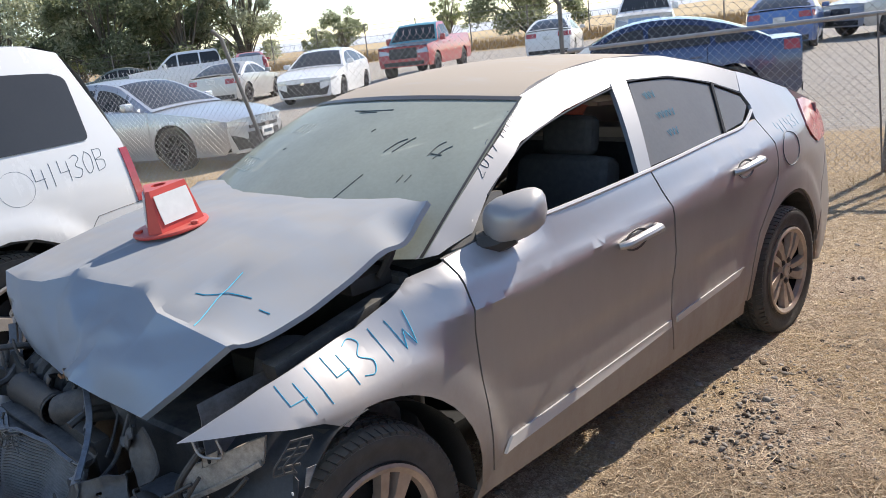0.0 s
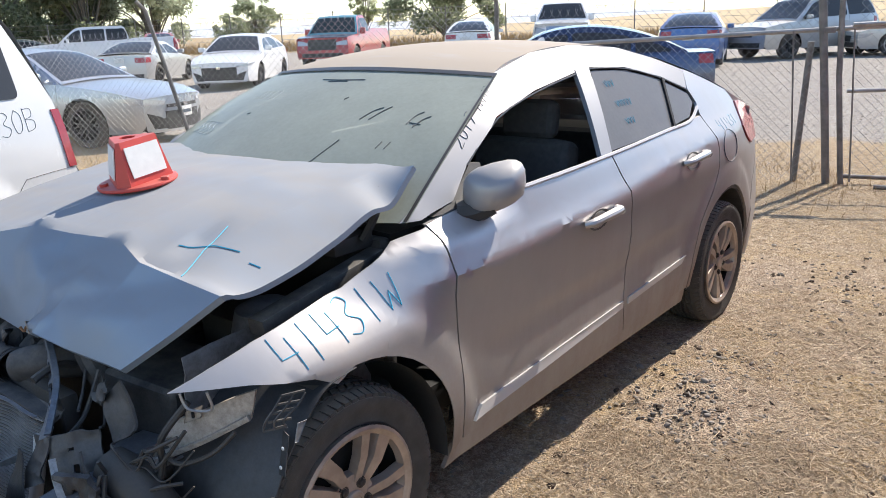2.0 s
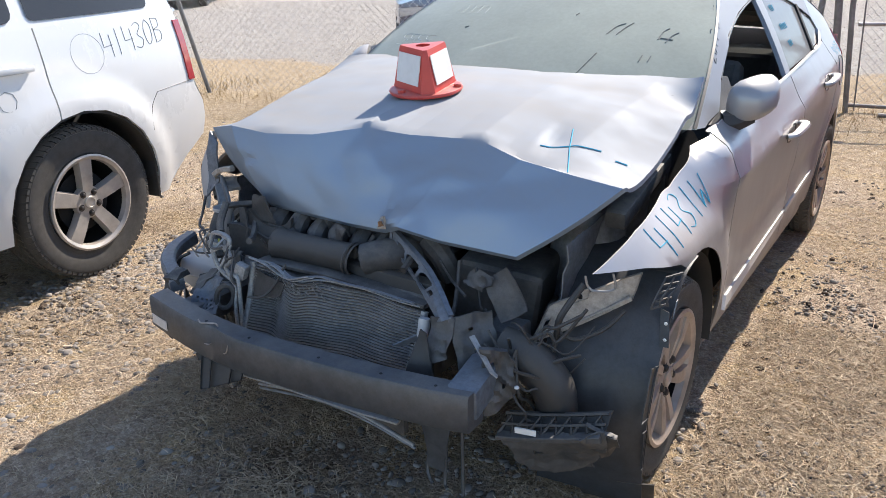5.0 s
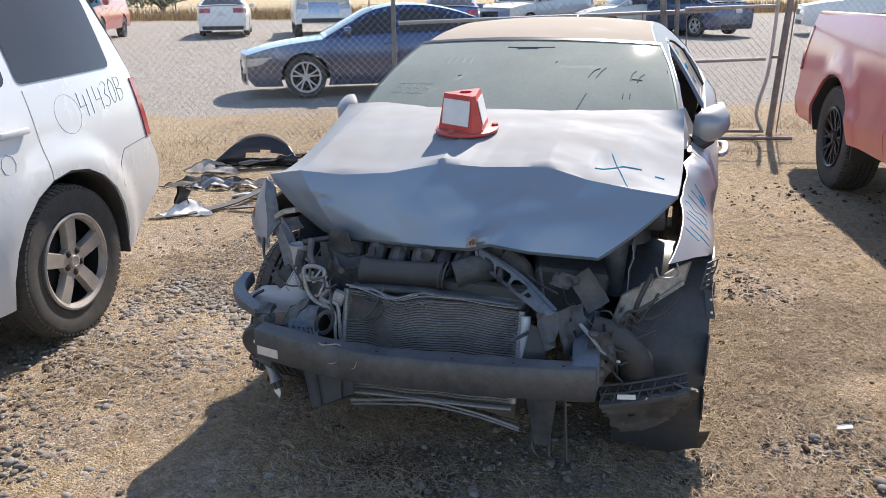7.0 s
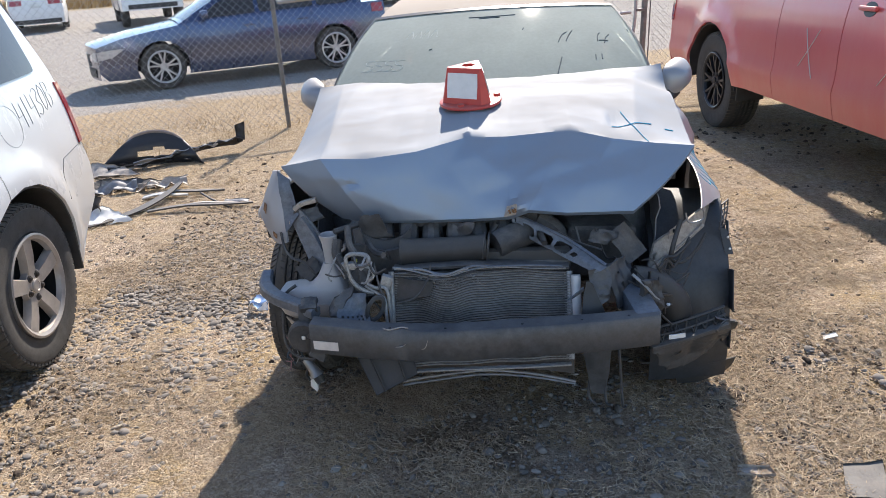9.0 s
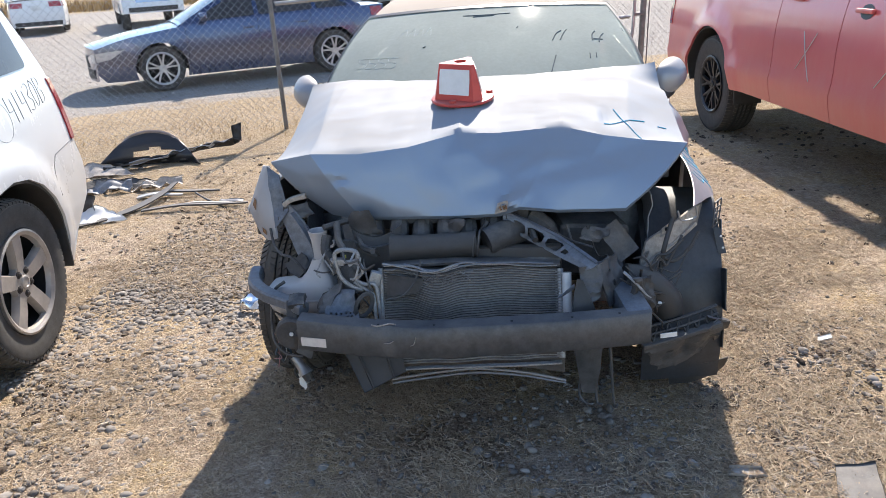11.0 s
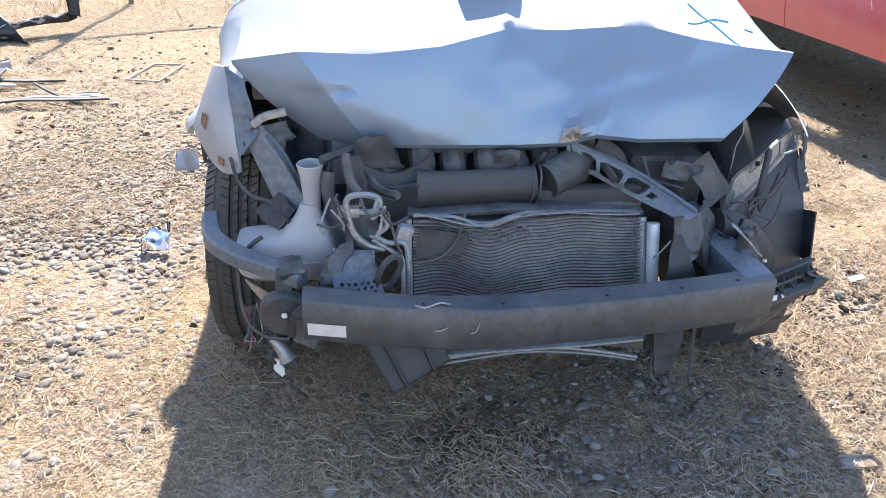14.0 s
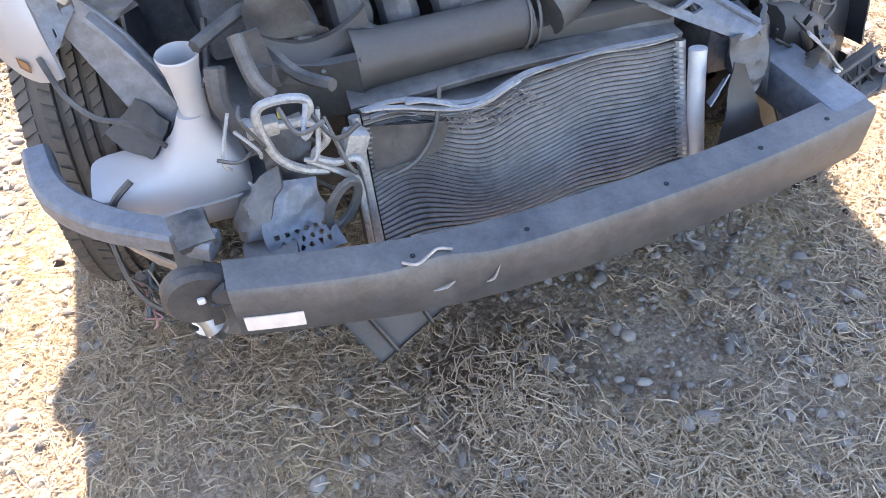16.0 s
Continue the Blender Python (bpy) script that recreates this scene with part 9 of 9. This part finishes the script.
def chain_link(parent, s0, s1, top, low=0.03, sag=0.06, seed=0):
    """Woven wire: each wire zigzags from the ground to the barbed twist on top."""
    verts, faces = [], []
    pitch, r = 0.040, 0.0017

    def strand(a, b):
        d = (b - a).normalized()
        u = d.cross(FENCE_OUT).normalized() * r
        w = FENCE_OUT * r
        i = len(verts)
        for p in (a, b):
            verts.extend([tuple(p + u), tuple(p - u * 0.5 + w * 0.87), tuple(p - u * 0.5 - w * 0.87)])
        faces.extend([(i, i + 1, i + 4, i + 3), (i + 1, i + 2, i + 5, i + 4), (i + 2, i, i + 3, i + 5)])
    n = int((s1 - s0) / pitch)
    for k in range(n):
        s = s0 + k * pitch
        z, side = low, k % 2
        hi = top + sag * noise.noise((s * 0.5, seed, 0)) * 2 - 0.05
        prev = on_fence(s + side * pitch, z)
        while z < hi:
            z += pitch
            side = 1 - side
            belly = 0.03 * noise.noise((s * 0.7, z * 1.3, seed))
            nxt = on_fence(s + side * pitch, z, belly)
            strand(prev, nxt)
            prev = nxt
        tip = prev + FENCE_WAY * (0.012 if side else -0.012) + Vector((0, 0, 0.045))
        strand(prev, tip)
        strand(prev + Vector((0, 0, 0.01)), prev + FENCE_WAY * (-0.014 if side else 0.014) + Vector((0, 0, 0.04)))
    me = bpy.data.meshes.new("chain_link_mesh")
    me.from_pydata(verts, [], faces)
    me.materials.append(WIRE)
    ob = new("chain_link_mesh", me)
    ob.parent = parent
    ob["kind"] = "stuff"


def make_fence():
    f = thing("chain_link_fence", "sagging galvanised chain-link fence with leaning steel posts", "fence", kind="structure")
    for s0, s1, top in ((-13.0, -6.6, 1.62), (-6.6, -3.15, 1.66), (-3.15, -0.1, 1.72)):
        chain_link(f, s0, s1, top, seed=s0)
    for s, lean_s, lean_o, h in ((-3.15, 0.0, 0.02, 1.78), (-6.75, -0.45, -0.1, 1.86), (-10.2, 0.05, 0, 1.75), (-13.0, 0, 0, 1.75)):
        part("fence_post", tube([on_fence(s, -0.05), on_fence(s + lean_s, h, lean_o), on_fence(s + lean_s - 0.05, h + 0.1, lean_o - 0.08)], 0.024, 10, 1), RUSTY, f, "weathered steel post with a bent tip")
    part("top_rail", tube([on_fence(-3.1, 1.33, 0.03), on_fence(-1.5, 1.37, 0.03), on_fence(0.45, 1.42, 0.03)], 0.022, 10, 1), GALV, f, "loose galvanised top rail")
    part("gate_post", tube([on_fence(0.0, -0.05), on_fence(-0.1, 1.0), on_fence(-0.2, 2.0)], 0.036, 12, 1), RUSTY, f)
    part("gate_post", tube([on_fence(-0.28, -0.05, 0.1), on_fence(-0.22, 1.3, 0.1)], 0.03, 12, 1), RUSTY, f)
    part("brace_pole", tube([on_fence(0.12, -0.03, -0.02), on_fence(0.02, 1.0, -0.02), on_fence(-0.02, 2.0, -0.02)], 0.026, 12, 1), RUSTY, f)
    for s in (-0.33, 0.17):
        part("tension_bar", tube([on_fence(s + 0.02, 0.03, -0.03), on_fence(s - 0.06, 1.4, -0.03)], 0.008, 6, 1), RUSTY, f)
    part("clamp", box(on_fence(-0.09, 1.40, -0.02), (0.09, 0.06, 0.05), 0.006, (0, 0, 22)), RUSTY, f)

    g = thing("chain_link_gate", "bent chain-link gate panel with sagging steel frame", "gate", kind="structure")
    chain_link(g, 0.15, 1.12, 1.7, low=0.1, seed=9)
    part("gate_rail", tube([on_fence(0.1, 0.08), on_fence(1.15, 0.05)], 0.02, 10, 1), RUSTY, g, "bottom rail lying near the ground")
    part("gate_rail", tube([on_fence(0.1, 0.86), on_fence(1.08, 0.88)], 0.02, 10, 1), GALV, g)
    part("gate_rail", tube([on_fence(0.1, 1.44), on_fence(1.15, 1.46)], 0.02, 10, 1), GALV, g)
    part("gate_stile", tube([on_fence(1.14, 0.05), on_fence(1.06, 0.2), on_fence(1.05, 0.36), on_fence(1.12, 0.65), on_fence(1.15, 1.0), on_fence(1.16, 1.75)], 0.02, 10, 3), GALV, g, "stile bent out of line near its foot")
    part("gate_latch", box(on_fence(1.2, 0.9, -0.02), (0.12, 0.03, 0.03), 0.004, (0, 0, 22)), RUSTY, g)

    e = thing("chain_link_fence", "chain-link fence running on past the gate", "fence", kind="structure")
    chain_link(e, 1.25, 5.0, 1.72, seed=21)
    part("gate_post", tube([on_fence(1.22, -0.05), on_fence(1.27, 1.0), on_fence(1.33, 2.05)], 0.036, 12, 1), RUSTY, e, "heavy steel gate post")
    part("tension_bar", tube([on_fence(1.31, 0.03), on_fence(1.38, 1.8)], 0.008, 6, 1), RUSTY, e)
    part("top_rail", tube([on_fence(1.3, 1.62, 0.03), on_fence(5.0, 1.66, 0.03)], 0.021, 10, 1), GALV, e)
    part("fence_post", tube([on_fence(4.4, -0.05), on_fence(4.4, 1.8)], 0.024, 10, 1), RUSTY, e)
    tagged(part("steel_pipe", tube([on_fence(0.35, 0.03, -0.25), on_fence(1.3, 0.03, -0.4)], 0.022, 10, 1), RUSTY), "rusty steel pipe lying on the dirt by the gate", "pipe")

    far = thing("pasture_fence", "distant wire fence with thin steel posts across the pasture", "fence", kind="structure")
    first = None
    for k in range(34):
        al = -70 + k * 3.6
        x, y = al * 0.927 - 44 * 0.375, al * 0.375 + 44 * 0.927
        if first is None:
            first = part("fence_post", tube([(0, 0, 0), (0, 0, 2.3)], 0.035, 6, 1), RUSTY, far)
            first.matrix_basis = pose(x, y, ground_z(x, y))
        else:
            shared("fence_post", first, far, pose(x, y, ground_z(x, y)))
    ends = [(al * 0.927 - 44 * 0.375, al * 0.375 + 44 * 0.927) for al in (-70, 52)]
    z = ground_z(*ends[0])
    part("fence_wire", tubes([[(*ends[0], z + h), (*ends[1], z + h)] for h in (0.3, 0.7, 1.1, 1.5, 1.9, 2.2)], 0.009, 4, 1), GALV, far)


make_fence()
